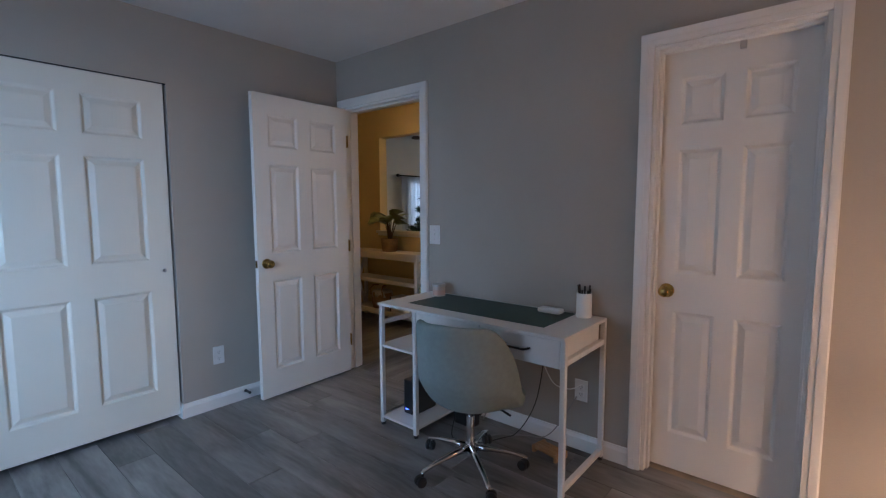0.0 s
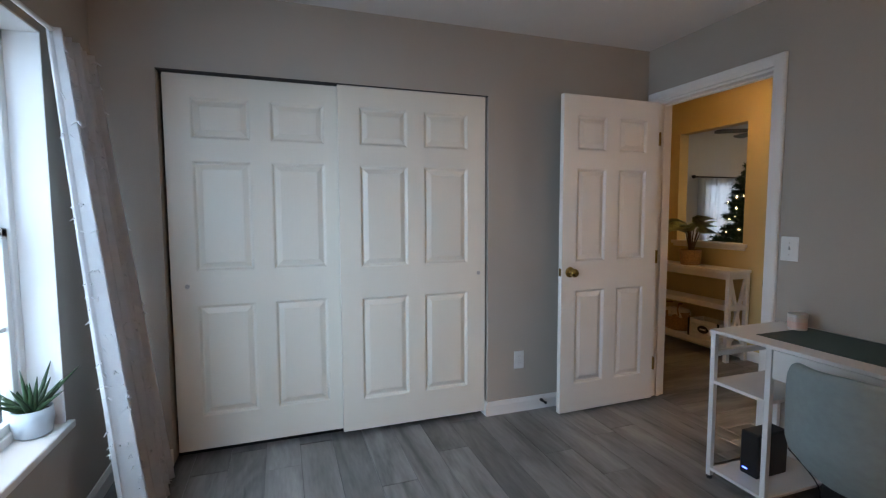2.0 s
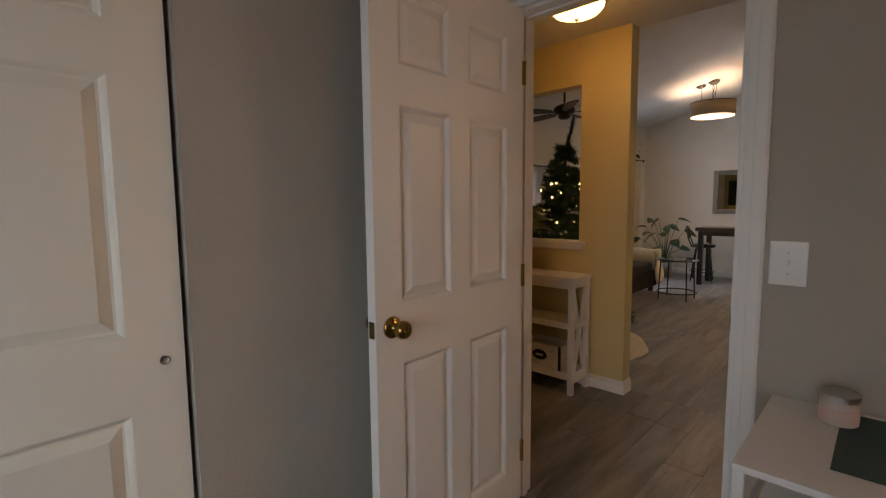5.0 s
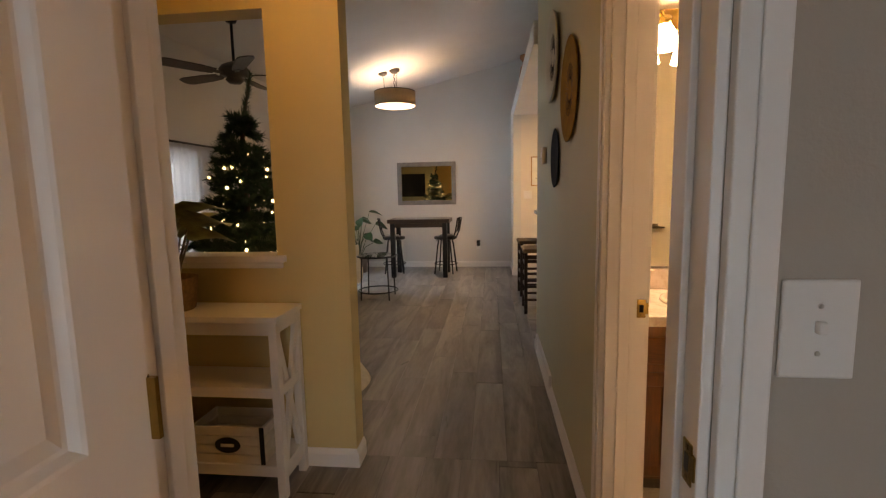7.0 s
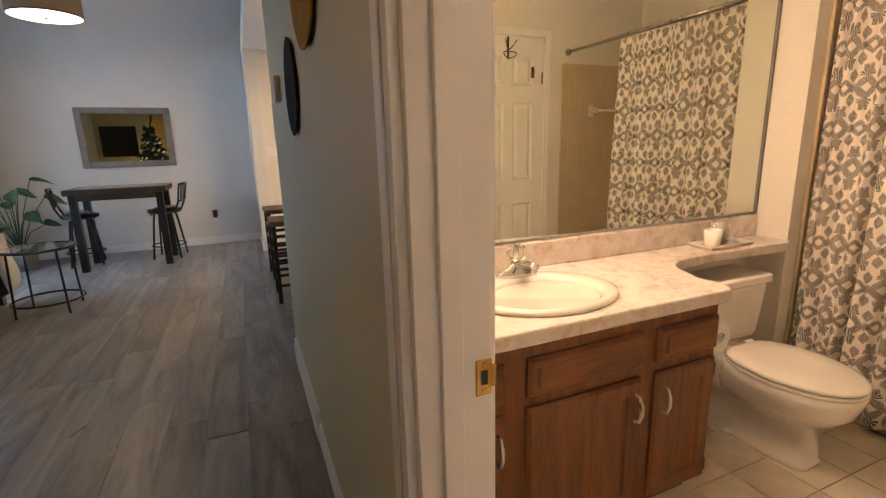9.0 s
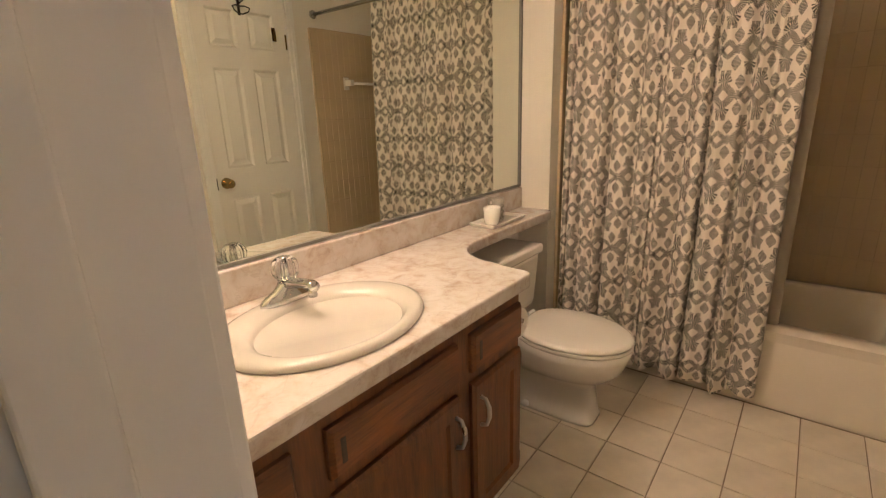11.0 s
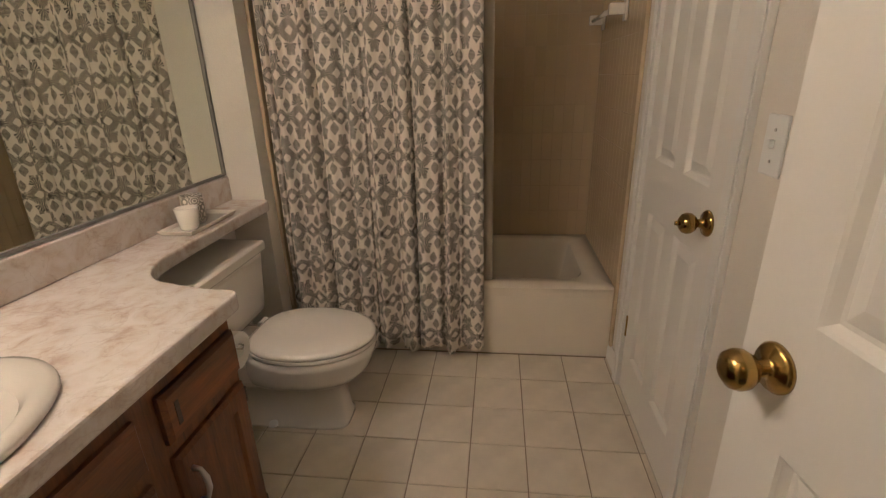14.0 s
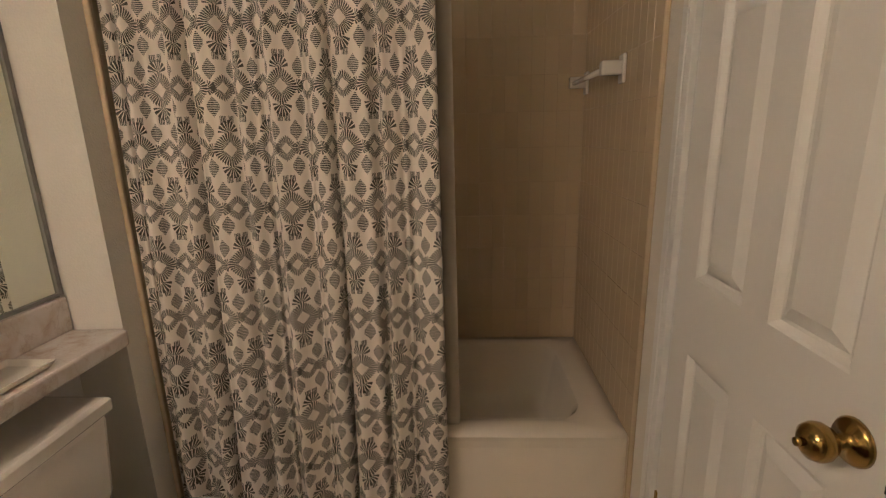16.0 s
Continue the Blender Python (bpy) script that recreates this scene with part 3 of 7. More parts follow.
def plank_mesh(length, width):
    key = (round(length, 3), round(width, 3))
    if key not in PLANKS:
        bm = bmesh.new()
        g, c = 0.0008, 0.0018
        L, W2 = key
        rings = []
        for inset, z in ((g, -0.006), (g, -c * 0.6), (g + c, 0.0)):
            rings.append([(inset, inset, z), (L - inset, inset, z), (L - inset, W2 - inset, z), (inset, W2 - inset, z)])
        loft(bm, rings)
        me = bpy.data.meshes.new("plank")
        bm.to_mesh(me)
        bm.free()
        me.materials.append(PLANK)
        PLANKS[key] = me
    return PLANKS[key]


def lay_planks(parent, x0, x1, y0, y1, along, width=0.18, length=1.22, seed=3):
    rnd = random.Random(seed)
    u0, u1, v0, v1 = (x0, x1, y0, y1) if along == "x" else (y0, y1, x0, x1)
    v = v0
    while v < v1 - 0.01:
        w = min(width, v1 - v)
        u = u0 - rnd.random() * length
        while u < u1 - 0.01:
            a, b = max(u, u0), min(u + length, u1)
            if b - a > 0.02:
                ob = new("plank", plank_mesh(round(b - a, 2), w))
                ob.parent = parent
                ob.matrix_basis = pose(a, v, 0) if along == "x" else pose(v + w, a, 0, 0, 0, 90)
            u += length
        v += width


bed_floor = floor_base("floor_bedroom", (-3.8, BED_E + T, BED_S - 0.1, 2.52, -0.1, -0.006), "grey wood-look vinyl plank floor")
hall_floor = floor_base("floor_living", (-5.4, EAST, 2.52, LIV_N, -0.1, -0.006), "grey wood-look vinyl plank floor of hall and living room")
bath_floor = structure(part("floor_bath", boxes((-2.01, TUB_E, BATH_S - 0.06, BATH_N, -0.006, -0.002)), GROUT), "beige ceramic tile floor with tan grout", "floor")

# ---- lamps of the place ----
FLUSH_GLASS = glow("lit_opal_glass", (1.0, 0.55, 0.17), 17.5)
SHADE_GLASS = glow("lit_shade_glass", (1.0, 0.68, 0.43), 152.0)
DIFFUSER = glow("lit_diffuser", (1.0, 0.72, 0.48), 5.0)
BULB = glow("bulb", (1.0, 0.80, 0.62), 160.0)
FAIRY = glow("fairy_light", (1.0, 0.74, 0.36), 13.0)
DRUM = mat("brown_drum_fabric", (0.38, 0.27, 0.16), 0.9, vary=0.1, scale=60)

flush = empty("ceiling_light", -3.18, 3.35, CEIL)
bm = bmesh.new()
lathe(bm, [(0.17, 0.0), (0.17, -0.02), (0.155, -0.03), (0.14, -0.03)], 32)
part("base", bm, NICKEL, flush, "brushed metal rim", smooth=True)
bm = bmesh.new()
lathe(bm, [(0.150, -0.03), (0.145, -0.05), (0.12, -0.075), (0.07, -0.095), (0.0, -0.10)], 32)
part("shade", bm, FLUSH_GLASS, flush, "lit opal glass bowl", smooth=True)
bm = bmesh.new()
lathe(bm, [(0.012, -0.099), (0.012, -0.108), (0.006, -0.118), (0.0, -0.12)], 12)
part("finial", bm, NICKEL, flush, smooth=True)
tagged(flush, "lit opal glass flush ceiling light in the hall", "ceiling light")

PEND = 1.24
pend = empty("pendant_lamp", -3.80, 8.6, 2.545 - 2.215 * PEND)
pend.scale = (PEND, PEND, PEND)
zc = (vault(-3.80) - pend.location.z) / PEND
bm = bmesh.new()
lathe(bm, [(0.235, 2.215), (0.235, 2.375), (0.230, 2.375), (0.230, 2.215)], 40)
part("shade", bm, DRUM, pend, "brown fabric drum shade with dark rims", smooth=True)
bm = bmesh.new()
for z in (2.215, 2.37):
    lathe(bm, [(0.237, z), (0.239, z + 0.003), (0.237, z + 0.008), (0.229, z + 0.008), (0.229, z)], 40)
part("rim", bm, BLACK_METAL, pend, smooth=True)
bm = bmesh.new()
lathe(bm, [(0.0, 2.207), (0.14, 2.208), (0.228, 2.216), (0.228, 2.219), (0.0, 2.219)], 40)
part("diffuser", bm, DIFFUSER, pend, "glowing white diffuser", smooth=True)
bm = bmesh.new()
lathe(bm, [(0.0, 2.195), (0.012, 2.2), (0.012, 2.207)], 12)
rod(bm, (0, 0, 2.219), (0, 0, 2.46), 0.006)
for k in range(int((zc - 2.46) / 0.034)):
    z = 2.46 + 0.034 * k
    pts = [(0.011 * math.cos(a) * (1 - k % 2), 0.011 * math.cos(a) * (k % 2), z + 0.017 + 0.021 * math.sin(a)) for a in [i * math.pi / 5 for i in range(11)]]
    tube(bm, pts, 0.0028, 5)
tube(bm, [(0.02, 0, 2.42), (0.03, 0.01, 2.6), (0.015, 0.0, zc - 0.02)], 0.003, 6)
part("chain", bm, BLACK_METAL, pend, "dark chain and cord")
bm = bmesh.new()
lathe(bm, [(0.0, zc - 0.045), (0.03, zc - 0.04), (0.062, zc - 0.015), (0.064, zc + 0.01)], 20)
part("canopy", bm, BLACK_METAL, pend, smooth=True)
for k in range(3):
    a = k * 2.1
    bm = bmesh.new()
    lathe(bm, [(0.0, 2.26), (0.02, 2.27), (0.028, 2.30), (0.018, 2.335), (0.0, 2.345)], 12, pose(0.09 * math.cos(a), 0.09 * math.sin(a), 0))
    part("bulb", bm, BULB, pend, "lit warm bulb", smooth=True)
tagged(pend, "round brown fabric drum pendant lamp, lit, on a chain", "pendant lamp")
# hook and swagged second canopy beside it
hook = empty("ceiling_hook", -3.97, 8.6, 0)
bm = bmesh.new()
zh = vault(-3.97)
lathe(bm, [(0.0, zh - 0.045), (0.02, zh - 0.04), (0.065, zh - 0.02), (0.07, zh + 0.02)], 16)
tube(bm, [(0, 0, zh - 0.02), (0.015, 0, zh - 0.1), (0.02, 0.0, zh - 0.2)], 0.004, 6)
part("canopy", bm, BLACK_METAL, hook, smooth=True)
tagged(hook, "small dark ceiling canopy with a cord", "ceiling canopy")

vl = empty("vanity_light", -1.47, BATH_N, 2.085)
part("backplate", boxes((-0.30, 0.30, -0.03, 0.0, -0.055, 0.055)), BRASS, vl, "polished brass back plate", bevel=0.012)
for dx in (-0.19, 0.0, 0.19):
    bm = bmesh.new()
    tube(bm, [(dx, -0.02, 0.0), (dx, -0.07, 0.02), (dx, -0.12, 0.015), (dx, -0.135, -0.02)], 0.008, 8)
    lathe(bm, [(0.026, -0.055), (0.028, -0.02), (0.012, -0.012), (0.0, -0.012)], 16, pose(dx, -0.135, 0))
    part("arm", bm, BRASS, vl, "brass arm and cup", smooth=True)
    bm = bmesh.new()
    lathe(bm, [(0.024, -0.05), (0.040, -0.075), (0.055, -0.11), (0.066, -0.155), (0.062, -0.155), (0.050, -0.11), (0.035, -0.075), (0.0, -0.06)], 24, pose(dx, -0.135, 0))
    part("shade", bm, SHADE_GLASS, vl, "lit frosted bell glass shade", smooth=True)
tagged(vl, "brass three-light vanity fixture with lit glass bells above the mirror", "vanity light")

kl = empty("kitchen_light", -1.0, 7.4, CEIL)
part("frame", boxes((-0.32, 0.32, -0.32, 0.32, -0.05, 0.0)), WHITE, kl, bevel=0.01)
part("diffuser", boxes((-0.29, 0.29, -0.29, 0.29, -0.056, -0.05)), glow("kitchen_diffuser", (1.0, 0.66, 0.32), 70.0), kl)
tagged(kl, "square lit kitchen ceiling light", "ceiling light")

# ---- bathroom: large things ----
mir = part("wall_mirror", boxes((-1.955, 0.018, BATH_N - 0.006, BATH_N, 0.918, 1.955)), MIRROR)
tagged(mir, "large frameless bathroom wall mirror above the vanity", "mirror")
for dims in ((0.014, 0.028, BATH_N - 0.012, BATH_N, 0.91, 1.96), (-1.955, 0.014, BATH_N - 0.012, BATH_N - 0.0, 0.908, 0.918)):
    part("edge_channel", boxes(dims), GREY_FRAME, mir, "thin metal edge channel")


# ---- bathroom ----
def marble(name):
    """Cream laminate with small pinkish clouds, tan flecks and thin broken veins."""
    m = bpy.data.materials.new(name)
    m.use_nodes = True
    n, l = m.node_tree.nodes, m.node_tree.links
    b = n["Principled BSDF"]
    b.inputs["Roughness"].default_value = 0.2
    co = n.new("ShaderNodeTexCoord")
    no = n.new("ShaderNodeTexNoise")
    no.inputs["Scale"].default_value, no.inputs["Detail"].default_value, no.inputs["Distortion"].default_value = 16.0, 8, 0.5
    no.inputs["Roughness"].default_value = 0.62
    l.new(co.outputs["Object"], no.inputs["Vector"])
    ra = n.new("ShaderNodeValToRGB")
    e = ra.color_ramp.elements
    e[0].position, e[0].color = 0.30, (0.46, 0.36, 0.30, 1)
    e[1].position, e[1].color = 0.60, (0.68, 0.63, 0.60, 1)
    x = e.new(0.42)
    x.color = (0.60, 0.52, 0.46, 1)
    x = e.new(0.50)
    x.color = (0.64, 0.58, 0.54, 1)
    l.new(no.outputs["Fac"], ra.inputs[0])
    vn_ = n.new("ShaderNodeTexNoise")
    vn_.inputs["Scale"].default_value, vn_.inputs["Detail"].default_value, vn_.inputs["Distortion"].default_value = 9.0, 6, 1.4
    l.new(co.outputs["Object"], vn_.inputs["Vector"])
    d = n.new("ShaderNodeMath")
    d.operation = "SUBTRACT"
    d.inputs[1].default_value = 0.5
    l.new(vn_.outputs["Fac"], d.inputs[0])
    ab = n.new("ShaderNodeMath")
    ab.operation = "ABSOLUTE"
    l.new(d.outputs[0], ab.inputs[0])
    mr = n.new("ShaderNodeMapRange")
    mr.inputs["From Min"].default_value, mr.inputs["From Max"].default_value = 0.0, 0.014
    mr.inputs["To Min"].default_value, mr.inputs["To Max"].default_value = 0.32, 0.0
    l.new(ab.outputs[0], mr.inputs["Value"])
    mx = n.new("ShaderNodeMix")
    mx.data_type = "RGBA"
    l.new(mr.outputs[0], mx.inputs[0])
    l.new(ra.outputs[0], mx.inputs[6])
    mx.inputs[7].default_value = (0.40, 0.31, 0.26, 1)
    l.new(mx.outputs[2], b.inputs["Base Color"])
    return m


ACRYLIC = glass("clear_acrylic", 0.04, (0.92, 0.93, 0.95))
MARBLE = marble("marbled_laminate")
CT = 0.802
# counter with a narrow ledge carried over the toilet tank
out = [(BATH_W, BATH_N), (BATH_W, 3.735)]
out += [(-0.875 + 0.03 * math.sin(a), 3.765 - 0.03 * math.cos(a)) for a in [k * math.pi / 10 for k in range(6)]]
out += [(-0.845, 3.80), (-0.838, 3.86)]
out += [(-0.62 - 0.19 * math.cos(a) * 1.02, 3.93 + 0.155 * math.sin(a)) for a in [0.15 + k * 0.142 for k in range(10)]]
out += [(-0.52, 4.09), (-0.2, 4.088), (-0.05, 4.085)]
out += [(0.005 + 0.03 * math.sin(a), 4.113 - 0.03 * math.cos(a)) for a in [0.2 + k * 0.27 for k in range(6)]]
out += [(0.029, BATH_N)]
counter = empty("vanity_countertop")
bm = bmesh.new()
prism(bm, out, CT - 0.046, CT)
bmesh.ops.recalc_face_normals(bm, faces=bm.faces)
SINK_X, SINK_Y = -1.43, 3.975
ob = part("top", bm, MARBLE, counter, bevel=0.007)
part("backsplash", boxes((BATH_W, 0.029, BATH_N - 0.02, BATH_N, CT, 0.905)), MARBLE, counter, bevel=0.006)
tagged(counter, "cream marbled laminate countertop with a backsplash and ledge", "countertop")

# a cutter for the basin hole
bm = bmesh.new()
lathe(bm, [(0.22, CT - 0.2), (0.22, CT + 0.2)], 48, pose(SINK_X, SINK_Y, 0), 1.0, 0.80)
cut = bpy.data.meshes.new("basin_hole")
bm.to_mesh(cut)
bm.free()
cutter = bpy.data.objects.new("basin_hole", cut)
scene.collection.objects.link(cutter)
mod = ob.modifiers.new("hole", "BOOLEAN")
mod.object, mod.operation = cutter, "DIFFERENCE"
bpy.context.view_layer.update()
dg = bpy.context.evaluated_depsgraph_get()
cutmesh = bpy.data.meshes.new_from_object(ob.evaluated_get(dg))
ob.modifiers.clear()
ob.data = cutmesh
bpy.data.objects.remove(cutter)

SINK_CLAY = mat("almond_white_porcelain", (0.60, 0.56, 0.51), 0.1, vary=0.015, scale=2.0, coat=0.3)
sink = empty("sink_basin", SINK_X, SINK_Y, CT)
bm = bmesh.new()
lathe(bm, [(0.252, -0.002), (0.258, 0.007), (0.254, 0.015), (0.240, 0.019), (0.212, 0.018), (0.194, 0.012), (0.184, 0.002), (0.178, -0.012), (0.172, -0.06), (0.162, -0.115), (0.135, -0.152), (0.07, -0.170), (0.022, -0.174), (0.0, -0.174)], 64, None, 1.0, 0.80)
for v in bm.verts:
    r = math.hypot(v.co.x, v.co.y / 0.80)
    if r < 0.225:
        v.co.y -= 0.018 * min(1, (0.225 - r) / 0.03)
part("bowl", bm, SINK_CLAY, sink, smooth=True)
bm = bmesh.new()
lathe(bm, [(0.024, -0.175), (0.024, -0.171), (0.017, -0.169), (0.0, -0.170)], 20, pose(0, -0.018, 0))
part("drain", bm, CHROME, sink, "chrome drain ring", smooth=True)
tagged(sink, "oval white porcelain drop-in sink", "sink")

tap = empty("faucet", SINK_X + 0.01, SINK_Y + 0.165, CT + 0.016)
bm = bmesh.new()
rings = []
for z, sx, sy in ((0.0, 0.082, 0.026), (0.012, 0.080, 0.025), (0.022, 0.066, 0.022), (0.034, 0.040, 0.021), (0.044, 0.028, 0.020), (0.052, 0.024, 0.019)):
    rings.append([(sx * math.cos(a), sy * math.sin(a), z) for a in [k * math.pi / 12 for k in range(24)]])
loft(bm, rings)
part("base", bm, CHROME, tap, smooth=True)
bm = bmesh.new()
rings = []
for y, z, w, h in ((0.012, 0.040, 0.020, 0.018), (-0.03, 0.050, 0.018, 0.014), (-0.07, 0.058, 0.016, 0.012), (-0.105, 0.062, 0.015, 0.011), (-0.118, 0.058, 0.014, 0.012)):
    rings.append([(w * math.cos(a), y, z + h * math.sin(a)) for a in [k * math.pi / 8 for k in range(16)]])
loft(bm, rings)
lathe(bm, [(0.011, 0.032), (0.011, 0.052), (0.0, 0.052)], 12, pose(0, -0.106, 0))
part("spout", bm, CHROME, tap, "chrome spout", smooth=True)
bm = bmesh.new()
prof = [(0.014, 0.052), (0.020, 0.056), (0.030, 0.070), (0.033, 0.086), (0.030, 0.102), (0.020, 0.113), (0.0, 0.115)]
seg = 20
rings = [[((r * (1 + 0.09 * (k % 2))) * math.cos(2 * math.pi * k / seg), (r * (1 + 0.09 * (k % 2))) * math.sin(2 * math.pi * k / seg), z) for k in range(seg)] for r, z in prof[:-1]]
loft(bm, rings)
part("handle", bm, ACRYLIC, tap, "clear faceted acrylic knob handle")
bm = bmesh.new()
lathe(bm, [(0.013, 0.045), (0.013, 0.06), (0.008, 0.062), (0.006, 0.1135), (0.013, 0.1145), (0.010, 0.117), (0.0, 0.117)], 14)
part("spindle", bm, CHROME, tap, smooth=True)
tagged(tap, "chrome single-handle faucet with a clear acrylic knob", "faucet")

# vanity cabinet
VF = 3.775
van = empty("vanity_cabinet", 0, 0, 0)
part("face_frame", boxes((BATH_W, -0.865, VF, VF + 0.02, 0.085, CT - 0.046)), OAK, van)
for x in (-0.883, BATH_W):
    part("side_panel", boxes((x, x + 0.018, VF + 0.02, BATH_N, 0.085, CT - 0.046)), OAK, van)
part("bottom_panel", boxes((BATH_W + 0.018, -0.883, VF + 0.02, BATH_N, 0.085, 0.10)), OAK, van)
part("toe_kick", boxes((BATH_W, -0.875, VF + 0.06, BATH_N, 0.0, 0.085)), DARK_WOOD, van, "dark recessed toe kick")


def raised_front(parent, name, x0, x1, z0, z1, recess=True):
    """A cabinet front with eased edges; doors get a frame round a sunk centre panel."""
    bm = bmesh.new()
    t = 0.019
    w, h = x1 - x0, z1 - z0
    rings = [[(x0, VF, z0), (x1, VF, z0), (x1, VF, z1), (x0, VF, z1)]]
    steps = [(0.0, 0.010), (0.009, t)]
    if recess:
        steps += [(0.052, t), (0.058, t - 0.009)]
    for i, d in steps:
        rings.append([(x0 + i, VF - d, z0 + i), (x1 - i, VF - d, z0 + i), (x1 - i, VF - d, z1 - i), (x0 + i, VF - d, z1 - i)])
    loft(bm, rings)
    bmesh.ops.recalc_face_normals(bm, faces=bm.faces)
    return part(name, bm, OAK if recess else OAK_H, parent)


def pull(parent, x, z):
    bm = bmesh.new()
    pts = [(x, VF - 0.019, z + 0.045), (x, VF - 0.036, z + 0.043), (x, VF - 0.046, z + 0.02), (x, VF - 0.047, z - 0.01), (x, VF - 0.038, z - 0.038), (x, VF - 0.019, z - 0.045)]
    tube(bm, pts, [0.006, 0.005, 0.0065, 0.0065, 0.005, 0.006], 8)
    part("handle", bm, NICKEL, parent, "curved satin nickel bar pull", smooth=True)


def groove(parent, x, z):
    # thin dark block on the front; the groove's shade is put into its colour
    part("finger_groove", boxes((x - 0.006, x + 0.006, VF - 0.0205, VF - 0.018, z - 0.028, z + 0.028)), DARK_WOOD, parent)


for x0, x1, hx, gx in ((-1.93, -1.69, -1.715, None), (-1.615, -1.20, -1.225, -1.585), (-1.138, -0.872, -1.108, -1.105)):
    d = raised_front(van, "door", x0, x1, 0.10, 0.555)
    pull(d, hx, 0.46)
    f = raised_front(van, "drawer_front", x0, x1, 0.59, 0.705, False)
    if gx:
        groove(f, gx, 0.648)
for z in (0.14, 0.51):
    part("hinge", boxes((-0.872, -0.864, VF - 0.012, VF + 0.006, z - 0.022, z + 0.022)), BLACK_METAL, van, "dark hinge knuckle")
tagged(van, "stained oak vanity cabinet with three doors and drawer fronts", "vanity cabinet")

# toilet
wc = empty("toilet", -0.345, BATH_N, 0)


def squarish(cy, rx, ry, z, p, n=36):
    """A ring between an ellipse (p 2) and a rounded rectangle (p 5)."""
    pts = []
    for k in range(n):
        c, d = math.cos(2 * math.pi * k / n), math.sin(2 * math.pi * k / n)
        pts.append((rx * math.copysign(abs(c) ** (2 / p), c), cy + ry * math.copysign(abs(d) ** (2 / p), d), z))
    return pts


def lid_ring(rx, ry, back, z, n=40):
    """Round at the front, straight across the back with soft corners."""
    pts = []
    for k in range(n):
        c, d = math.cos(2 * math.pi * k / n), math.sin(2 * math.pi * k / n)
        if d <= 0:
            pts.append((rx * c, -0.45 + ry * d, z))
        else:
            pts.append((rx * (1 - 0.20 * d) * math.copysign(abs(c) ** 0.5, c), -0.45 + back * d ** 0.6, z))
    return pts


bm = bmesh.new()
loft(bm, [squarish(-0.335, 0.086, 0.252, 0.0, 5), squarish(-0.335, 0.087, 0.253, 0.02, 5), squarish(-0.34, 0.076, 0.243, 0.032, 4.5), squarish(-0.35, 0.069, 0.226, 0.10, 4), squarish(-0.355, 0.068, 0.215, 0.165, 3.5), squarish(-0.375, 0.086, 0.218, 0.19, 2.6), squarish(-0.41, 0.135, 0.232, 0.22, 2.2), squarish(-0.435, 0.165, 0.247, 0.265, 2.1), squarish(-0.448, 0.180, 0.253, 0.32, 2), squarish(-0.455, 0.184, 0.254, 0.355, 2)])
part("bowl", bm, PORCELAIN, wc, "white porcelain bowl and pedestal", smooth=True)
part("rear_deck", boxes((-0.105, 0.105, -0.31, -0.03, 0.19, 0.36)), PORCELAIN, wc, bevel=0.03)
bm = bmesh.new()
loft(bm, [lid_ring(0.187, 0.256, 0.20, 0.357), lid_ring(0.191, 0.260, 0.203, 0.366), lid_ring(0.189, 0.258, 0.20, 0.374)])
part("seat", bm, PORCELAIN, wc, smooth=False, bevel=0.004)
bm = bmesh.new()
loft(bm, [lid_ring(0.187, 0.256, 0.20, 0.377), lid_ring(0.191, 0.260, 0.203, 0.384), lid_ring(0.189, 0.257, 0.20, 0.393), lid_ring(0.172, 0.24, 0.185, 0.399), lid_ring(0.09, 0.13, 0.10, 0.402)])
part("lid", bm, PORCELAIN, wc, "closed white lid", smooth=True)
for s in (-1, 1):
    bm = bmesh.new()
    rod(bm, (s * 0.075 - 0.025, -0.235, 0.378), (s * 0.075 + 0.025, -0.235, 0.378), 0.013)
    part("seat_hinge", bm, PLASTIC, wc, bevel=0.003)
    bm = bmesh.new()
    lathe(bm, [(0.017, 0.0), (0.016, 0.012), (0.008, 0.018), (0.0, 0.019)], 14, pose(s * 0.092, -0.30, 0.02))
    part("bolt_cap", bm, PLASTIC, wc, smooth=True)
bm = bmesh.new()
loft(bm, [[(-w, -0.035 - d, z), (w, -0.035 - d, z), (w, -0.015, z), (-w, -0.015, z)] for z, w, d in ((0.36, 0.20, 0.14), (0.40, 0.212, 0.15), (0.63, 0.225, 0.165))])
part("tank", bm, PORCELAIN, wc, bevel=0.018)
bm = bmesh.new()
loft(bm, [[(-w, -d, z), (w, -d, z), (w, -0.012, z), (-w, -0.012, z)] for z, w, d in ((0.63, 0.225, 0.205), (0.637, 0.233, 0.212), (0.665, 0.233, 0.212), (0.674, 0.226, 0.206))])
part("tank_lid", bm, PORCELAIN, wc, bevel=0.008)
bm = boxes((-0.185, -0.135, -0.222, -0.212, 0.585, 0.60))
lathe(bm, [(0.012, 0.0), (0.012, 0.014), (0.0, 0.016)], 12, pose(-0.18, -0.20, 0.592, 90, 0, 0))
part("flush_lever", bm, CHROME, wc, "small chrome flush lever", bevel=0.003)
tagged(wc, "white porcelain two-piece toilet with the lid closed", "toilet")

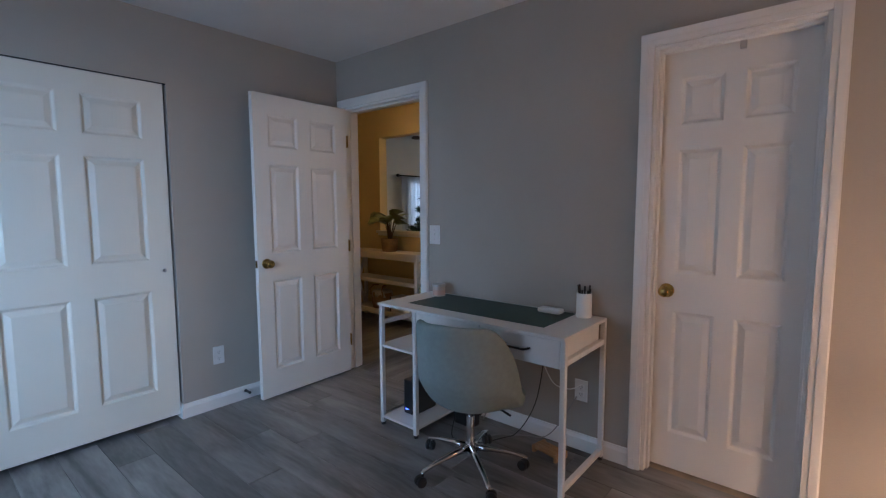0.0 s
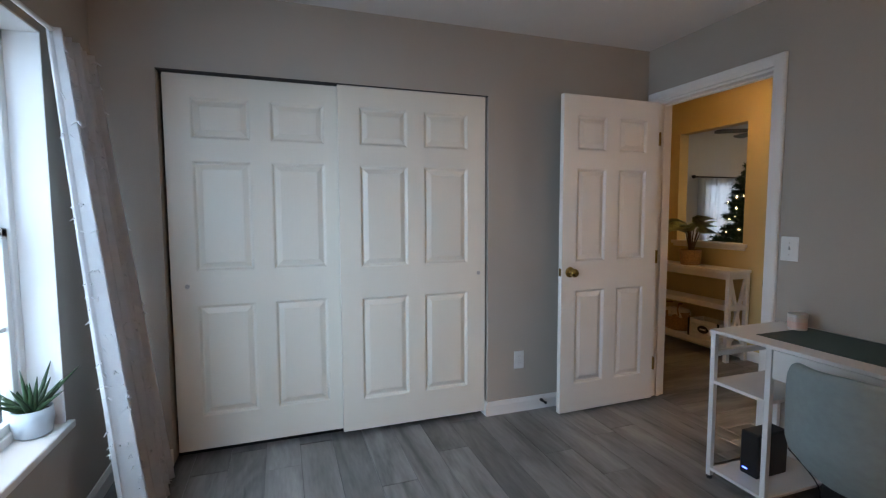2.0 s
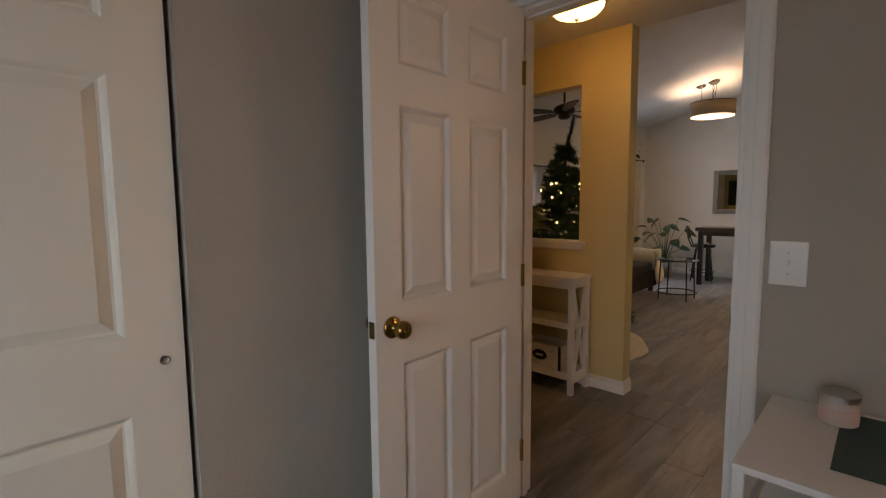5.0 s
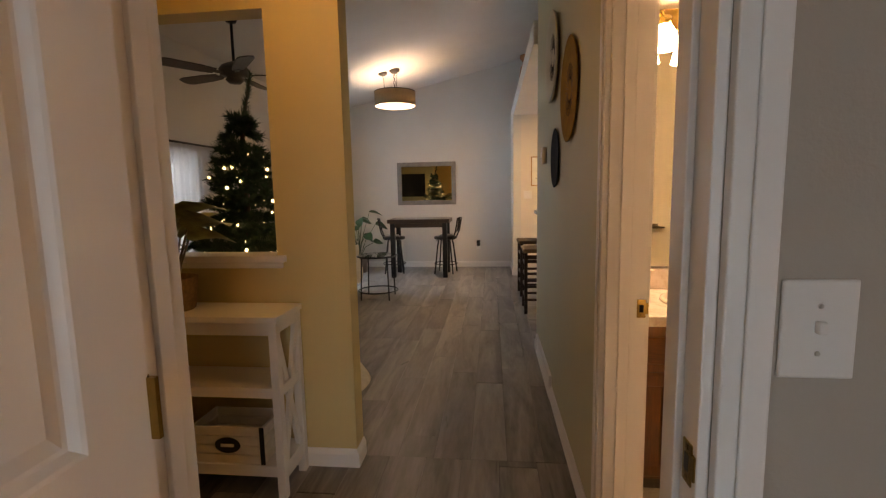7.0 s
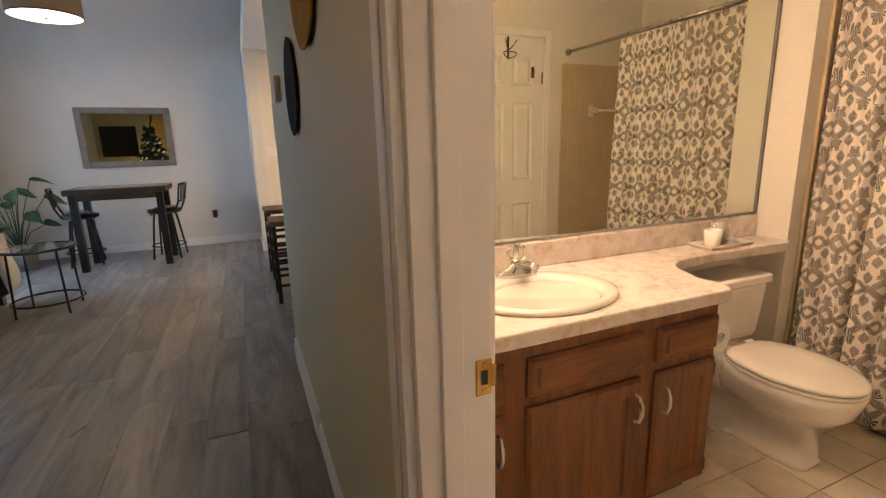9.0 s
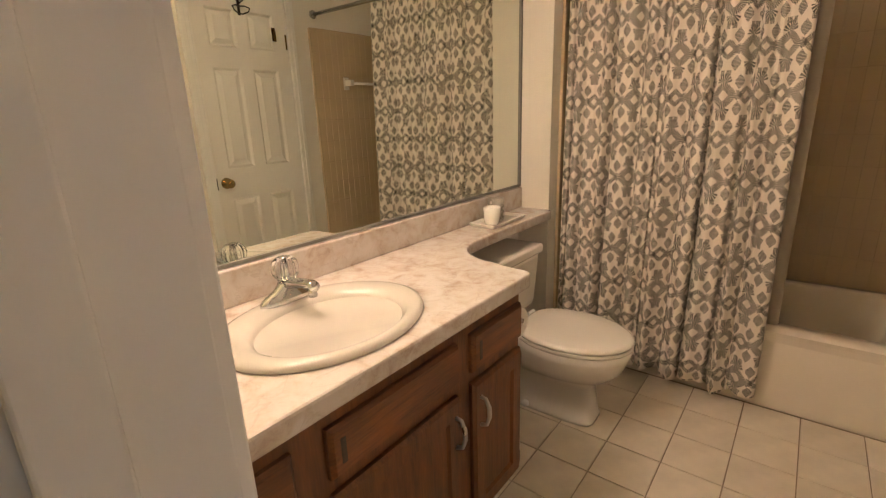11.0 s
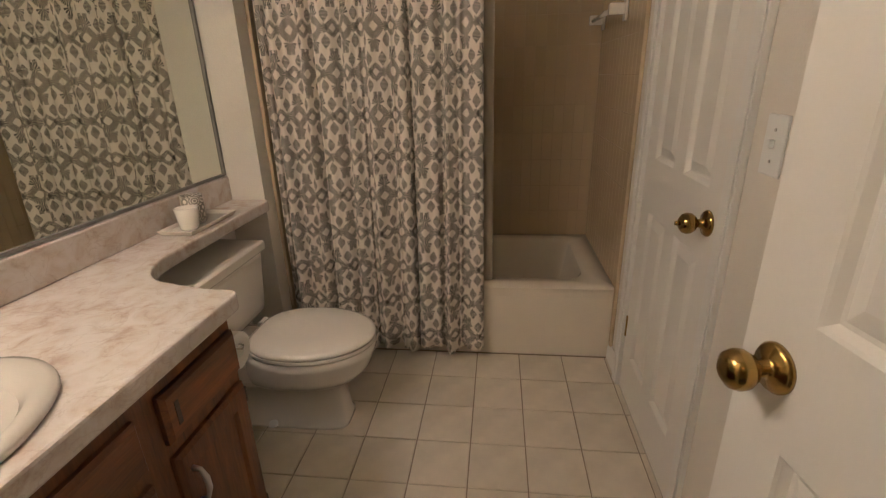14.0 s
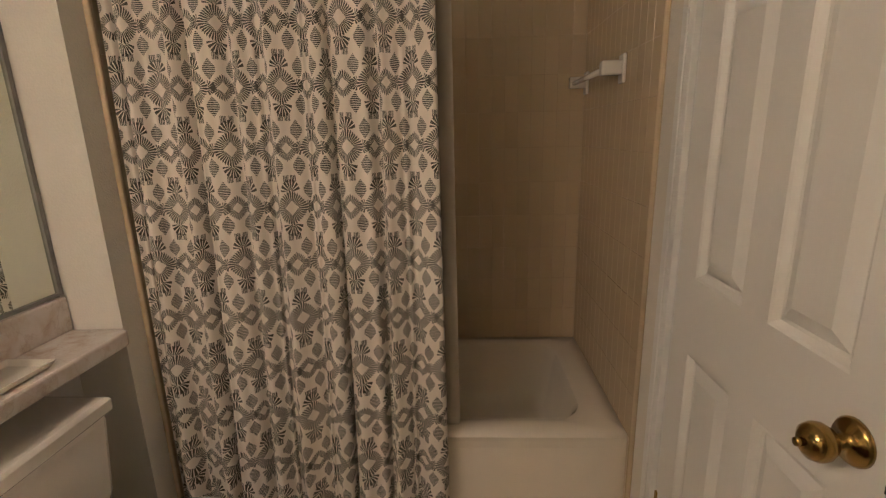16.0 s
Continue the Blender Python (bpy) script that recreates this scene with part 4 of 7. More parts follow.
# paper holder on the vanity's side
tp = empty("toilet_paper_holder", -0.842, 3.93, 0.60)
bm = bmesh.new()
rod(bm, (0, 0.0, 0), (0.05, 0.0, 0.0), 0.008)
tube(bm, [(0.05, 0.0, 0.0), (0.055, -0.005, 0.0), (0.055, -0.13, 0.0)], 0.008, 8)
lathe(bm, [(0.022, -0.022), (0.022, -0.012), (0.0, -0.01)], 14, pose(0, 0, 0, 0, 90, 0))
part("arm", bm, CHROME, tp, smooth=True)
bm = bmesh.new()
lathe(bm, [(0.02, 0.0), (0.052, 0.0), (0.052, 0.10), (0.02, 0.10), (0.02, 0.0)], 28, pose(0.055, -0.02, -0.012, 90, 0, 0))
part("paper_roll", bm, mat("tissue", (0.80, 0.77, 0.72), 0.95, vary=0.03, scale=40, bump=0.3, bump_scale=300), tp, "white paper roll")
tagged(tp, "chrome holder with a white toilet paper roll on the vanity side", "paper holder")

# tray and two cups on the ledge
tray = empty("ceramic_tray", -0.33, 4.172, CT)
bm = bmesh.new()
loft(bm, [[(-w, -d, z), (w, -d, z), (w, d, z), (-w, d, z)] for z, w, d in ((0.0, 0.125, 0.052), (0.004, 0.13, 0.056), (0.018, 0.14, 0.064), (0.018, 0.134, 0.058), (0.006, 0.124, 0.05))])
part("dish", bm, PORCELAIN, tray, bevel=0.002)
tagged(tray, "white rectangular ceramic tray on the counter ledge", "tray")
cup = empty("white_cup", -0.395, 4.165, CT + 0.006)
bm = bmesh.new()
lathe(bm, [(0.0, 0.0), (0.026, 0.0), (0.031, 0.008), (0.038, 0.075), (0.035, 0.075), (0.028, 0.012), (0.0, 0.01)], 28)
part("body", bm, PORCELAIN, cup, smooth=True)
tagged(cup, "small plain white ceramic cup", "cup")


def ring_pattern():
    m = mat("ringed_ceramic", (0.62, 0.57, 0.50), 0.35, vary=0.04)
    n, l = m.node_tree.nodes, m.node_tree.links
    co = n.new("ShaderNodeTexCoord")
    vo = n.new("ShaderNodeTexVoronoi")
    vo.inputs["Scale"].default_value, vo.inputs["Randomness"].default_value = 38.0, 0.25
    l.new(co.outputs["Object"], vo.inputs["Vector"])
    wv = n.new("ShaderNodeMath")
    wv.operation = "SINE"
    mu = n.new("ShaderNodeMath")
    mu.operation = "MULTIPLY"
    mu.inputs[1].default_value = 26.0
    l.new(vo.outputs["Distance"], mu.inputs[0])
    l.new(mu.outputs[0], wv.inputs[0])
    ra = n.new("ShaderNodeValToRGB")
    ra.color_ramp.elements[0].position, ra.color_ramp.elements[1].position = 0.35, 0.55
    ra.color_ramp.elements[0].color, ra.color_ramp.elements[1].color = (0.17, 0.15, 0.13, 1), (0.62, 0.57, 0.50, 1)
    l.new(wv.outputs[0], ra.inputs[0])
    l.new(ra.outputs[0], n["Principled BSDF"].inputs["Base Color"])
    return m


cup = empty("patterned_tumbler", -0.315, 4.195, CT + 0.006)
bm = bmesh.new()
lathe(bm, [(0.0, 0.0), (0.032, 0.0), (0.037, 0.01), (0.038, 0.05), (0.036, 0.10), (0.033, 0.10), (0.034, 0.02), (0.0, 0.015)], 28)
part("body", bm, ring_pattern(), cup, smooth=True)
tagged(cup, "grey patterned ceramic tumbler on the tray", "tumbler")

# tub, surround, curtain
tub = empty("bathtub", TUB_X, BATH_S, 0)
L, D, H = ALCOVE_N - BATH_S - 0.004, TUB_E - TUB_X, 0.368


def rect(x0, x1, y0, y1, z, r, n=5):
    pts = []
    for cx, cy, a0 in ((x1 - r, y1 - r, 0), (x0 + r, y1 - r, 90), (x0 + r, y0 + r, 180), (x1 - r, y0 + r, 270)):
        for k in range(n):
            a = radians(a0 + 90 * k / (n - 1))
            pts.append((cx + r * math.cos(a), cy + r * math.sin(a), z))
    return pts


tub_rings = [rect(0.012, D, 0.002, L, 0.0, 0.004, 9), rect(0.012, D, 0.002, L, H - 0.06, 0.004, 9), rect(0.006, D, 0.002, L, H - 0.03, 0.006, 9), rect(0.0, D, 0.002, L, H - 0.012, 0.008, 9), rect(0.012, D, 0.004, L - 0.002, H, 0.01, 9), rect(0.088, D - 0.062, 0.115, L - 0.1, H - 0.001, 0.11, 9), rect(0.094, D - 0.068, 0.124, L - 0.108, H - 0.008, 0.11, 9), rect(0.104, D - 0.076, 0.138, L - 0.125, H - 0.04, 0.115, 9), rect(0.13, D - 0.10, 0.18, L - 0.2, 0.14, 0.13, 9), rect(0.155, D - 0.125, 0.215, L - 0.26, 0.088, 0.13, 9), rect(0.20, D - 0.17, 0.27, L - 0.33, 0.07, 0.12, 9)]
for nm, rr in (("apron", tub_rings[:4]), ("rim", tub_rings[3:7]), ("basin", tub_rings[6:])):
    bm = bmesh.new()
    loft(bm, rr, False)
    if nm == "basin":
        bm.verts.ensure_lookup_table()
        bm.faces.new(bm.verts[-len(rr[-1]):])
    bmesh.ops.recalc_face_normals(bm, faces=bm.faces)
    if nm == "basin":
        bmesh.ops.reverse_faces(bm, faces=[f for f in bm.faces if bm.faces[:][-1].normal.z < 0])
    part(nm, bm, TUB, tub, smooth=nm != "apron")
tagged(tub, "cream enamel alcove bathtub with a plain apron", "bathtub")


def surround_tiles(name, origin, ax, count_u, count_v, size_u, size_v, z0, normal):
    """Narrow vertical glazed wall tiles in one panel, with recessed joints."""
    bm = bmesh.new()
    g = 0.0006
    for i in range(count_u):
        for j in range(count_v):
            u0, u1 = i * size_u + g, (i + 1) * size_u - g
            v0, v1 = z0 + j * size_v + g, z0 + (j + 1) * size_v - g
            ring0 = [Vector(origin) + Vector(ax) * u + Vector((0, 0, v)) for u, v in ((u0, v0), (u1, v0), (u1, v1), (u0, v1))]
            c = 0.0008
            ring1 = [Vector(origin) + Vector(ax) * u + Vector((0, 0, v)) + Vector(normal) * 0.0012 for u, v in ((u0 + c, v0 + c), (u1 - c, v0 + c), (u1 - c, v1 - c), (u0 + c, v1 - c))]
            a = [bm.verts.new(p) for p in ring0]
            b = [bm.verts.new(p) for p in ring1]
            for k in range(4):
                q = (k + 1) % 4
                bm.faces.new((a[k], a[q], b[q], b[k]))
            bm.faces.new(b)
    bmesh.ops.recalc_face_normals(bm, faces=bm.faces)
    return bm


sur = structure(empty("tub_surround"), "beige glazed tile tub surround", "tub surround")
SZ = 1.86
JOINT = mat("surround_joint", (0.53, 0.42, 0.285), 0.5)
part("panel_back", boxes((TUB_E - 0.012, TUB_E, BATH_S + 0.012, ALCOVE_N - 0.012, H, SZ)), JOINT, sur)
part("panel_south", boxes((0.125, TUB_E, BATH_S, BATH_S + 0.012, H, SZ), (0.125, TUB_X - 0.001, BATH_S, BATH_S + 0.012, 0.09, H)), JOINT, sur)
part("panel_north", boxes((0.125, TUB_E, ALCOVE_N - 0.012, ALCOVE_N, H, SZ), (0.125, TUB_X - 0.001, ALCOVE_N - 0.012, ALCOVE_N, 0.0, H)), JOINT, sur)
su, sv = (ALCOVE_N - BATH_S - 0.028) / 27, (SZ - H) / 10
bm = surround_tiles("tile", (0, 0, 0), (0, 1, 0), 1, 1, su, sv, 0, (-1, 0, 0))
tile_me = bpy.data.meshes.new("tile")
bm.to_mesh(tile_me)
bm.free()
tile_me.materials.append(FIBREGLASS)
for i in range(27):
    for j in range(10):
        ob = new("tile", tile_me)
        ob.parent = sur
        ob.location = (TUB_E - 0.012, BATH_S + 0.014 + su * i, H + sv * j)
for nm, o, ax, cu, su, nn in (("tile_south", (0.127, BATH_S + 0.012, 0), (1, 0, 0), 14, (TUB_E - 0.142) / 14, (0, 1, 0)), ("tile_north", (0.127, ALCOVE_N - 0.012, 0), (1, 0, 0), 14, (TUB_E - 0.142) / 14, (0, -1, 0))):
    tagged(part(nm, surround_tiles(nm, o, ax, cu, 10, su, (SZ - H) / 10, H, nn), FIBREGLASS, sur), "narrow beige glazed wall tiles", kind="stuff")
for y in (BATH_S + 0.008, ALCOVE_N - 0.008):
    part("edge_bead", boxes((0.112, 0.128, y - 0.008, y + 0.008, 0.085 if y < 3 else 0.0, SZ + 0.008)), FIBREGLASS, sur, "pale bullnose edge bead", bevel=0.005)
    part("edge_bead", boxes((0.128, TUB_E, y - 0.008, y + 0.008, SZ, SZ + 0.01)), FIBREGLASS, sur, bevel=0.004)

bar = empty("ceramic_towel_bar", 0, BATH_S + 0.0145, 1.515)
for x in (0.40, 0.84):
    part("bracket", boxes((x - 0.025, x + 0.025, 0.0, 0.012, -0.045, 0.045), (x - 0.018, x + 0.018, 0.01, 0.075, -0.02, 0.025)), PORCELAIN, bar, "glazed ceramic bracket", bevel=0.006)
bm = bmesh.new()
rod(bm, (0.415, 0.058, 0.0), (0.825, 0.058, 0.0), 0.010)
part("bar", bm, PORCELAIN, bar, smooth=True)
tagged(bar, "cream ceramic towel bar on the tub wall", "towel bar")

cr = empty("shower_rod", 0.17, 0, 1.955)
bm = bmesh.new()
rod(bm, (0, BATH_S + 0.002, 0), (0, ALCOVE_N - 0.002, 0), 0.0125, seg=14)
part("pole", bm, CHROME, cr, smooth=True)
for y, s in ((BATH_S, 1), (ALCOVE_N, -1)):
    bm = bmesh.new()
    lathe(bm, [(0.028, 0.0), (0.028, 0.008), (0.018, 0.02), (0.0126, 0.022)], 20, pose(0, y, 0, -90 * s, 0, 0))
    part("flange", bm, CHROME, cr, smooth=True)
tagged(cr, "chrome shower curtain rod across the tub", "curtain rod")


def curtain_print():
    """Off-white cloth with rows of rayed diamond medallions, hatched lozenges and linked squares in dark grey, by metres of cloth."""
    m = bpy.data.materials.new("printed_shower_cloth")
    m.use_nodes = True
    n, l = m.node_tree.nodes, m.node_tree.links
    b = n["Principled BSDF"]
    b.inputs["Roughness"].default_value = 0.9

    def calc(op, a, c=None):
        k = n.new("ShaderNodeMath")
        k.operation = op
        for i, v in enumerate((a, c)):
            if isinstance(v, (int, float)):
                k.inputs[i].default_value = v
            elif v is not None:
                l.new(v, k.inputs[i])
        return k.outputs[0]

    def add(a, c):
        return calc("ADD", a, c)

    def mul(a, c):
        return calc("MULTIPLY", a, c)

    def size(v):
        return calc("ABSOLUTE", v)

    def below(v, t):
        return calc("LESS_THAN", v, t)

    def above(v, t):
        return calc("GREATER_THAN", v, t)

    def every(*vals):
        o = vals[0]
        for v in vals[1:]:
            o = mul(o, v)
        return o

    def any_of(*vals):
        o = vals[0]
        for v in vals[1:]:
            o = calc("MAXIMUM", o, v)
        return o

    def cell(src, width):
        d = calc("DIVIDE", src, width)
        return mul(calc("SUBTRACT", calc("FRACT", d), 0.5), width)

    def polar(px, py):
        return calc("SQRT", add(mul(px, px), mul(py, py))), calc("ARCTAN2", py, px)

    def stripes(v, per_metre, share):
        return above(calc("SINE", mul(v, per_metre * 6.2832)), share)

    uv = n.new("ShaderNodeUVMap")
    warp = n.new("ShaderNodeTexNoise")
    warp.inputs["Scale"].default_value = 60.0
    l.new(uv.outputs[0], warp.inputs["Vector"])
    jitter = mul(calc("SUBTRACT", warp.outputs["Fac"], 0.5), 0.004)
    se = n.new("ShaderNodeSeparateXYZ")
    l.new(uv.outputs[0], se.inputs[0])
    U, V = add(se.outputs[0], jitter), calc("SUBTRACT", se.outputs[1], jitter)
    CW, CH = 0.178, 0.166
    row = calc("FLOOR", calc("DIVIDE", V, CH))
    Us = add(U, mul(row, CW * 0.5))
    x, y = cell(Us, CW), cell(V, CH)
    x2 = cell(add(Us, CW / 2), CW)
    y3 = cell(add(V, CH / 2), CH)

    def medallion(px, py, hole, edge, rays):
        r, ang = polar(px, py)
        dia = add(size(px), size(py))
        q = add(mul(dia, 0.5), mul(r, 0.55))
        scallop = add(q, mul(calc("COSINE", mul(ang, rays)), -0.002))
        return every(above(dia, hole), below(scallop, edge), above(calc("SINE", mul(ang, rays)), -0.5)), q

    big, qb = medallion(x, y, 0.021, 0.053, 34.0)
    little, _ = medallion(x2, y, 0.0165, 0.037, 28.0)

    def fan(px, py, base, reach, rays):
        d = calc("SUBTRACT", size(py), base)
        fr, fa = polar(mul(px, 1.25), d)
        return every(above(d, 0.002), below(fr, reach), above(fr, 0.006), above(qb, 0.053), above(calc("SINE", mul(fa, rays)), -0.45))

    fans = any_of(fan(x, y, 0.045, 0.036, 16.0), fan(y, x, 0.045, 0.024, 16.0))
    # lozenges hatched across, four round each small medallion
    lx = size(calc("SUBTRACT", size(x2), 0.033))
    ly = size(calc("SUBTRACT", size(y), 0.049))
    loz = every(below(add(lx, mul(ly, 0.75)), 0.0215), below(lx, 0.017), stripes(V, 210, -0.5))
    # bands between the rows: pairs of squares hatched upright
    xs = cell(add(Us, CW / 4), CW / 2)
    square = every(below(size(calc("SUBTRACT", size(xs), 0.0115)), 0.0085), below(size(y3), 0.0095), stripes(U, 230, -0.5))
    fac = any_of(big, little, fans, loz, square)
    wear = n.new("ShaderNodeTexNoise")
    wear.inputs["Scale"].default_value = 9.0
    l.new(uv.outputs[0], wear.inputs["Vector"])
    fac = mul(fac, add(mul(wear.outputs["Fac"], 0.25), 0.82))
    mx = n.new("ShaderNodeMix")
    mx.data_type = "RGBA"
    l.new(fac, mx.inputs[0])
    mx.inputs[6].default_value = (0.76, 0.69, 0.62, 1)
    mx.inputs[7].default_value = (0.030, 0.028, 0.026, 1)
    l.new(mx.outputs[2], b.inputs["Base Color"])
    wv = n.new("ShaderNodeTexNoise")
    wv.inputs["Scale"].default_value = 900.0
    l.new(uv.outputs[0], wv.inputs["Vector"])
    bu = n.new("ShaderNodeBump")
    bu.inputs["Strength"].default_value, bu.inputs["Distance"].default_value = 0.2, 0.001
    l.new(wv.outputs["Fac"], bu.inputs["Height"])
    l.new(bu.outputs[0], b.inputs["Normal"])
    return m


def drape(name, y0, y1, z0, z1, x, folds, amp, material, parent, nu=160, nv=40, seed=1, drop=None, hem=0.0, flare=0.0):
    """Hanging cloth along y at x: folds that grow downwards. UVs are metres of cloth."""
    rnd = random.Random(seed)
    ph = [rnd.uniform(0, 6.28) for _ in range(4)]
    bm = bmesh.new()
    uvl = bm.loops.layers.uv.new("UVMap")
    grid = []
    for j in range(nv + 1):
        v = j / nv
        row = []
        for i in range(nu + 1):
            u = i / nu
            a = amp * (0.45 + 0.55 * v)
            w = u + 0.012 * math.sin(5 * u * 2 * math.pi + ph[0]) + 0.01 * math.sin(v * 3 + ph[1])
            off = a * math.sin(2 * math.pi * folds * w + ph[2]) + a * 0.45 * math.sin(2 * math.pi * folds * 1.73 * w + ph[3] + v * 0.9) + a * 0.2 * math.sin(2 * math.pi * folds * 3.1 * w + v * 2)
            zz = z1 + (z0 - z1) * v
            if j == nv:
                zz += hem * math.sin(2 * math.pi * folds * w * 0.5 + ph[1])
            yy = y0 + (y1 - y0) * u + (a * 0.35 * math.cos(2 * math.pi * folds * w + ph[2]))
            if drop:
                yy, off, zz = drop(u, v, yy, off, zz)
            row.append(bm.verts.new((x + off - flare * v, yy, zz)))
        grid.append(row)
    run = [0.0]
    for a, b in zip(grid[nv // 2], grid[nv // 2][1:]):
        run.append(run[-1] + (b.co - a.co).length)
    for j in range(nv):
        for i in range(nu):
            f = bm.faces.new((grid[j][i], grid[j][i + 1], grid[j + 1][i + 1], grid[j + 1][i]))
            f.smooth = True
            for lp, (ii, jj) in zip(f.loops, ((i, j), (i + 1, j), (i + 1, j + 1), (i, j + 1))):
                lp[uvl].uv = (run[ii], (1 - jj / nv) * (z1 - z0))
    ob = part(name, bm, material, parent)
    so = ob.modifiers.new("cloth", "SOLIDIFY")
    so.thickness = 0.0015
    return ob


sc = empty("shower_curtain")
drape("cloth", 3.18, 4.08, 0.055, 1.925, 0.14, 9, 0.027, curtain_print(), sc, 260, 30, 4, hem=0.012, flare=0.04)
ob = drape("liner", 3.135, 4.05, 0.10, 1.91, 0.215, 7, 0.012, mat("pale_liner", (0.46, 0.40, 0.32), 0.5, vary=0.04, scale=5), sc, 90, 12, 7)
ob["label"] = "plain grey plastic liner inside the tub"
for k in range(11):
    y = 3.2 + 0.086 * k
    bm = bmesh.new()
    tube(bm, [(0.17 + 0.02 * math.cos(a) * 1.0, y + 0.004 * math.sin(a), 1.945 + 0.027 * math.sin(a)) for a in [i * 0.63 for i in range(11)]], 0.0022, 6)
    part("ring", bm, CHROME, sc, "chrome curtain ring", smooth=True)
tagged(sc, "off-white shower curtain printed with dark rayed diamond medallions", "shower curtain")


# ---- plates, hooks and small fittings ----
def plate(name, m, w, h, kind, label):
    """A wall plate; kind: 'switch' or 'outlet'. Local y points out of the wall."""
    root = empty(name)
    part("cover", boxes((-w / 2, w / 2, 0.0, 0.006, -h / 2, h / 2)), PLASTIC, root, bevel=0.003)
    if kind == "switch":
        part("toggle", boxes((-0.005, 0.005, 0.005, 0.016, -0.004, 0.012)), PLASTIC, root, bevel=0.002)
        for z in (-0.03, 0.03):
            bm = bmesh.new()
            lathe(bm, [(0.0035, 0.006), (0.003, 0.0075), (0.0, 0.0075)], 10, pose(0, 0, z, -90, 0, 0))
            part("screw", bm, NICKEL, root)
    else:
        for z in (-0.02, 0.02):
            part("socket", boxes((-0.017, 0.017, 0.005, 0.008, z - 0.014, z + 0.014)), PLASTIC, root, bevel=0.002)
            part("slots", boxes((-0.008, -0.006, 0.0075, 0.0085, z - 0.003, z + 0.007), (0.006, 0.008, 0.0075, 0.0085, z - 0.002, z + 0.006), (-0.002, 0.002, 0.0075, 0.0085, z - 0.011, z - 0.007)), DARK_GAP, root, "dark socket slots")
    root.matrix_world = m
    return tagged(root, label, "light switch" if kind == "switch" else "outlet")


plate("light_switch", pose(-2.040, BED_N, 1.13, 0, 0, 180), 0.088, 0.125, "switch", "white toggle light switch on the grey bedroom wall")
plate("light_switch", pose(-0.828, BATH_S, 1.13, 0, 0, 0), 0.072, 0.118, "switch", "white toggle light switch on the bathroom wall")
plate("wall_outlet", pose(BED_W, 1.455, 0.35, 0, 0, -90), 0.072, 0.118, "outlet", "white duplex outlet on the closet wall")
plate("wall_outlet", pose(-1.0, BED_N, 0.33, 0, 0, 180), 0.072, 0.118, "outlet", "white duplex outlet below the desk")
plate("wall_outlet", pose(-2.67, LIV_N, 0.38, 0, 0, 180), 0.075, 0.12, "outlet", "outlet with a small plugged-in device on the dining wall")


def strike_plate(m, label):
    bm = boxes((-0.014, 0.014, -0.0015, 0.0015, -0.03, 0.03), (-0.022, -0.012, -0.004, 0.0015, -0.018, 0.018))
    root = part("strike_plate", bm, BRASS, bevel=0.002)
    part("latch_hole", boxes((-0.006, 0.006, 0.0014, 0.0022, -0.012, 0.012)), DARK_GAP, root)
    for z in (-0.022, 0.022):
        part("screw", boxes((-0.003, 0.003, 0.0014, 0.0024, z - 0.003, z + 0.003)), BRASS, root)
    root.matrix_world = m
    tagged(root, label, "strike plate")


strike_plate(pose(-1.963, BATH_DOOR[1] - 0.0175, 0.925, 0, 0, 180), "brass strike plate on the bathroom door jamb")
strike_plate(pose(-2.1745, BED_N + 0.022, 0.935, 0, 0, 90), "brass strike plate on the bedroom door jamb")

hk = empty("door_hook", -0.375, BATH_S + 0.006, 2.0)
bm = boxes((-0.008, 0.008, -0.004, 0.002, -0.12, 0.036))
part("strap", bm, BLACK_METAL, hk)
for s in (-1, 1):
    bm = bmesh.new()
    tube(bm, [(0, 0.002, -0.11), (s * 0.015, 0.02, -0.115), (s * 0.045, 0.03, -0.10), (s * 0.055, 0.03, -0.08), (s * 0.03, 0.02, -0.07), (0, 0.004, -0.07)], 0.004, 6)
    tube(bm, [(0, 0.003, -0.06), (s * 0.02, 0.02, -0.04), (s * 0.05, 0.05, 0.01)], 0.0035, 6)
    part("prong", bm, BLACK_METAL, hk)
tagged(hk, "black over-door double hook on the closed door", "door hook")
st = empty("door_bolt", -0.16, BATH_S + 0.006, 1.80)
bm = boxes((-0.012, 0.012, 0.0, 0.006, -0.045, 0.035))
tube(bm, [(0, 0.01, 0.02), (0.0, 0.02, 0.012), (0, 0.02, -0.05)], 0.005, 6)
part("latch", bm, BRASS, st, bevel=0.001)
tagged(st, "small brass swing latch near the door top", "door latch")
bm = bmesh.new()
lathe(bm, [(0.012, 0.0), (0.010, 0.012), (0.007, 0.05), (0.010, 0.06), (0.0, 0.062)], 12, pose(0, 0, 0, 0, 90, 0))
ds = part("door_stop", bm, BLACK, smooth=True)
ds.matrix_world = pose(BED_W + 0.014, 1.62, 0.06)
tagged(ds, "small black rubber door stop on the baseboard", "door stop")
bc = part("ball_catch", boxes((-0.36, -0.335, BED_N + 0.06, BED_N + 0.075, 1.985, 2.02)), NICKEL, bevel=0.003)
tagged(bc, "small metal catch at the door head", "catch")

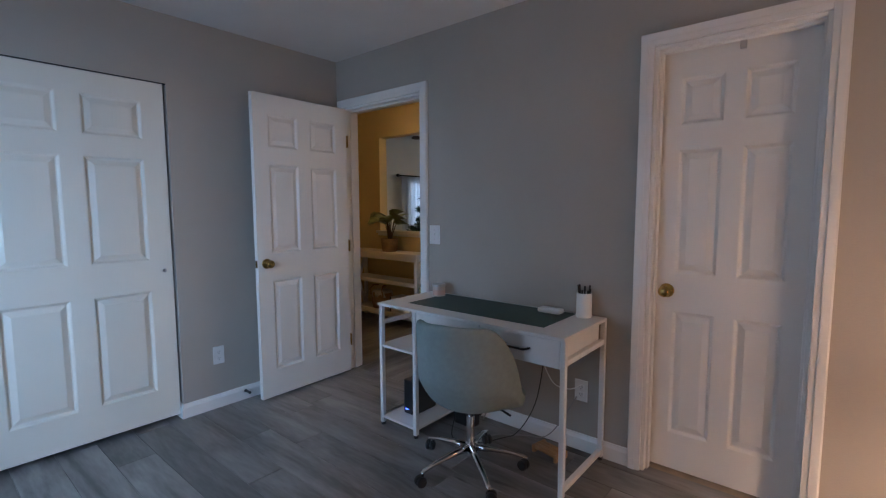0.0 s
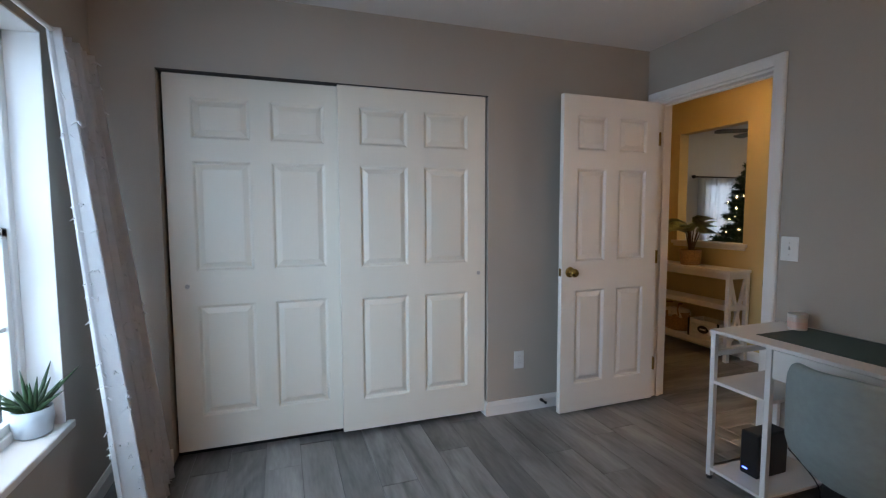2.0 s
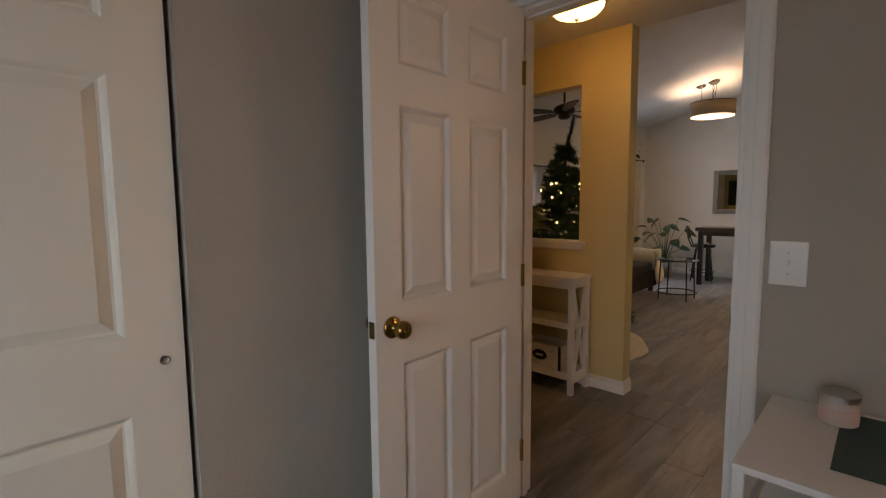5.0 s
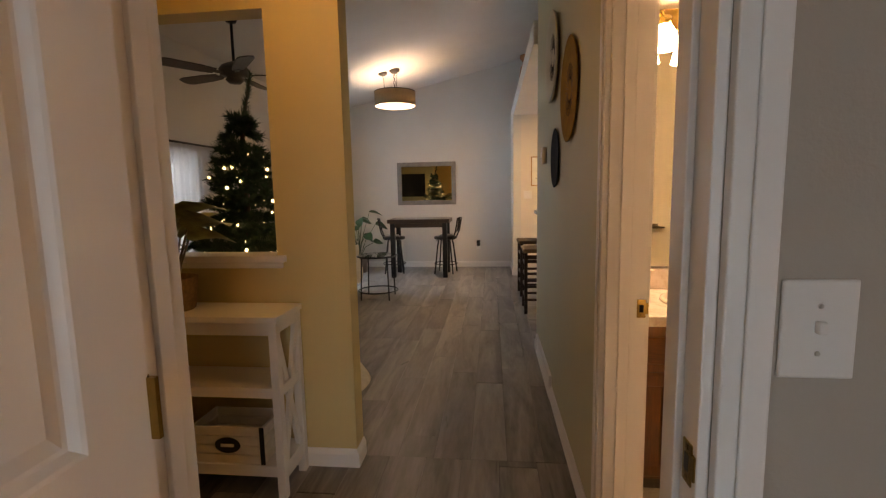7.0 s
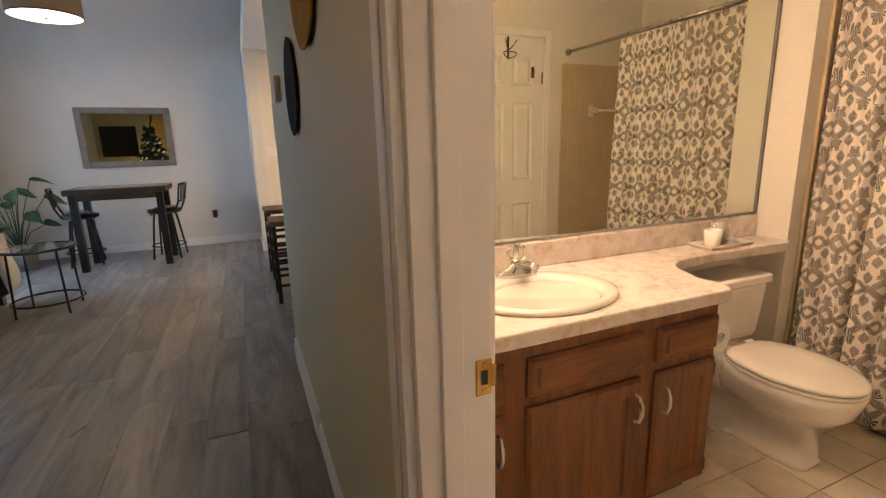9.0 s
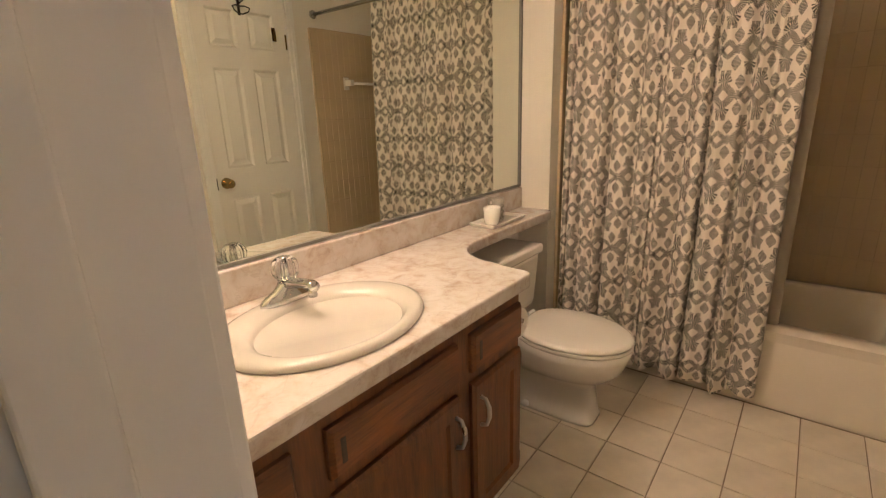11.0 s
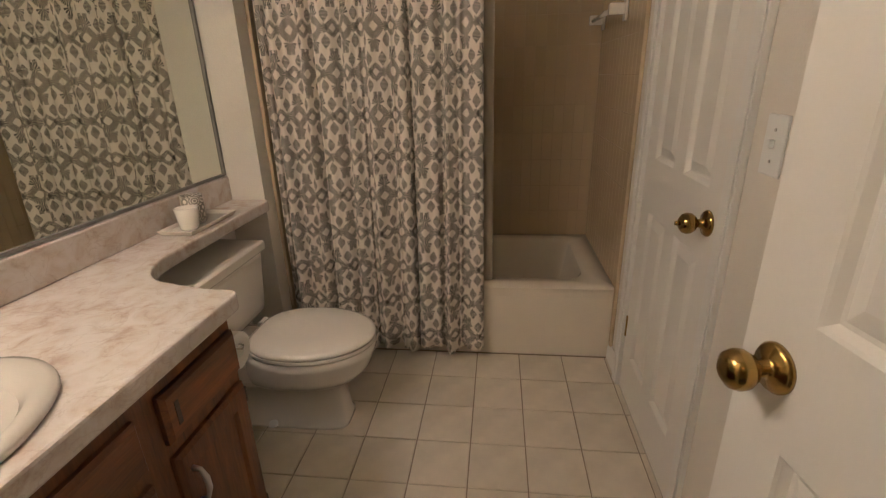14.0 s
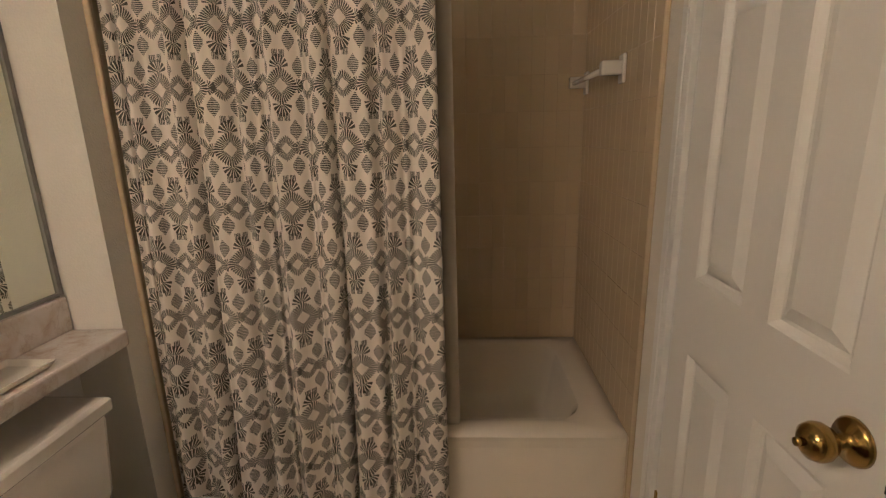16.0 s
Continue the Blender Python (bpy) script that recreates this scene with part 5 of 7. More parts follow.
ws = empty("wall_shelf", -1.11, BATH_S, 0.99)
BRONZE = mat("dark_bronze", (0.075, 0.052, 0.032), 0.45, 0.4, vary=0.15, scale=25)
part("board", boxes((-0.105, 0.105, 0.0, 0.065, -0.014, 0.0)), BRONZE, ws, bevel=0.003)
part("back_rail", boxes((-0.07, 0.07, 0.0, 0.008, 0.0, 0.022)), BRONZE, ws, bevel=0.003)
bm = bmesh.new()
lathe(bm, [(0.0, 0.0), (0.026, 0.0), (0.028, 0.004), (0.020, 0.004), (0.0, 0.002)], 24, pose(0.05, 0.036, 0.0))
part("dish", bm, BLACK_METAL, ws, "round dark inset dish", smooth=True)
tagged(ws, "small dark bronze shelf on the bathroom wall behind the door", "wall shelf")


# ---- bedroom things ----
# window with sill, sashes and daylight beyond
WX0, WX1, WZ0, WZ1 = -2.56, -1.05, 0.49, 2.0
win = structure(empty("window_1"), "white double-hung bedroom window with bright daylight", "window")
part("window_sill", boxes((WX0 - 0.03, WX1 + 0.03, BED_S - 0.16, BED_S + 0.025, WZ0 - 0.028, WZ0 + 0.004)), WHITE, win, "deep white painted sill", bevel=0.006)
WY = BED_S - 0.13
part("window_frame", boxes((WX0, WX0 + 0.045, WY - 0.05, WY + 0.02, WZ0, WZ1), (WX1 - 0.045, WX1, WY - 0.05, WY + 0.02, WZ0, WZ1), (WX0, WX1, WY - 0.05, WY + 0.02, WZ1 - 0.045, WZ1), (WX0, WX1, WY - 0.05, WY + 0.02, WZ0, WZ0 + 0.04), ((WX0 + WX1) / 2 - 0.04, (WX0 + WX1) / 2 + 0.04, WY - 0.05, WY + 0.02, WZ0, WZ1)), PLASTIC, win, bevel=0.004)
for half in range(2):
    a = WX0 + 0.045 if half == 0 else (WX0 + WX1) / 2 + 0.04
    b = (WX0 + WX1) / 2 - 0.04 if half == 0 else WX1 - 0.045
    for z0, z1, dy in ((WZ0 + 0.04, 1.27, 0.0), (1.235, WZ1 - 0.045, -0.025)):
        s = part("sash", boxes((a, a + 0.035, WY - 0.02 + dy, WY + 0.01 + dy, z0, z1), (b - 0.035, b, WY - 0.02 + dy, WY + 0.01 + dy, z0, z1), (a, b, WY - 0.02 + dy, WY + 0.01 + dy, z0, z0 + 0.035), (a, b, WY - 0.02 + dy, WY + 0.01 + dy, z1 - 0.035, z1)), PLASTIC, win, bevel=0.003)
        part("muntin", boxes(((a + b) / 2 - 0.008, (a + b) / 2 + 0.008, WY - 0.008 + dy, WY + dy, z0, z1), (a, b, WY - 0.008 + dy, WY + dy, (z0 + z1) / 2 - 0.008, (z0 + z1) / 2 + 0.008)), PLASTIC, s)
        p = part("pane", boxes((a + 0.03, b - 0.03, WY - 0.012 + dy, WY - 0.008 + dy, z0 + 0.03, z1 - 0.03)), GLASS, s)
        p.visible_shadow = False
for d in ((WX0, WX0 + 0.008, WY + 0.02, BED_S + 0.004, WZ0 + 0.004, WZ1), (WX1 - 0.008, WX1, WY + 0.02, BED_S + 0.004, WZ0 + 0.004, WZ1), (WX0 + 0.008, WX1 - 0.008, WY + 0.02, BED_S + 0.004, WZ1 - 0.008, WZ1)):
    part("reveal_lining", boxes(d), WHITE, win, bevel=0.002)
bd = part("backdrop", boxes((-9, 6, -12.0, -11.9, -4.0, 9.0)), SKY_GLOW)
structure(bd, "plain bright overcast daylight beyond the window", "backdrop")

# sheer curtain with tufts
CLOTH = mat("white_tufted_curtain", (0.74, 0.74, 0.74), 0.9, vary=0.06, scale=14, bump=0.4, bump_scale=200)
tl = CLOTH.node_tree.nodes.new("ShaderNodeBsdfTranslucent")
tl.inputs["Color"].default_value = (0.75, 0.76, 0.78, 1)
ms = CLOTH.node_tree.nodes.new("ShaderNodeMixShader")
ms.inputs[0].default_value = 0.42
CLOTH.node_tree.links.new(CLOTH.node_tree.nodes["Principled BSDF"].outputs[0], ms.inputs[1])
CLOTH.node_tree.links.new(tl.outputs[0], ms.inputs[2])
CLOTH.node_tree.links.new(ms.outputs[0], CLOTH.node_tree.nodes["Material Output"].inputs["Surface"])
cur = empty("window_curtain")


def drop(u, v, yy, off, zz):
    return yy + 0.19 * v * u + 0.05 * v * v, off + 0.02 * v, zz


ob = drape("cloth", 2.36, 2.72, 0.02, 1.965, 0.0, 7, 0.040, CLOTH, cur, 180, 40, 11, drop=drop, hem=0.01, flare=-0.13)
ob.matrix_basis = pose(0, -0.735, 0, 0, 0, 90)
rnd = random.Random(21)
bm = bmesh.new()
me = ob.data
for f in rnd.sample(list(me.polygons), 420):
    c = ob.matrix_basis @ f.center
    nrm = ob.matrix_basis.to_3x3() @ f.normal
    for k in range(3):
        d = (nrm * rnd.choice((-1, 1)) + Vector((rnd.uniform(-1, 1), rnd.uniform(-1, 1), -0.6))).normalized()
        rod(bm, c, c + d * rnd.uniform(0.014, 0.03), 0.0042, 0.0014, 4)
tagged(part("tuft", bm, CLOTH, cur, "small cotton tufts"), kind="stuff")
tagged(cur, "off-white tufted curtain drawn aside at the window", "curtain")
cr = empty("curtain_rod")
bm = bmesh.new()
rod(bm, (-2.78, -0.735, 1.955), (-0.95, -0.735, 1.955), 0.008)
part("pole", bm, WHITE, cr, smooth=True)
for x in (-2.76, -0.97):
    bm = bmesh.new()
    tube(bm, [(x, BED_S, 1.955), (x, -0.735, 1.955)], 0.006, 8)
    part("bracket", bm, WHITE, cr)
tagged(cr, "thin white curtain rod above the window", "curtain rod")

pot = empty("potted_aloe", -2.47, -0.905, WZ0 + 0.004)
bm = bmesh.new()
lathe(bm, [(0.0, 0.0), (0.045, 0.0), (0.058, 0.01), (0.066, 0.055), (0.062, 0.105), (0.057, 0.105), (0.058, 0.085), (0.0, 0.08)], 28)
part("pot", bm, mat("pale_glazed_pot", (0.44, 0.50, 0.54), 0.3), pot, "pale glazed round pot", smooth=True)
bm = bmesh.new()
lathe(bm, [(0.0, 0.086), (0.057, 0.086), (0.057, 0.09), (0.0, 0.09)], 20)
part("soil", bm, mat("soil", (0.03, 0.022, 0.016), 0.95, vary=0.4, scale=60, bump=1.0), pot)
rnd = random.Random(5)
for k in range(15):
    a, tilt, ln = k * 2.4, rnd.uniform(0.15, 0.95), rnd.uniform(0.11, 0.19)
    pts, rr = [], []
    for i in range(6):
        s = i / 5
        out_ = math.sin(tilt) * ln * s + 0.03 * s * s * tilt
        pts.append((0.012 * math.cos(a) + out_ * math.cos(a), 0.012 * math.sin(a) + out_ * math.sin(a), 0.085 + math.cos(tilt) * ln * s))
        rr.append(0.011 * (1 - s) ** 0.7 + 0.0008)
    bm = bmesh.new()
    tube(bm, pts, rr, 7)
    part("leaf", bm, LEAF, pot, smooth=True)
tagged(pot, "small green aloe in a pale round pot on the sill", "potted plant")

# desk
DX0, DX1, DY0, DY1, DZ = -2.055, -0.865, 1.965, 2.44, 0.752
desk = empty("writing_desk")
DW = mat("white_laminate", (0.76, 0.75, 0.73), 0.35, vary=0.02, scale=4)
DM = mat("white_powder_coat", (0.74, 0.74, 0.73), 0.4, vary=0.02)
part("tabletop", boxes((DX0, DX1, DY0 - 0.012, DY1, DZ - 0.016, DZ)), DW, desk, bevel=0.002)
LX = (DX0 + 0.012, DX0 + 0.285, DX1 - 0.012)
for x in LX:
    for y in (DY0 + 0.012, DY1 - 0.012):
        leg = part("leg", boxes((x - 0.0125, x + 0.0125, y - 0.0125, y + 0.0125, 0.016, DZ - 0.017)), DM, desk, bevel=0.003)
        bm = bmesh.new()
        rod(bm, (x, y, 0.0), (x, y, 0.017), 0.014, seg=12)
        part("foot", bm, BLACK, leg, "black levelling foot")
for x in (LX[0], LX[2]):
    for z in ((0.035, 0.06), (0.62, 0.645)):
        part("side_rail", boxes((x - 0.0115, x + 0.0115, DY0 + 0.026, DY1 - 0.026, z[0], z[1])), DM, desk, bevel=0.002)
for z in (0.06, 0.50):
    part("shelf", boxes((LX[0] - 0.012, LX[1] + 0.012, DY0 + 0.002, DY1 - 0.002, z - 0.014, z)), DW, desk, bevel=0.001)
for s in (-1, 1):
    bm = bmesh.new()
    rod(bm, (LX[0] + 0.012 if s > 0 else LX[1] - 0.012, DY1 - 0.012, 0.08), (LX[1] - 0.012 if s > 0 else LX[0] + 0.012, DY1 - 0.012, 0.48), 0.0035, seg=6)
    part("cross_brace", bm, DM, desk, "thin white cross brace wire")
part("drawer_case", boxes((LX[1] + 0.014, LX[2] - 0.014, DY0 + 0.02, DY1 - 0.04, 0.605, DZ - 0.018)), DW, desk)
DXM = (LX[1] + LX[2]) / 2
for a, b in ((LX[1] + 0.016, DXM - 0.003), (DXM + 0.003, LX[2] - 0.016)):
    f = part("drawer_front", boxes((a, b, DY0 + 0.004, DY0 + 0.02, 0.605, DZ - 0.022)), DW, desk, bevel=0.0015)
    cx = (a + b) / 2
    bm = bmesh.new()
    tube(bm, [(cx - 0.065, DY0 + 0.004, 0.672), (cx - 0.06, DY0 - 0.014, 0.672), (cx - 0.045, DY0 - 0.022, 0.668), (cx + 0.045, DY0 - 0.022, 0.668), (cx + 0.06, DY0 - 0.014, 0.672), (cx + 0.065, DY0 + 0.004, 0.672)], 0.0055, 8)
    part("handle", bm, BLACK_METAL, f, "black arched bar handle", smooth=True)
tagged(desk, "white writing desk with two drawers and side shelves", "desk")

dm = part("desk_mat", boxes((-1.90, -1.02, 2.06, 2.415, DZ, DZ + 0.0025)), GREEN_MAT, bevel=0.001)
tagged(dm, "dark green rectangular desk mat", "desk mat")
cd = empty("candle_tin", -1.905, 2.34, DZ)
bm = bmesh.new()
lathe(bm, [(0.0, 0.0), (0.036, 0.0), (0.040, 0.004), (0.040, 0.062), (0.0, 0.062)], 28)
part("jar", bm, mat("frosted_candle", (0.55, 0.47, 0.42), 0.3, vary=0.05), cd, "pale candle jar", smooth=False)
bm = bmesh.new()
lathe(bm, [(0.0, 0.062), (0.0415, 0.062), (0.0415, 0.076), (0.040, 0.078), (0.0, 0.078)], 28)
part("lid", bm, NICKEL, cd, "grey metal lid")
bm = bmesh.new()
lathe(bm, [(0.0403, 0.012), (0.0408, 0.012), (0.0408, 0.042), (0.0403, 0.042)], 28)
part("paper_label", bm, mat("blush_label", (0.60, 0.42, 0.36), 0.7), cd, "blush paper label")
tagged(cd, "short candle jar with a metal lid on the desk", "candle")
pc = empty("pencil_cup", -0.965, 2.385, DZ)
bm = bmesh.new()
lathe(bm, [(0.0, 0.0), (0.037, 0.0), (0.038, 0.003), (0.038, 0.125), (0.0355, 0.125), (0.0355, 0.006), (0.0, 0.006)], 28)
part("cup", bm, PLASTIC, pc, "plain white cup", smooth=False)
rnd = random.Random(3)
for k in range(7):
    a = k * 0.95
    bm = bmesh.new()
    rod(bm, (0.012 * math.cos(a), 0.012 * math.sin(a), 0.01), (0.032 * math.cos(a), 0.032 * math.sin(a), rnd.uniform(0.14, 0.18)), 0.0045, seg=7)
    part("pen", bm, (BLACK, DARK_WOOD, BLACK_METAL)[k % 3], pc, "dark pen")
tagged(pc, "white cylindrical cup full of dark pens", "pencil cup")
ms = part("desk_gadget", boxes((-1.20, -1.07, 2.32, 2.385, DZ + 0.0025, DZ + 0.03)), PLASTIC, bevel=0.011)
tagged(ms, "small rounded white device on the desk mat", "gadget")

# electronics and clutter under the desk
pcx = empty("computer_tower", -1.915, 2.17, 0.06)
part("case", boxes((-0.045, 0.045, -0.10, 0.10, 0.002, 0.215)), BLACK, pcx, bevel=0.008)
part("light", boxes((-0.03, -0.005, -0.1015, -0.1, 0.03, 0.036)), glow("blue_led", (0.05, 0.12, 1.0), 6.0), pcx, "small blue power light")
tagged(pcx, "small black computer with a blue light on the desk shelf", "computer")
bx = part("power_strip", boxes((-1.72, -1.58, 2.26, 2.34, 0.0, 0.10)), BLACK, bevel=0.012)
tagged(bx, "black power box on the floor below the desk", "power supply")
CORD = mat("grey_cable", (0.30, 0.29, 0.28), 0.5)
for k, (pts, mt) in enumerate((([(-1.65, 2.3, 0.05), (-1.5, 2.2, 0.012), (-1.42, 2.3, 0.008), (-1.3, 2.38, 0.01), (-1.15, 2.4, 0.06), (-1.0, 2.445, 0.33)], CORD), ([(-1.85, 2.24, 0.2), (-1.75, 2.3, 0.06), (-1.6, 2.1, 0.008), (-1.45, 2.16, 0.006), (-1.35, 2.34, 0.007), (-1.25, 2.41, 0.2), (-1.2, 2.42, 0.5)], BLACK), ([(-1.0, 2.445, 0.36), (-1.06, 2.43, 0.33), (-1.14, 2.4, 0.36), (-1.22, 2.4, 0.5)], PLASTIC), ([(-1.55, 2.33, 0.05), (-1.4, 2.25, 0.3), (-1.33, 2.3, 0.45)], CORD))):
    dense = []
    P = [Vector(p) for p in pts]
    for i in range(len(P) - 1):
        a, b, c, d = P[max(i - 1, 0)], P[i], P[i + 1], P[min(i + 2, len(P) - 1)]
        for s in range(6):
            u = s / 6
            q = 0.5 * ((2 * b) + (c - a) * u + (2 * a - 5 * b + 4 * c - d) * u * u + (3 * b - a - 3 * c + d) * u ** 3)
            q.z = max(q.z, 0.006)
            dense.append(q)
    bm = bmesh.new()
    tube(bm, dense, 0.003, 6)
    tagged(part("cable", bm, mt, smooth=True), "thin cable trailing below the desk to the outlet", "cable", group="cables below the desk")
fr = empty("foot_roller", -1.13, 2.29, 0)
for x in (-0.1, 0.1):
    part("end_block", boxes((x - 0.012, x + 0.012, -0.07, 0.07, 0.0, 0.055)), TAN_WOOD, fr, bevel=0.006)
for k in range(4):
    bm = bmesh.new()
    rod(bm, (-0.09, -0.05 + 0.033 * k, 0.04), (0.09, -0.05 + 0.033 * k, 0.04), 0.014, seg=10)
    part("roller", bm, TAN_WOOD, fr, smooth=True)
fr.matrix_world = pose(-1.10, 2.30, 0, 0, 0, -12) @ Matrix.Scale(0.72, 4)
tagged(fr, "small tan wooden foot roller on the floor", "foot massager")

# swivel chair
ch = empty("swivel_chair", -1.385, 1.95, 0)
for k in range(5):
    a = radians(72 * k + 98)
    ca, sa = math.cos(a), math.sin(a)
    bm = bmesh.new()
    rings = []
    for r, z, w, h in ((0.02, 0.115, 0.022, 0.020), (0.10, 0.108, 0.018, 0.014), (0.20, 0.092, 0.014, 0.010), (0.27, 0.072, 0.013, 0.009), (0.285, 0.062, 0.010, 0.008)):
        rings.append([(r * ca - w * math.cos(b) * sa, r * sa + w * math.cos(b) * ca, z + h * math.sin(b)) for b in [i * math.pi / 5 for i in range(10)]])
    loft(bm, rings)
    leg = part("leg", bm, CHROME, ch, "chrome star base leg", smooth=True)
    bm = bmesh.new()
    m = pose(0.275 * ca, 0.275 * sa, 0, 0, 0, math.degrees(a) + 70 * (k - 2))
    for s in (-1, 1):
        lathe(bm, [(0.0, 0.0), (0.020, 0.0), (0.026, 0.004), (0.026, 0.014), (0.022, 0.019), (0.0, 0.019)], 18, m @ pose(0.012, s * 0.003, 0.026, -90 * s, 0, 0))
    rod(bm, m @ Vector((0, 0, 0.03)), m @ Vector((0, 0, 0.066)), 0.007, seg=8)
    part("caster", bm, BLACK, leg, "black twin-wheel caster")
bm = bmesh.new()
rod(bm, (0, 0, 0.09), (0, 0, 0.14), 0.03, 0.026, 18)
rod(bm, (0, 0, 0.14), (0, 0, 0.28), 0.020, seg=16)
rod(bm, (0, 0, 0.28), (0, 0, 0.33), 0.013, seg=14)
part("gas_column", bm, CHROME, ch, "chrome gas column", smooth=False)
bm = boxes((-0.09, 0.09, -0.07, 0.10, 0.325, 0.36))
tube(bm, [(0.05, 0.0, 0.34), (0.15, 0.03, 0.33), (0.20, 0.04, 0.305)], 0.006, 8)
part("mechanism", bm, BLACK, ch, bevel=0.004)
# moulded tub shell: seat bowl rising to a rounded back
bm = bmesh.new()
N = 36
grid = []
for j in range(17):
    s = j / 16
    row = []
    for i in range(N):
        a = 2 * math.pi * i / N
        back = max(0.0, -math.sin(a))
        side = abs(math.cos(a))
        top = 0.47 + 0.385 * min(1.0, back * 1.7) ** 0.55 * (1 - 0.05 * side) if back > 0 else 0.455 + 0.02 * side
        rx = 0.08 + 0.155 * min(1, s * 2.2) ** 0.5 if s < 0.45 else 0.235 + 0.012 * s
        ry = 0.08 + 0.145 * min(1, s * 2.2) ** 0.5 if s < 0.45 else 0.225 + 0.02 * s * back
        z = 0.395 + (top - 0.395) * s ** 1.5
        row.append((rx * math.cos(a) * (1 - 0.12 * back * s), ry * math.sin(a) - 0.045 * back * s, z))
    grid.append(row)
inner = [[(p[0] * 0.87, p[1] * 0.87 + 0.004, p[2] + (0.035 if k < 12 else 0.0)) for p in row] for k, row in enumerate(grid)]
loft(bm, grid + inner[::-1])
bmesh.ops.recalc_face_normals(bm, faces=bm.faces)
sh = part("shell", bm, SAGE, ch, "grey-green upholstered tub seat", smooth=True)
sh.location, sh.scale = (0, 0, -0.05), (1.12, 1.05, 1.0)
ss = sh.modifiers.new("round", "SUBSURF")
ss.levels = ss.render_levels = 1
ch.matrix_world = pose(-1.345, 1.925, 0, 0, 0, 10)
tagged(ch, "grey-green upholstered swivel chair on a chrome base", "office chair")

# unseen lit lamp added at the east side of the bedroom for its warm glow; form assumed
fl = empty("floor_lamp", 0.62, 1.95, 0)
bm = bmesh.new()
lathe(bm, [(0.0, 0.0), (0.13, 0.0), (0.13, 0.018), (0.03, 0.03), (0.012, 0.05), (0.010, 0.75), (0.0, 0.75)], 24)
part("stand", bm, BLACK_METAL, fl, smooth=True)
bm = bmesh.new()
lathe(bm, [(0.17, 0.70), (0.11, 0.95), (0.106, 0.95), (0.166, 0.70)], 32)
part("shade", bm, glow("lit_cream_shade", (1.0, 0.56, 0.29), 17.0), fl, "cream fabric shade", smooth=True)
bm = bmesh.new()
lathe(bm, [(0.0, 0.75), (0.03, 0.77), (0.035, 0.81), (0.02, 0.86), (0.0, 0.87)], 16)
part("bulb", bm, glow("warm_lamp_bulb", (1.0, 0.60, 0.33), 380.0), fl, "lit warm bulb", smooth=True)
tagged(fl, "unseen low lamp with a lit cream shade, assumed from warm light", "floor lamp")

# ---- hall things ----
sl = structure(part("window_sill", boxes((-4.22, -3.385, YW - 0.028, YW + 0.135, 1.0, 1.032), (-4.20, -3.40, YW - 0.016, YW, 0.972, 1.0)), WHITE, bevel=0.006), "white moulded sill of the pass-through", "sill")

con = empty("console_table", 0, 0, 0)
CX0, CX1, CY0, CY1 = -4.42, -3.325, 3.635, 3.882
part("top", boxes((CX0 - 0.01, CX1 + 0.01, CY0 - 0.01, CY1, 0.785, 0.812)), WHITE, con, bevel=0.003)
part("apron", boxes((CX0 + 0.03, CX1 - 0.03, CY0 + 0.004, CY0 + 0.02, 0.73, 0.785)), WHITE, con)
for x in (CX0, CX1 - 0.036):
    for y in (CY0, CY1 - 0.036):
        part("leg", boxes((x, x + 0.036, y, y + 0.036, 0.0, 0.785)), WHITE, con, bevel=0.002)
    for z in (0.735, 0.08):
        part("side_rail", boxes((x + 0.005, x + 0.031, CY0 + 0.036, CY1 - 0.036, z, z + 0.05)), WHITE, con)
    for s in (0, 1):
        bm = bmesh.new()
        a = Vector((x + 0.018 + (0.004 if s else -0.004), CY0 + 0.036, 0.13 if s else 0.735))
        b = Vector((x + 0.018 + (0.004 if s else -0.004), CY1 - 0.036, 0.735 if s else 0.13))
        d = (b - a).normalized()
        w = Vector((0, -d.z, d.y)) * 0.016
        t = Vector((0.009, 0, 0))
        loft(bm, [[p + w + t, p + w - t, p - w - t, p - w + t] for p in (a, b)])
        bmesh.ops.recalc_face_normals(bm, faces=bm.faces)
        part("cross_brace", bm, WHITE, con, "diagonal white slat of the X side")
for z in (0.10, 0.455):
    part("shelf", boxes((CX0 + 0.006, CX1 - 0.006, CY0 + 0.006, CY1 - 0.004, z, z + 0.045 if z > 0.2 else z + 0.05)), WHITE, con, bevel=0.002)
tagged(con, "white wooden console table with X-braced ends", "console table")

# slatted crate on the lower shelf
cr8 = empty("slatted_crate", -3.585, 3.745, 0.15)
CRW = mat("cream_crate_paint", (0.80, 0.76, 0.68), 0.6, vary=0.1, scale=10)
for k in range(4):
    for y in (-0.095, 0.085):
        part("slat", boxes((-0.165, 0.165, y, y + 0.010, 0.002 + 0.042 * k, 0.040 + 0.042 * k)), CRW, cr8)
    for x in (-0.165, 0.155):
        part("slat", boxes((x, x + 0.010, -0.085, 0.085, 0.002 + 0.042 * k, 0.040 + 0.042 * k)), CRW, cr8)
part("bottom", boxes((-0.155, 0.155, -0.085, 0.085, 0.002, 0.01)), CRW, cr8)
for x in (-0.168, 0.148):
    part("corner_strap", boxes((x, x + 0.02, -0.0985, -0.0955, 0.0, 0.17)), BLACK_METAL, cr8, "black corner strap")
bm = bmesh.new()
lathe(bm, [(0.0, 0.0), (0.058, 0.0), (0.058, 0.003), (0.0, 0.003)], 28, pose(0.0, -0.0955, 0.085, 90, 0, 0), 1.0, 0.62)
pl = part("name_plate", bm, BLACK, cr8, "black oval plate")
part("plate_mark", boxes((-0.03, 0.03, -0.1, -0.0986, 0.078, 0.092)), CRW, pl, "pale bar of lettering")
tagged(cr8, "cream slatted wooden crate with a black oval plate", "crate")

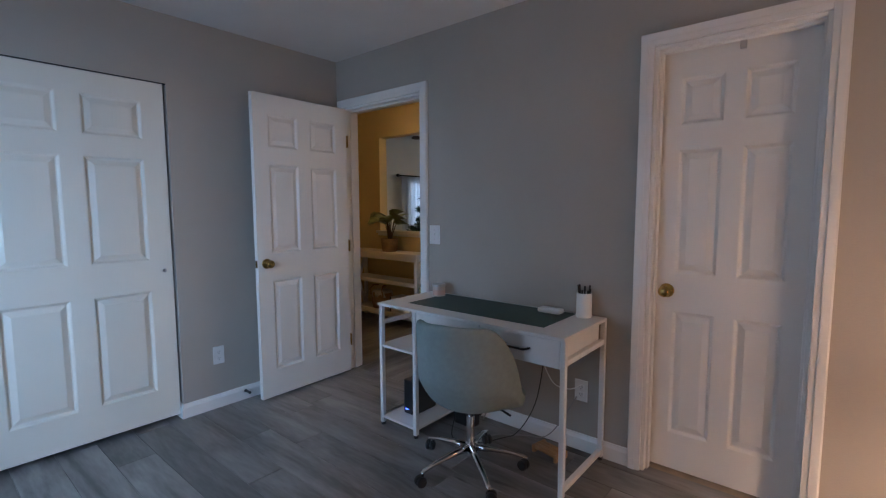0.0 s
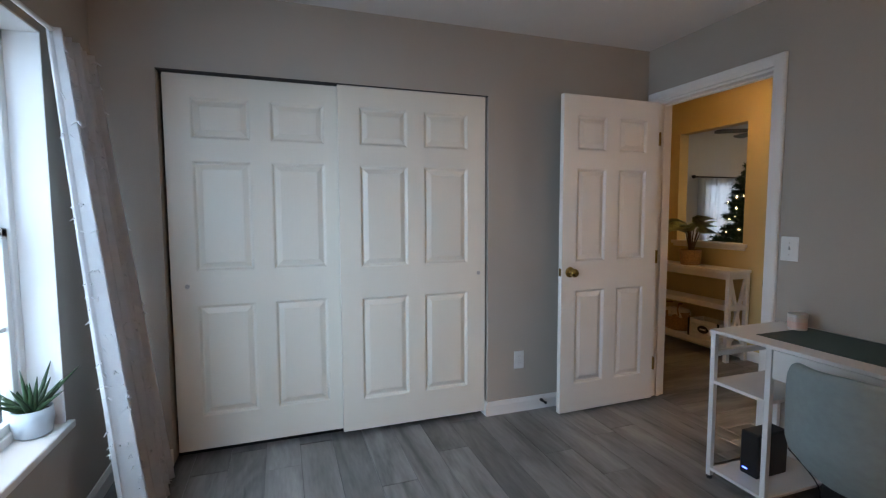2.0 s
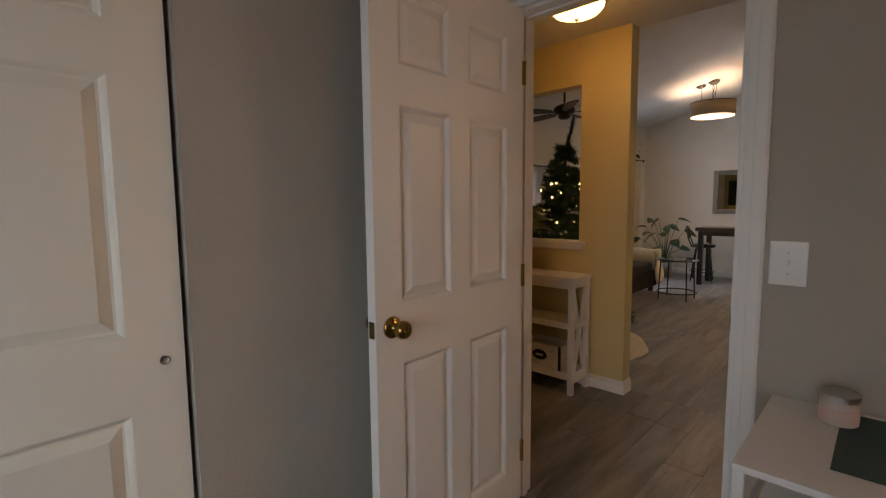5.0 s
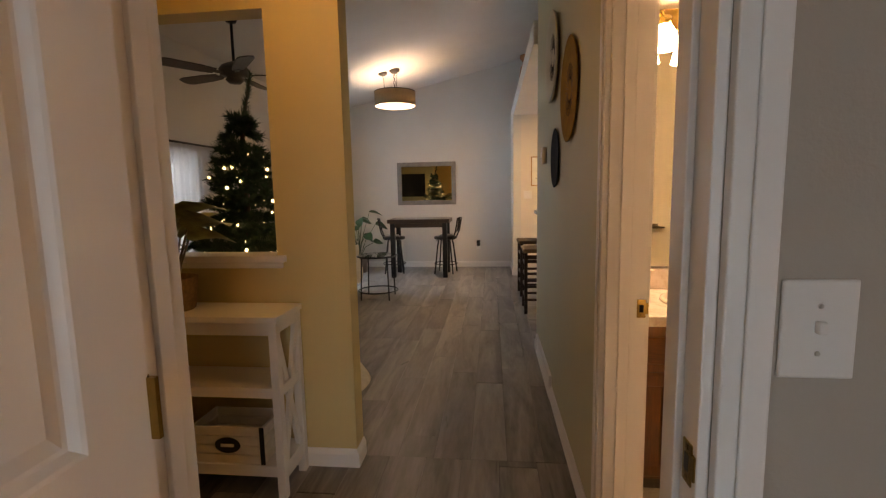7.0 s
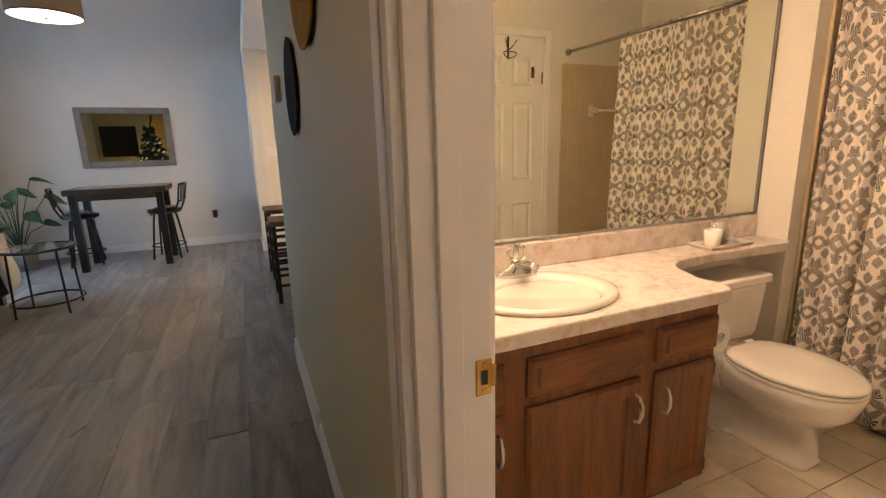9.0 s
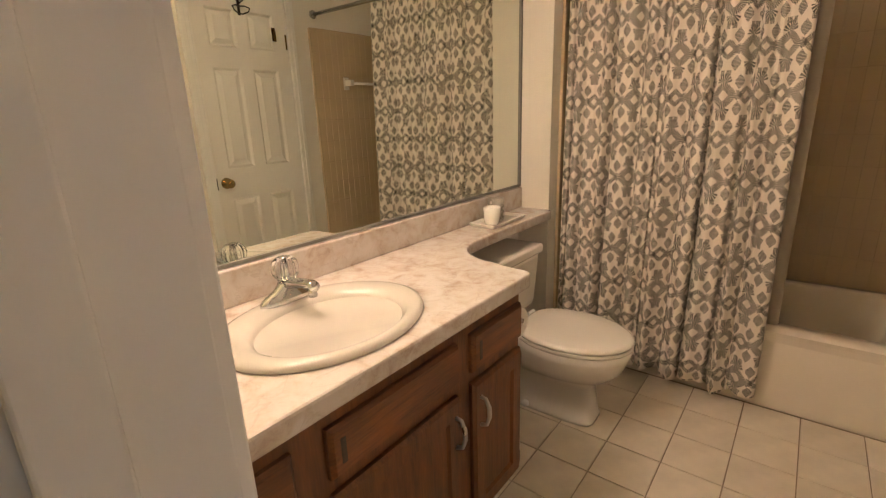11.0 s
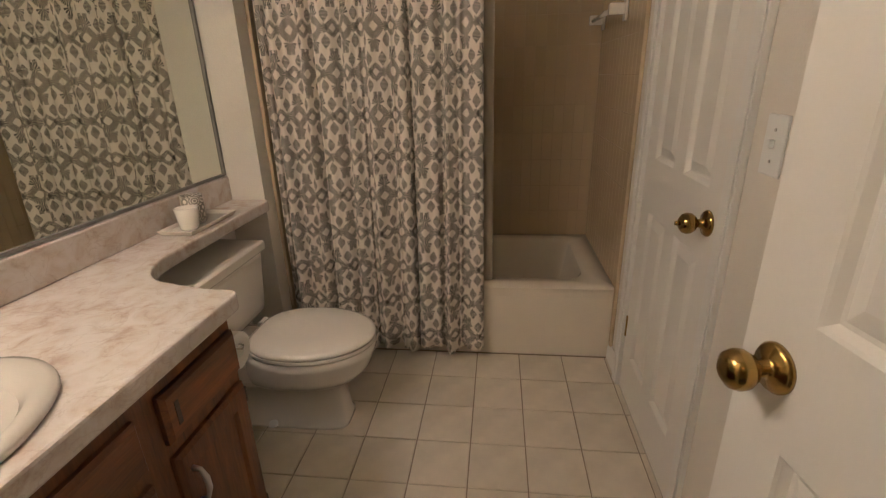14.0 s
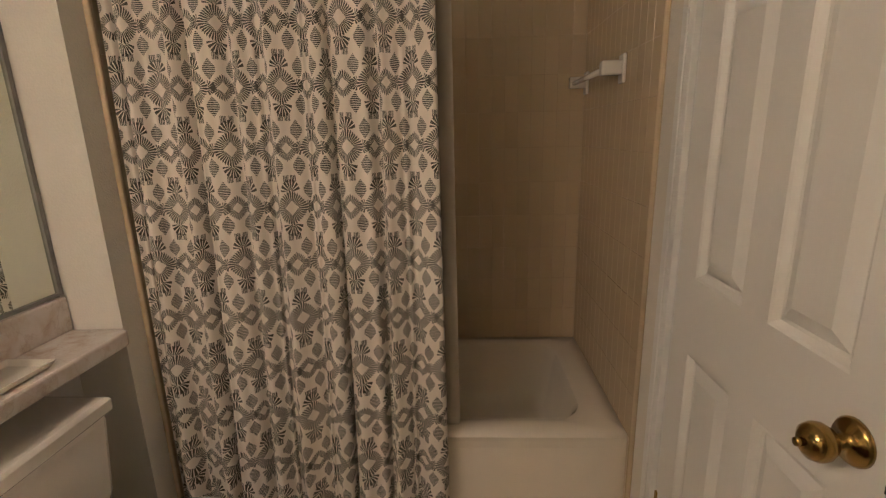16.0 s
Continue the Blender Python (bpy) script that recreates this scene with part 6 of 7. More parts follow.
# woven basket with a rumpled liner beside it
bk = empty("woven_basket", -3.98, 3.745, 0.15)
bm = bmesh.new()
lathe(bm, [(0.0, 0.0), (0.10, 0.0), (0.115, 0.05), (0.118, 0.12), (0.108, 0.18), (0.102, 0.18), (0.11, 0.11), (0.0, 0.02)], 28, None, 1.25, 0.85)
part("body", bm, WICKER, bk, smooth=True)
bm = bmesh.new()
rnd = random.Random(8)
lathe(bm, [(0.0, 0.19), (0.05, 0.21), (0.10, 0.20), (0.116, 0.16), (0.112, 0.13), (0.10, 0.15), (0.0, 0.15)], 28, None, 1.22, 0.85)
for v in bm.verts:
    v.co += Vector((rnd.uniform(-1, 1), rnd.uniform(-1, 1), rnd.uniform(-1, 1))) * 0.010
part("liner", bm, CREAM, bk, "rumpled pale cloth", smooth=True)
for s in (-1, 1):
    bm = bmesh.new()
    tube(bm, [(s * 0.10, -0.08, 0.15), (s * 0.10, -0.10, 0.22), (s * 0.08, -0.06, 0.265), (s * 0.06, 0.0, 0.26)], 0.008, 6)
    part("handle", bm, WICKER, bk)
tagged(bk, "tan woven basket with a rumpled cloth liner", "basket")


def leaf_blade(bm, base, direction, length, width, droop=0.25, roll=0.0, notch=0.0, n=8):
    """A curved leaf with a folded midrib and a tapering outline."""
    d = Vector(direction).normalized()
    side = d.cross(Vector((0, 0, 1)))
    if side.length < 0.05:
        side = Vector((1, 0, 0))
    side.normalize()
    side = Matrix.Rotation(roll, 3, d) @ side
    up = side.cross(d).normalized()
    rows = []
    for i in range(n + 1):
        s = i / n
        c = Vector(base) + d * length * s - Vector((0, 0, 1)) * droop * length * s * s
        w = width * 0.5 * max(0.02, math.sin(math.pi * min(1, 0.06 + s * 0.94)) ** 0.75 * (1 - 0.25 * s))
        if notch and i % 2:
            w *= 1 - notch
        rows.append((bm.verts.new(c - side * w + up * w * 0.25), bm.verts.new(c), bm.verts.new(c + side * w + up * w * 0.25)))
    for a, b in zip(rows, rows[1:]):
        for k in range(2):
            f = bm.faces.new((a[k], a[k + 1], b[k + 1], b[k]))
            f.smooth = True


STEM = mat("brown_green_stem", (0.13, 0.08, 0.035), 0.6, vary=0.2)
pl = empty("variegated_plant", -3.842, 3.745, 0.812)
bm = bmesh.new()
lathe(bm, [(0.0, 0.0), (0.078, 0.0), (0.084, 0.005), (0.101, 0.145), (0.096, 0.147), (0.088, 0.12), (0.0, 0.115)], 32)
part("pot", bm, WICKER, pl, "tan woven pot cover", smooth=True)
rnd = random.Random(14)
for k in range(10):
    a = k * 2.4 + 0.4
    lean, h = rnd.uniform(0.02, 0.10), rnd.uniform(0.20, 0.36)
    tip = Vector((lean * math.cos(a), lean * 0.7 * math.sin(a), 0.09 + h))
    bm = bmesh.new()
    tube(bm, [(0.01 * math.cos(a), 0.01 * math.sin(a), 0.09), tip * 0.5 + Vector((0, 0, 0.05)), tip], [0.009, 0.006, 0.004], 6)
    s = part("stem", bm, STEM, pl, smooth=True)
    bm = bmesh.new()
    leaf_blade(bm, tip, (math.cos(a), 0.55 * math.sin(a) - 0.25, rnd.uniform(0.0, 0.75)), rnd.uniform(0.21, 0.29), rnd.uniform(0.18, 0.25), 0.35, rnd.uniform(-0.5, 0.5), 0.12)
    part("leaf", bm, LEAF_PALE, s, "cream and green variegated leaf")
tagged(pl, "variegated potted plant in a woven pot on the console", "potted plant")


def wall_disc(name, y, z, r, material, label, dish=0.03, rays=0):
    root = empty(name, HALL_E, y, z)
    bm = bmesh.new()
    m = pose(0, 0, 0, 0, -90, 0)
    lathe(bm, [(0.0, dish * 0.35), (r * 0.3, dish * 0.4), (r * 0.8, dish * 0.75), (r * 0.97, dish), (r, dish * 0.9), (r * 0.97, dish * 0.6), (r * 0.6, 0.004), (0.0, 0.002)], 44, m)
    part("dish", bm, material, root, smooth=True)
    if rays:
        for k in range(rays):
            a = 2 * math.pi * k / rays
            bm = bmesh.new()
            rod(bm, (-dish * 0.42, r * 0.20 * math.cos(a), r * 0.20 * math.sin(a)), (-dish * 0.58, r * 0.5 * math.cos(a), r * 0.5 * math.sin(a)), 0.0011, 0.0009, 4)
            part("ray", bm, DARK_WOOD, root)
    return tagged(root, label, "wall decor", group="round wall plates in the hall")


wall_disc("wall_plate", 4.12, 1.765, 0.235, GOLD_DISC, "large round brass wall plate with a sunburst", 0.016, 24)
wall_disc("wall_plate", 4.58, 1.487, 0.165, mat("matt_black_disc", (0.014, 0.013, 0.012), 0.85, vary=0.2, spec=0.15), "round black wall plate on the hall wall", 0.014)
wall_disc("wall_plate", 4.68, 2.06, 0.25, mat("white_plate", (0.62, 0.58, 0.46), 0.85, spec=0.1, vary=0.05, scale=8), "large round white wall plate with fine rays", 0.03, 30)
th = empty("thermostat", HALL_E, 5.12, 1.54)
part("housing", boxes((-0.028, 0.0, -0.055, 0.055, -0.055, 0.055)), mat("beige_plastic", (0.55, 0.52, 0.45), 0.4), th, bevel=0.006)
part("dial", boxes((-0.031, -0.028, -0.03, 0.03, -0.01, 0.025)), PLASTIC, th)
tagged(th, "square beige thermostat on the hall wall", "thermostat")
rv = empty("return_vent", HALL_E, 4.7, 0.0)
part("frame", boxes((-0.018, 0.0, 0.0, 0.88, 0.0, 0.02), (-0.018, 0.0, 0.0, 0.88, 0.135, 0.155), (-0.018, 0.0, 0.0, 0.02, 0.02, 0.135), (-0.018, 0.0, 0.86, 0.88, 0.02, 0.135)), WHITE, rv, bevel=0.003)
for k in range(6):
    part("louvre", boxes((-0.014, -0.003, 0.02, 0.86, 0.026 + 0.018 * k, 0.036 + 0.018 * k)), WHITE, rv)
tagged(rv, "long white louvred floor-level vent", "vent")


# ---- living and dining room ----
def patio():
    d = structure(empty("window_2"), "white patio door with bright daylight", "patio door")
    x = LIV_W - 0.08
    part("window_frame", boxes((x - 0.04, x + 0.06, 8.0, 8.05, 0.0, 2.02), (x - 0.04, x + 0.06, 9.15, 9.2, 0.0, 2.02), (x - 0.04, x + 0.06, 8.05, 9.15, 1.97, 2.02), (x - 0.04, x + 0.06, 8.05, 9.15, 0.0, 0.06)), PLASTIC, d, bevel=0.004)
    for y0, y1, dx in ((8.05, 8.64, 0.02), (8.58, 9.15, -0.01)):
        s = part("sash", boxes((x + dx, x + dx + 0.03, y0, y0 + 0.06, 0.06, 1.97), (x + dx, x + dx + 0.03, y1 - 0.06, y1, 0.06, 1.97), (x + dx, x + dx + 0.03, y0 + 0.06, y1 - 0.06, 1.90, 1.97), (x + dx, x + dx + 0.03, y0 + 0.06, y1 - 0.06, 0.06, 0.14)), PLASTIC, d, bevel=0.003)
        p = part("pane", boxes((x + dx + 0.012, x + dx + 0.016, y0 + 0.05, y1 - 0.05, 0.12, 1.92)), GLASS, s)
        p.visible_shadow = False
    t = structure(empty("window_3"), "narrow white transom window above the patio door", "window")
    part("window_frame", boxes((x - 0.03, x + 0.05, 8.0, 8.04, 2.14, 2.5), (x - 0.03, x + 0.05, 9.16, 9.2, 2.14, 2.5), (x - 0.03, x + 0.05, 8.04, 9.16, 2.14, 2.18), (x - 0.03, x + 0.05, 8.04, 9.16, 2.46, 2.5), (x - 0.02, x + 0.03, 8.58, 8.62, 2.18, 2.46)), PLASTIC, t, bevel=0.003)
    p = part("pane", boxes((x, x + 0.004, 8.03, 9.17, 2.17, 2.47)), GLASS, t)
    p.visible_shadow = False
    w = structure(empty("window_4"), "white living room window behind sheer curtains", "window")
    part("window_frame", boxes((x - 0.03, x + 0.05, 5.5, 5.54, 0.75, 1.72), (x - 0.03, x + 0.05, 6.02, 6.06, 0.75, 1.72), (x - 0.03, x + 0.05, 5.54, 6.02, 0.75, 0.79), (x - 0.03, x + 0.05, 5.54, 6.02, 1.68, 1.72), (x - 0.02, x + 0.03, 5.54, 6.02, 1.22, 1.26)), PLASTIC, w, bevel=0.003)
    p = part("pane", boxes((x, x + 0.004, 5.53, 6.03, 0.78, 1.69)), GLASS, w)
    p.visible_shadow = False
    bd = part("backdrop", boxes((-14.1, -14.0, -2, 22, -4, 10)), SKY_GLOW)
    structure(bd, "plain bright overcast daylight beyond the patio", "backdrop")


patio()


def sheer():
    m = bpy.data.materials.new("sheer_voile")
    m.use_nodes = True
    n, l = m.node_tree.nodes, m.node_tree.links
    d, t, p = n.new("ShaderNodeBsdfDiffuse"), n.new("ShaderNodeBsdfTranslucent"), n.new("ShaderNodeBsdfTransparent")
    no = n.new("ShaderNodeTexNoise")
    no.inputs["Scale"].default_value = 60.0
    mr = n.new("ShaderNodeMapRange")
    mr.inputs["To Min"].default_value, mr.inputs["To Max"].default_value = 0.10, 0.30
    l.new(no.outputs["Fac"], mr.inputs["Value"])
    d.inputs["Color"].default_value = (0.7, 0.7, 0.72, 1)
    t.inputs["Color"].default_value = (0.7, 0.72, 0.75, 1)
    a, b = n.new("ShaderNodeMixShader"), n.new("ShaderNodeMixShader")
    a.inputs[0].default_value = 0.6
    l.new(d.outputs[0], a.inputs[1])
    l.new(t.outputs[0], a.inputs[2])
    l.new(mr.outputs[0], b.inputs[0])
    l.new(a.outputs[0], b.inputs[1])
    l.new(p.outputs[0], b.inputs[2])
    l.new(b.outputs[0], n["Material Output"].inputs["Surface"])
    return m


SHEER = sheer()
tv = empty("television", -4.78, YW + 0.115, 1.5)
part("screen", boxes((-0.36, 0.36, 0.03, 0.065, -0.30, 0.38)), BLACK, tv, bevel=0.006)
part("bracket", boxes((-0.08, 0.08, 0.0, 0.03, -0.08, 0.08)), BLACK_METAL, tv)
tagged(tv, "dark wall-mounted television beside the pass-through", "television")
for name, y0, y1, z1, lab in (("patio_curtain", 9.02, 9.5, 2.03, "cream patterned curtain drawn aside at the patio door"), ("patio_curtain", 7.62, 7.98, 2.03, "cream patterned curtain drawn aside at the patio door"), ("sheer_curtain", 5.24, 6.3, 1.78, "sheer white curtain drawn across the living room window")):
    c = empty(name)
    drape("cloth", y0, y1, 0.04 if z1 > 2 else 0.3, z1, LIV_W + 0.09, 5 if z1 > 2 else 11, 0.028 if z1 > 2 else 0.02, CREAM if z1 > 2 else SHEER, c, 70, 14, int(y0 * 7))
    tagged(c, lab, "curtain")
for y0, y1, z in ((7.55, 9.62, 2.06), (5.18, 6.36, 1.79)):
    r = empty("curtain_rod", LIV_W + 0.09, 0, z)
    bm = bmesh.new()
    rod(bm, (0, y0, 0), (0, y1, 0), 0.010)
    part("pole", bm, BLACK_METAL, r, smooth=True)
    for y in (y0, y1):
        bm = bmesh.new()
        lathe(bm, [(0.0, -0.03), (0.02, -0.02), (0.026, 0.0), (0.02, 0.02), (0.0, 0.03)], 14, pose(0, y, 0, 90, 0, 0))
        part("finial", bm, BLACK_METAL, r, smooth=True)
        bm = bmesh.new()
        yy = y + (0.12 if y == y0 else -0.12)
        tube(bm, [(-0.09, yy, 0), (0, yy, 0)], 0.007, 6)
        part("bracket", bm, BLACK_METAL, r)
    tagged(r, "dark metal curtain rod with round finials", "curtain rod")
vn = structure(part("trailing_shelf", boxes((LIV_W, LIV_W + 0.05, 8.0, 9.22, 2.10, 2.135)), WHITE, bevel=0.004), "white ledge below the transom", "ledge")
for y, n0 in ((9.0, 30), (8.35, 26)):
    v = empty("trailing_plant", LIV_W + 0.03, y, 2.135)
    bm = bmesh.new()
    lathe(bm, [(0.0, 0.0), (0.035, 0.0), (0.042, 0.06), (0.0, 0.06)], 16)
    part("pot", bm, PLASTIC, v)
    rnd = random.Random(int(y * 10))
    bm = bmesh.new()
    for k in range(n0):
        a = rnd.uniform(-1.6, 1.6)
        p = Vector((abs(rnd.gauss(0, 0.05)) + 0.02, rnd.gauss(0, 0.16), 0.06 + rnd.uniform(-0.09, 0.16)))
        leaf_blade(bm, p, (0.6 + rnd.random(), math.sin(a), rnd.uniform(-0.5, 0.6)), rnd.uniform(0.05, 0.09), 0.05, 0.3, rnd.uniform(-1, 1), n=4)
    tagged(part("leaves", bm, LEAF, v, "small green trailing leaves"), kind="stuff")
    tagged(v, "green trailing ivy plant on the transom ledge", "potted plant")

# framed wall mirror
wm = empty("framed_mirror", 0, LIV_N, 0)
MX0, MX1, MZ0, MZ1 = -4.075, -3.05, 1.10, 1.835
for d in ((MX0, MX0 + 0.075, -0.03, 0.0, MZ0, MZ1), (MX1 - 0.075, MX1, -0.03, 0.0, MZ0, MZ1), (MX0 + 0.075, MX1 - 0.075, -0.03, 0.0, MZ1 - 0.075, MZ1), (MX0 + 0.075, MX1 - 0.075, -0.03, 0.0, MZ0, MZ0 + 0.075)):
    part("frame", boxes(d), GREY_FRAME, wm, "grey wooden frame rail", bevel=0.008)
part("glass", boxes((MX0 + 0.07, MX1 - 0.07, -0.012, -0.004, MZ0 + 0.07, MZ1 - 0.07)), MIRROR, wm, "mirror glass")
tagged(wm, "rectangular wall mirror in a grey wooden frame", "mirror")
dv = part("plug_device", boxes((-2.70, -2.64, LIV_N - 0.05, LIV_N - 0.008, 0.37, 0.47)), BLACK, bevel=0.01)
tagged(dv, "small dark device plugged into the dining wall", "plug")

# pub table and stools
pt = empty("pub_table", -3.56, 9.16, 0)
part("tabletop", boxes((-0.48, 0.48, -0.29, 0.29, 0.845, 0.905)), DARK_WOOD, pt, bevel=0.004)
for x in (-0.44, 0.37):
    for y in (-0.27, 0.20):
        part("leg", boxes((x, x + 0.07, y, y + 0.07, 0.0, 0.845)), BLACK_METAL, pt, bevel=0.003)
part("apron", boxes((-0.37, 0.37, -0.262, -0.245, 0.78, 0.845)), DARK_WOOD, pt)
tagged(pt, "tall dark wooden pub table by the dining wall", "table")
rn = part("table_runner", boxes((-3.96, -3.08, 9.02, 9.28, 0.905, 0.909)), CUSHION)
tagged(rn, "pale cloth runner on the pub table", "table runner")


def bar_chair(x, y, rz, label):
    c = empty("bar_stool")
    for k in range(4):
        a = radians(45 + 90 * k)
        bm = bmesh.new()
        tube(bm, [(0.13 * math.cos(a), 0.13 * math.sin(a), 0.55), (0.15 * math.cos(a), 0.15 * math.sin(a), 0.45), (0.21 * math.cos(a), 0.21 * math.sin(a), 0.015)], 0.012, 8)
        part("leg", bm, BLACK_METAL, c, smooth=True)
    bm = bmesh.new()
    tube(bm, [(0.185 * math.cos(a), 0.185 * math.sin(a), 0.17) for a in [k * math.pi / 12 for k in range(25)]], 0.008, 6)
    part("foot_ring", bm, BLACK_METAL, c, smooth=True)
    bm = bmesh.new()
    lathe(bm, [(0.0, 0.56), (0.16, 0.56), (0.185, 0.575), (0.18, 0.605), (0.12, 0.62), (0.0, 0.622)], 28)
    part("seat", bm, BLACK, c, "dark padded round seat", smooth=True)
    bm = bmesh.new()
    for s in (-1, 1):
        tube(bm, [(-0.15, s * 0.13, 0.58), (-0.20, s * 0.15, 0.70), (-0.235, s * 0.155, 0.90)], 0.011, 8)
    for s in (-0.06, 0.0, 0.06):
        tube(bm, [(-0.205, s, 0.70), (-0.232, s, 0.89)], 0.006, 6)
    tube(bm, [(-0.235, -0.155, 0.90), (-0.25, 0, 0.905), (-0.235, 0.155, 0.90)], 0.013, 8)
    tube(bm, [(-0.2, -0.15, 0.70), (-0.21, 0, 0.70), (-0.2, 0.15, 0.70)], 0.009, 8)
    part("backrest", bm, BLACK_METAL, c, smooth=True)
    bm = bmesh.new()
    rnd = random.Random(int(x * 100))
    g = [[(-0.12 + 0.05 * i, -0.15 + 0.06 * j, 0.632 + 0.006 * rnd.random() - (0.16 if i > 4 else 0) * (i - 4) / 1.6) for j in range(6)] for i in range(6)]
    vs = [[bm.verts.new(p) for p in r] for r in g]
    for i in range(5):
        for j in range(5):
            f = bm.faces.new((vs[i][j], vs[i][j + 1], vs[i + 1][j + 1], vs[i + 1][j]))
            f.smooth = True
    part("seat_pad", bm, CUSHION, c, "thin grey fabric throw on the seat")
    c.matrix_world = pose(x, y, 0, 0, 0, rz)
    tagged(c, label, "bar stool", group="stools at the pub table")


bar_chair(-4.03, 9.30, 10, "black metal bar stool with a backrest and grey pad")
bar_chair(-3.18, 9.28, 172, "black metal bar stool with a backrest and grey pad")

# slat-back counter stools at the kitchen bar
cs = empty("counter_stool")
for x in (-0.17, 0.17):
    for y in (-0.17, 0.17):
        part("leg", boxes((x - 0.017, x + 0.017, y - 0.017, y + 0.017, 0.0, 0.66 if x < 0 else 0.64)), DARK_WOOD, cs, bevel=0.003)
for k in range(4):
    part("rung", boxes((-0.18, -0.16, -0.155, 0.155, 0.16 + 0.12 * k, 0.185 + 0.12 * k)), DARK_WOOD, cs)
    for y in (-0.178, 0.162):
        part("rung", boxes((-0.155, 0.155, y, y + 0.016, 0.14 + 0.14 * k, 0.165 + 0.14 * k)), DARK_WOOD, cs)
part("seat", boxes((-0.20, 0.20, -0.19, 0.19, 0.655, 0.70)), mat("woven_rush", (0.17, 0.125, 0.08), 0.8, vary=0.25, scale=40, bump=0.5), cs, "brown woven rush seat", bevel=0.012)
tagged(cs, "dark wooden backless counter stool with a brown woven seat", "counter stool", "stools at the kitchen bar")
cs.matrix_world = pose(-1.91, 6.95, 0)
copy_thing(cs, pose(-1.91, 7.78, 0, 0, 0, 2))
bar_top = empty("breakfast_bar")
part("half_wall", boxes((-1.62, -1.50, 5.72, 8.3, 0.0, 1.0)), LIVING_WALL, bar_top, "grey painted half wall")
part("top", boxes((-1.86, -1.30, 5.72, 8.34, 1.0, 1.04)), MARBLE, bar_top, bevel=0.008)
tagged(bar_top, "kitchen breakfast bar with a pale countertop", "breakfast bar")
kp = empty("framed_print", -1.70, 9.09, 1.60)
part("frame", boxes((-0.14, -0.125, -0.018, 0.0, -0.22, 0.22), (0.125, 0.14, -0.018, 0.0, -0.22, 0.22), (-0.125, 0.125, -0.018, 0.0, 0.205, 0.22), (-0.125, 0.125, -0.018, 0.0, -0.22, -0.205)), TAN_WOOD, kp, bevel=0.002)
part("paper", boxes((-0.126, 0.126, -0.006, -0.002, -0.206, 0.206)), PLASTIC, kp, "white print paper")
bm = bmesh.new()
rod(bm, (0, -0.008, -0.16), (0, -0.008, 0.17), 0.004, seg=5)
for k in range(6):
    for s in (-1, 1):
        rod(bm, (0, -0.008, -0.13 + 0.05 * k), (s * (0.07 - 0.006 * k), -0.008, -0.10 + 0.05 * k), 0.003, seg=5)
part("drawing", bm, DARK_WOOD, kp, "dark branching line drawing")
tagged(kp, "framed botanical line print on the kitchen wall", "picture")
plate("light_switch", pose(-1.89, 9.09, 1.25, 0, 0, 180), 0.12, 0.12, "switch", "white double light switch on the kitchen wall")
ur = empty("carved_urn", -1.93, 8.7, 2.62)
bm = bmesh.new()
lathe(bm, [(0.0, 0.0), (0.07, 0.0), (0.075, 0.03), (0.05, 0.06), (0.09, 0.16), (0.11, 0.28), (0.09, 0.40), (0.06, 0.46), (0.075, 0.50), (0.10, 0.52), (0.10, 0.56), (0.08, 0.56), (0.0, 0.5)], 28)
part("body", bm, TERRACOTTA, ur, smooth=True)
tagged(ur, "tall carved brown urn on the plant ledge", "urn")

# glass side table
gt = empty("glass_side_table", -3.87, 7.52, 0)
for k in range(4):
    a = radians(45 + 90 * k)
    bm = bmesh.new()
    rod(bm, (0.25 * math.cos(a), 0.25 * math.sin(a), 0.0), (0.225 * math.cos(a), 0.225 * math.sin(a), 0.535), 0.009, seg=8)
    part("leg", bm, BLACK_METAL, gt)
for z, r in ((0.10, 0.245), (0.535, 0.25)):
    bm = bmesh.new()
    tube(bm, [(r * math.cos(a), r * math.sin(a), z) for a in [k * math.pi / 20 for k in range(41)]], 0.009, 8)
    part("ring", bm, BLACK_METAL, gt, smooth=True)
bm = bmesh.new()
lathe(bm, [(0.0, 0.54), (0.245, 0.54), (0.245, 0.548), (0.0, 0.548)], 40)
part("glass_top", bm, GLASS, gt, "clear round glass top")
tagged(gt, "round black metal side table with a glass top", "side table")

# sofa
sf = empty("sofa", -5.2, 5.95, 0)
part("base", boxes((0.0, 0.93, 0.0, 2.02, 0.08, 0.30)), SOFA, sf, bevel=0.03)
part("backrest", boxes((0.0, 0.24, 0.0, 2.02, 0.30, 0.74)), SOFA, sf, bevel=0.07)
part("arm", boxes((0.0, 0.90, 1.80, 2.03, 0.28, 0.60)), SOFA, sf, bevel=0.08)
part("arm", boxes((0.0, 0.90, -0.01, 0.22, 0.28, 0.60)), SOFA, sf, bevel=0.08)
for y in (0.225, 1.015):
    part("seat_cushion", boxes((0.2, 0.95, y, y + 0.78, 0.29, 0.45)), SOFA, sf, bevel=0.05)
for x in (0.05, 0.83):
    for y in (0.05, 1.92):
        part("foot", boxes((x, x + 0.06, y, y + 0.06, 0.0, 0.085)), DARK_WOOD, sf)
tagged(sf, "dark brown fabric sofa with padded arms", "sofa")


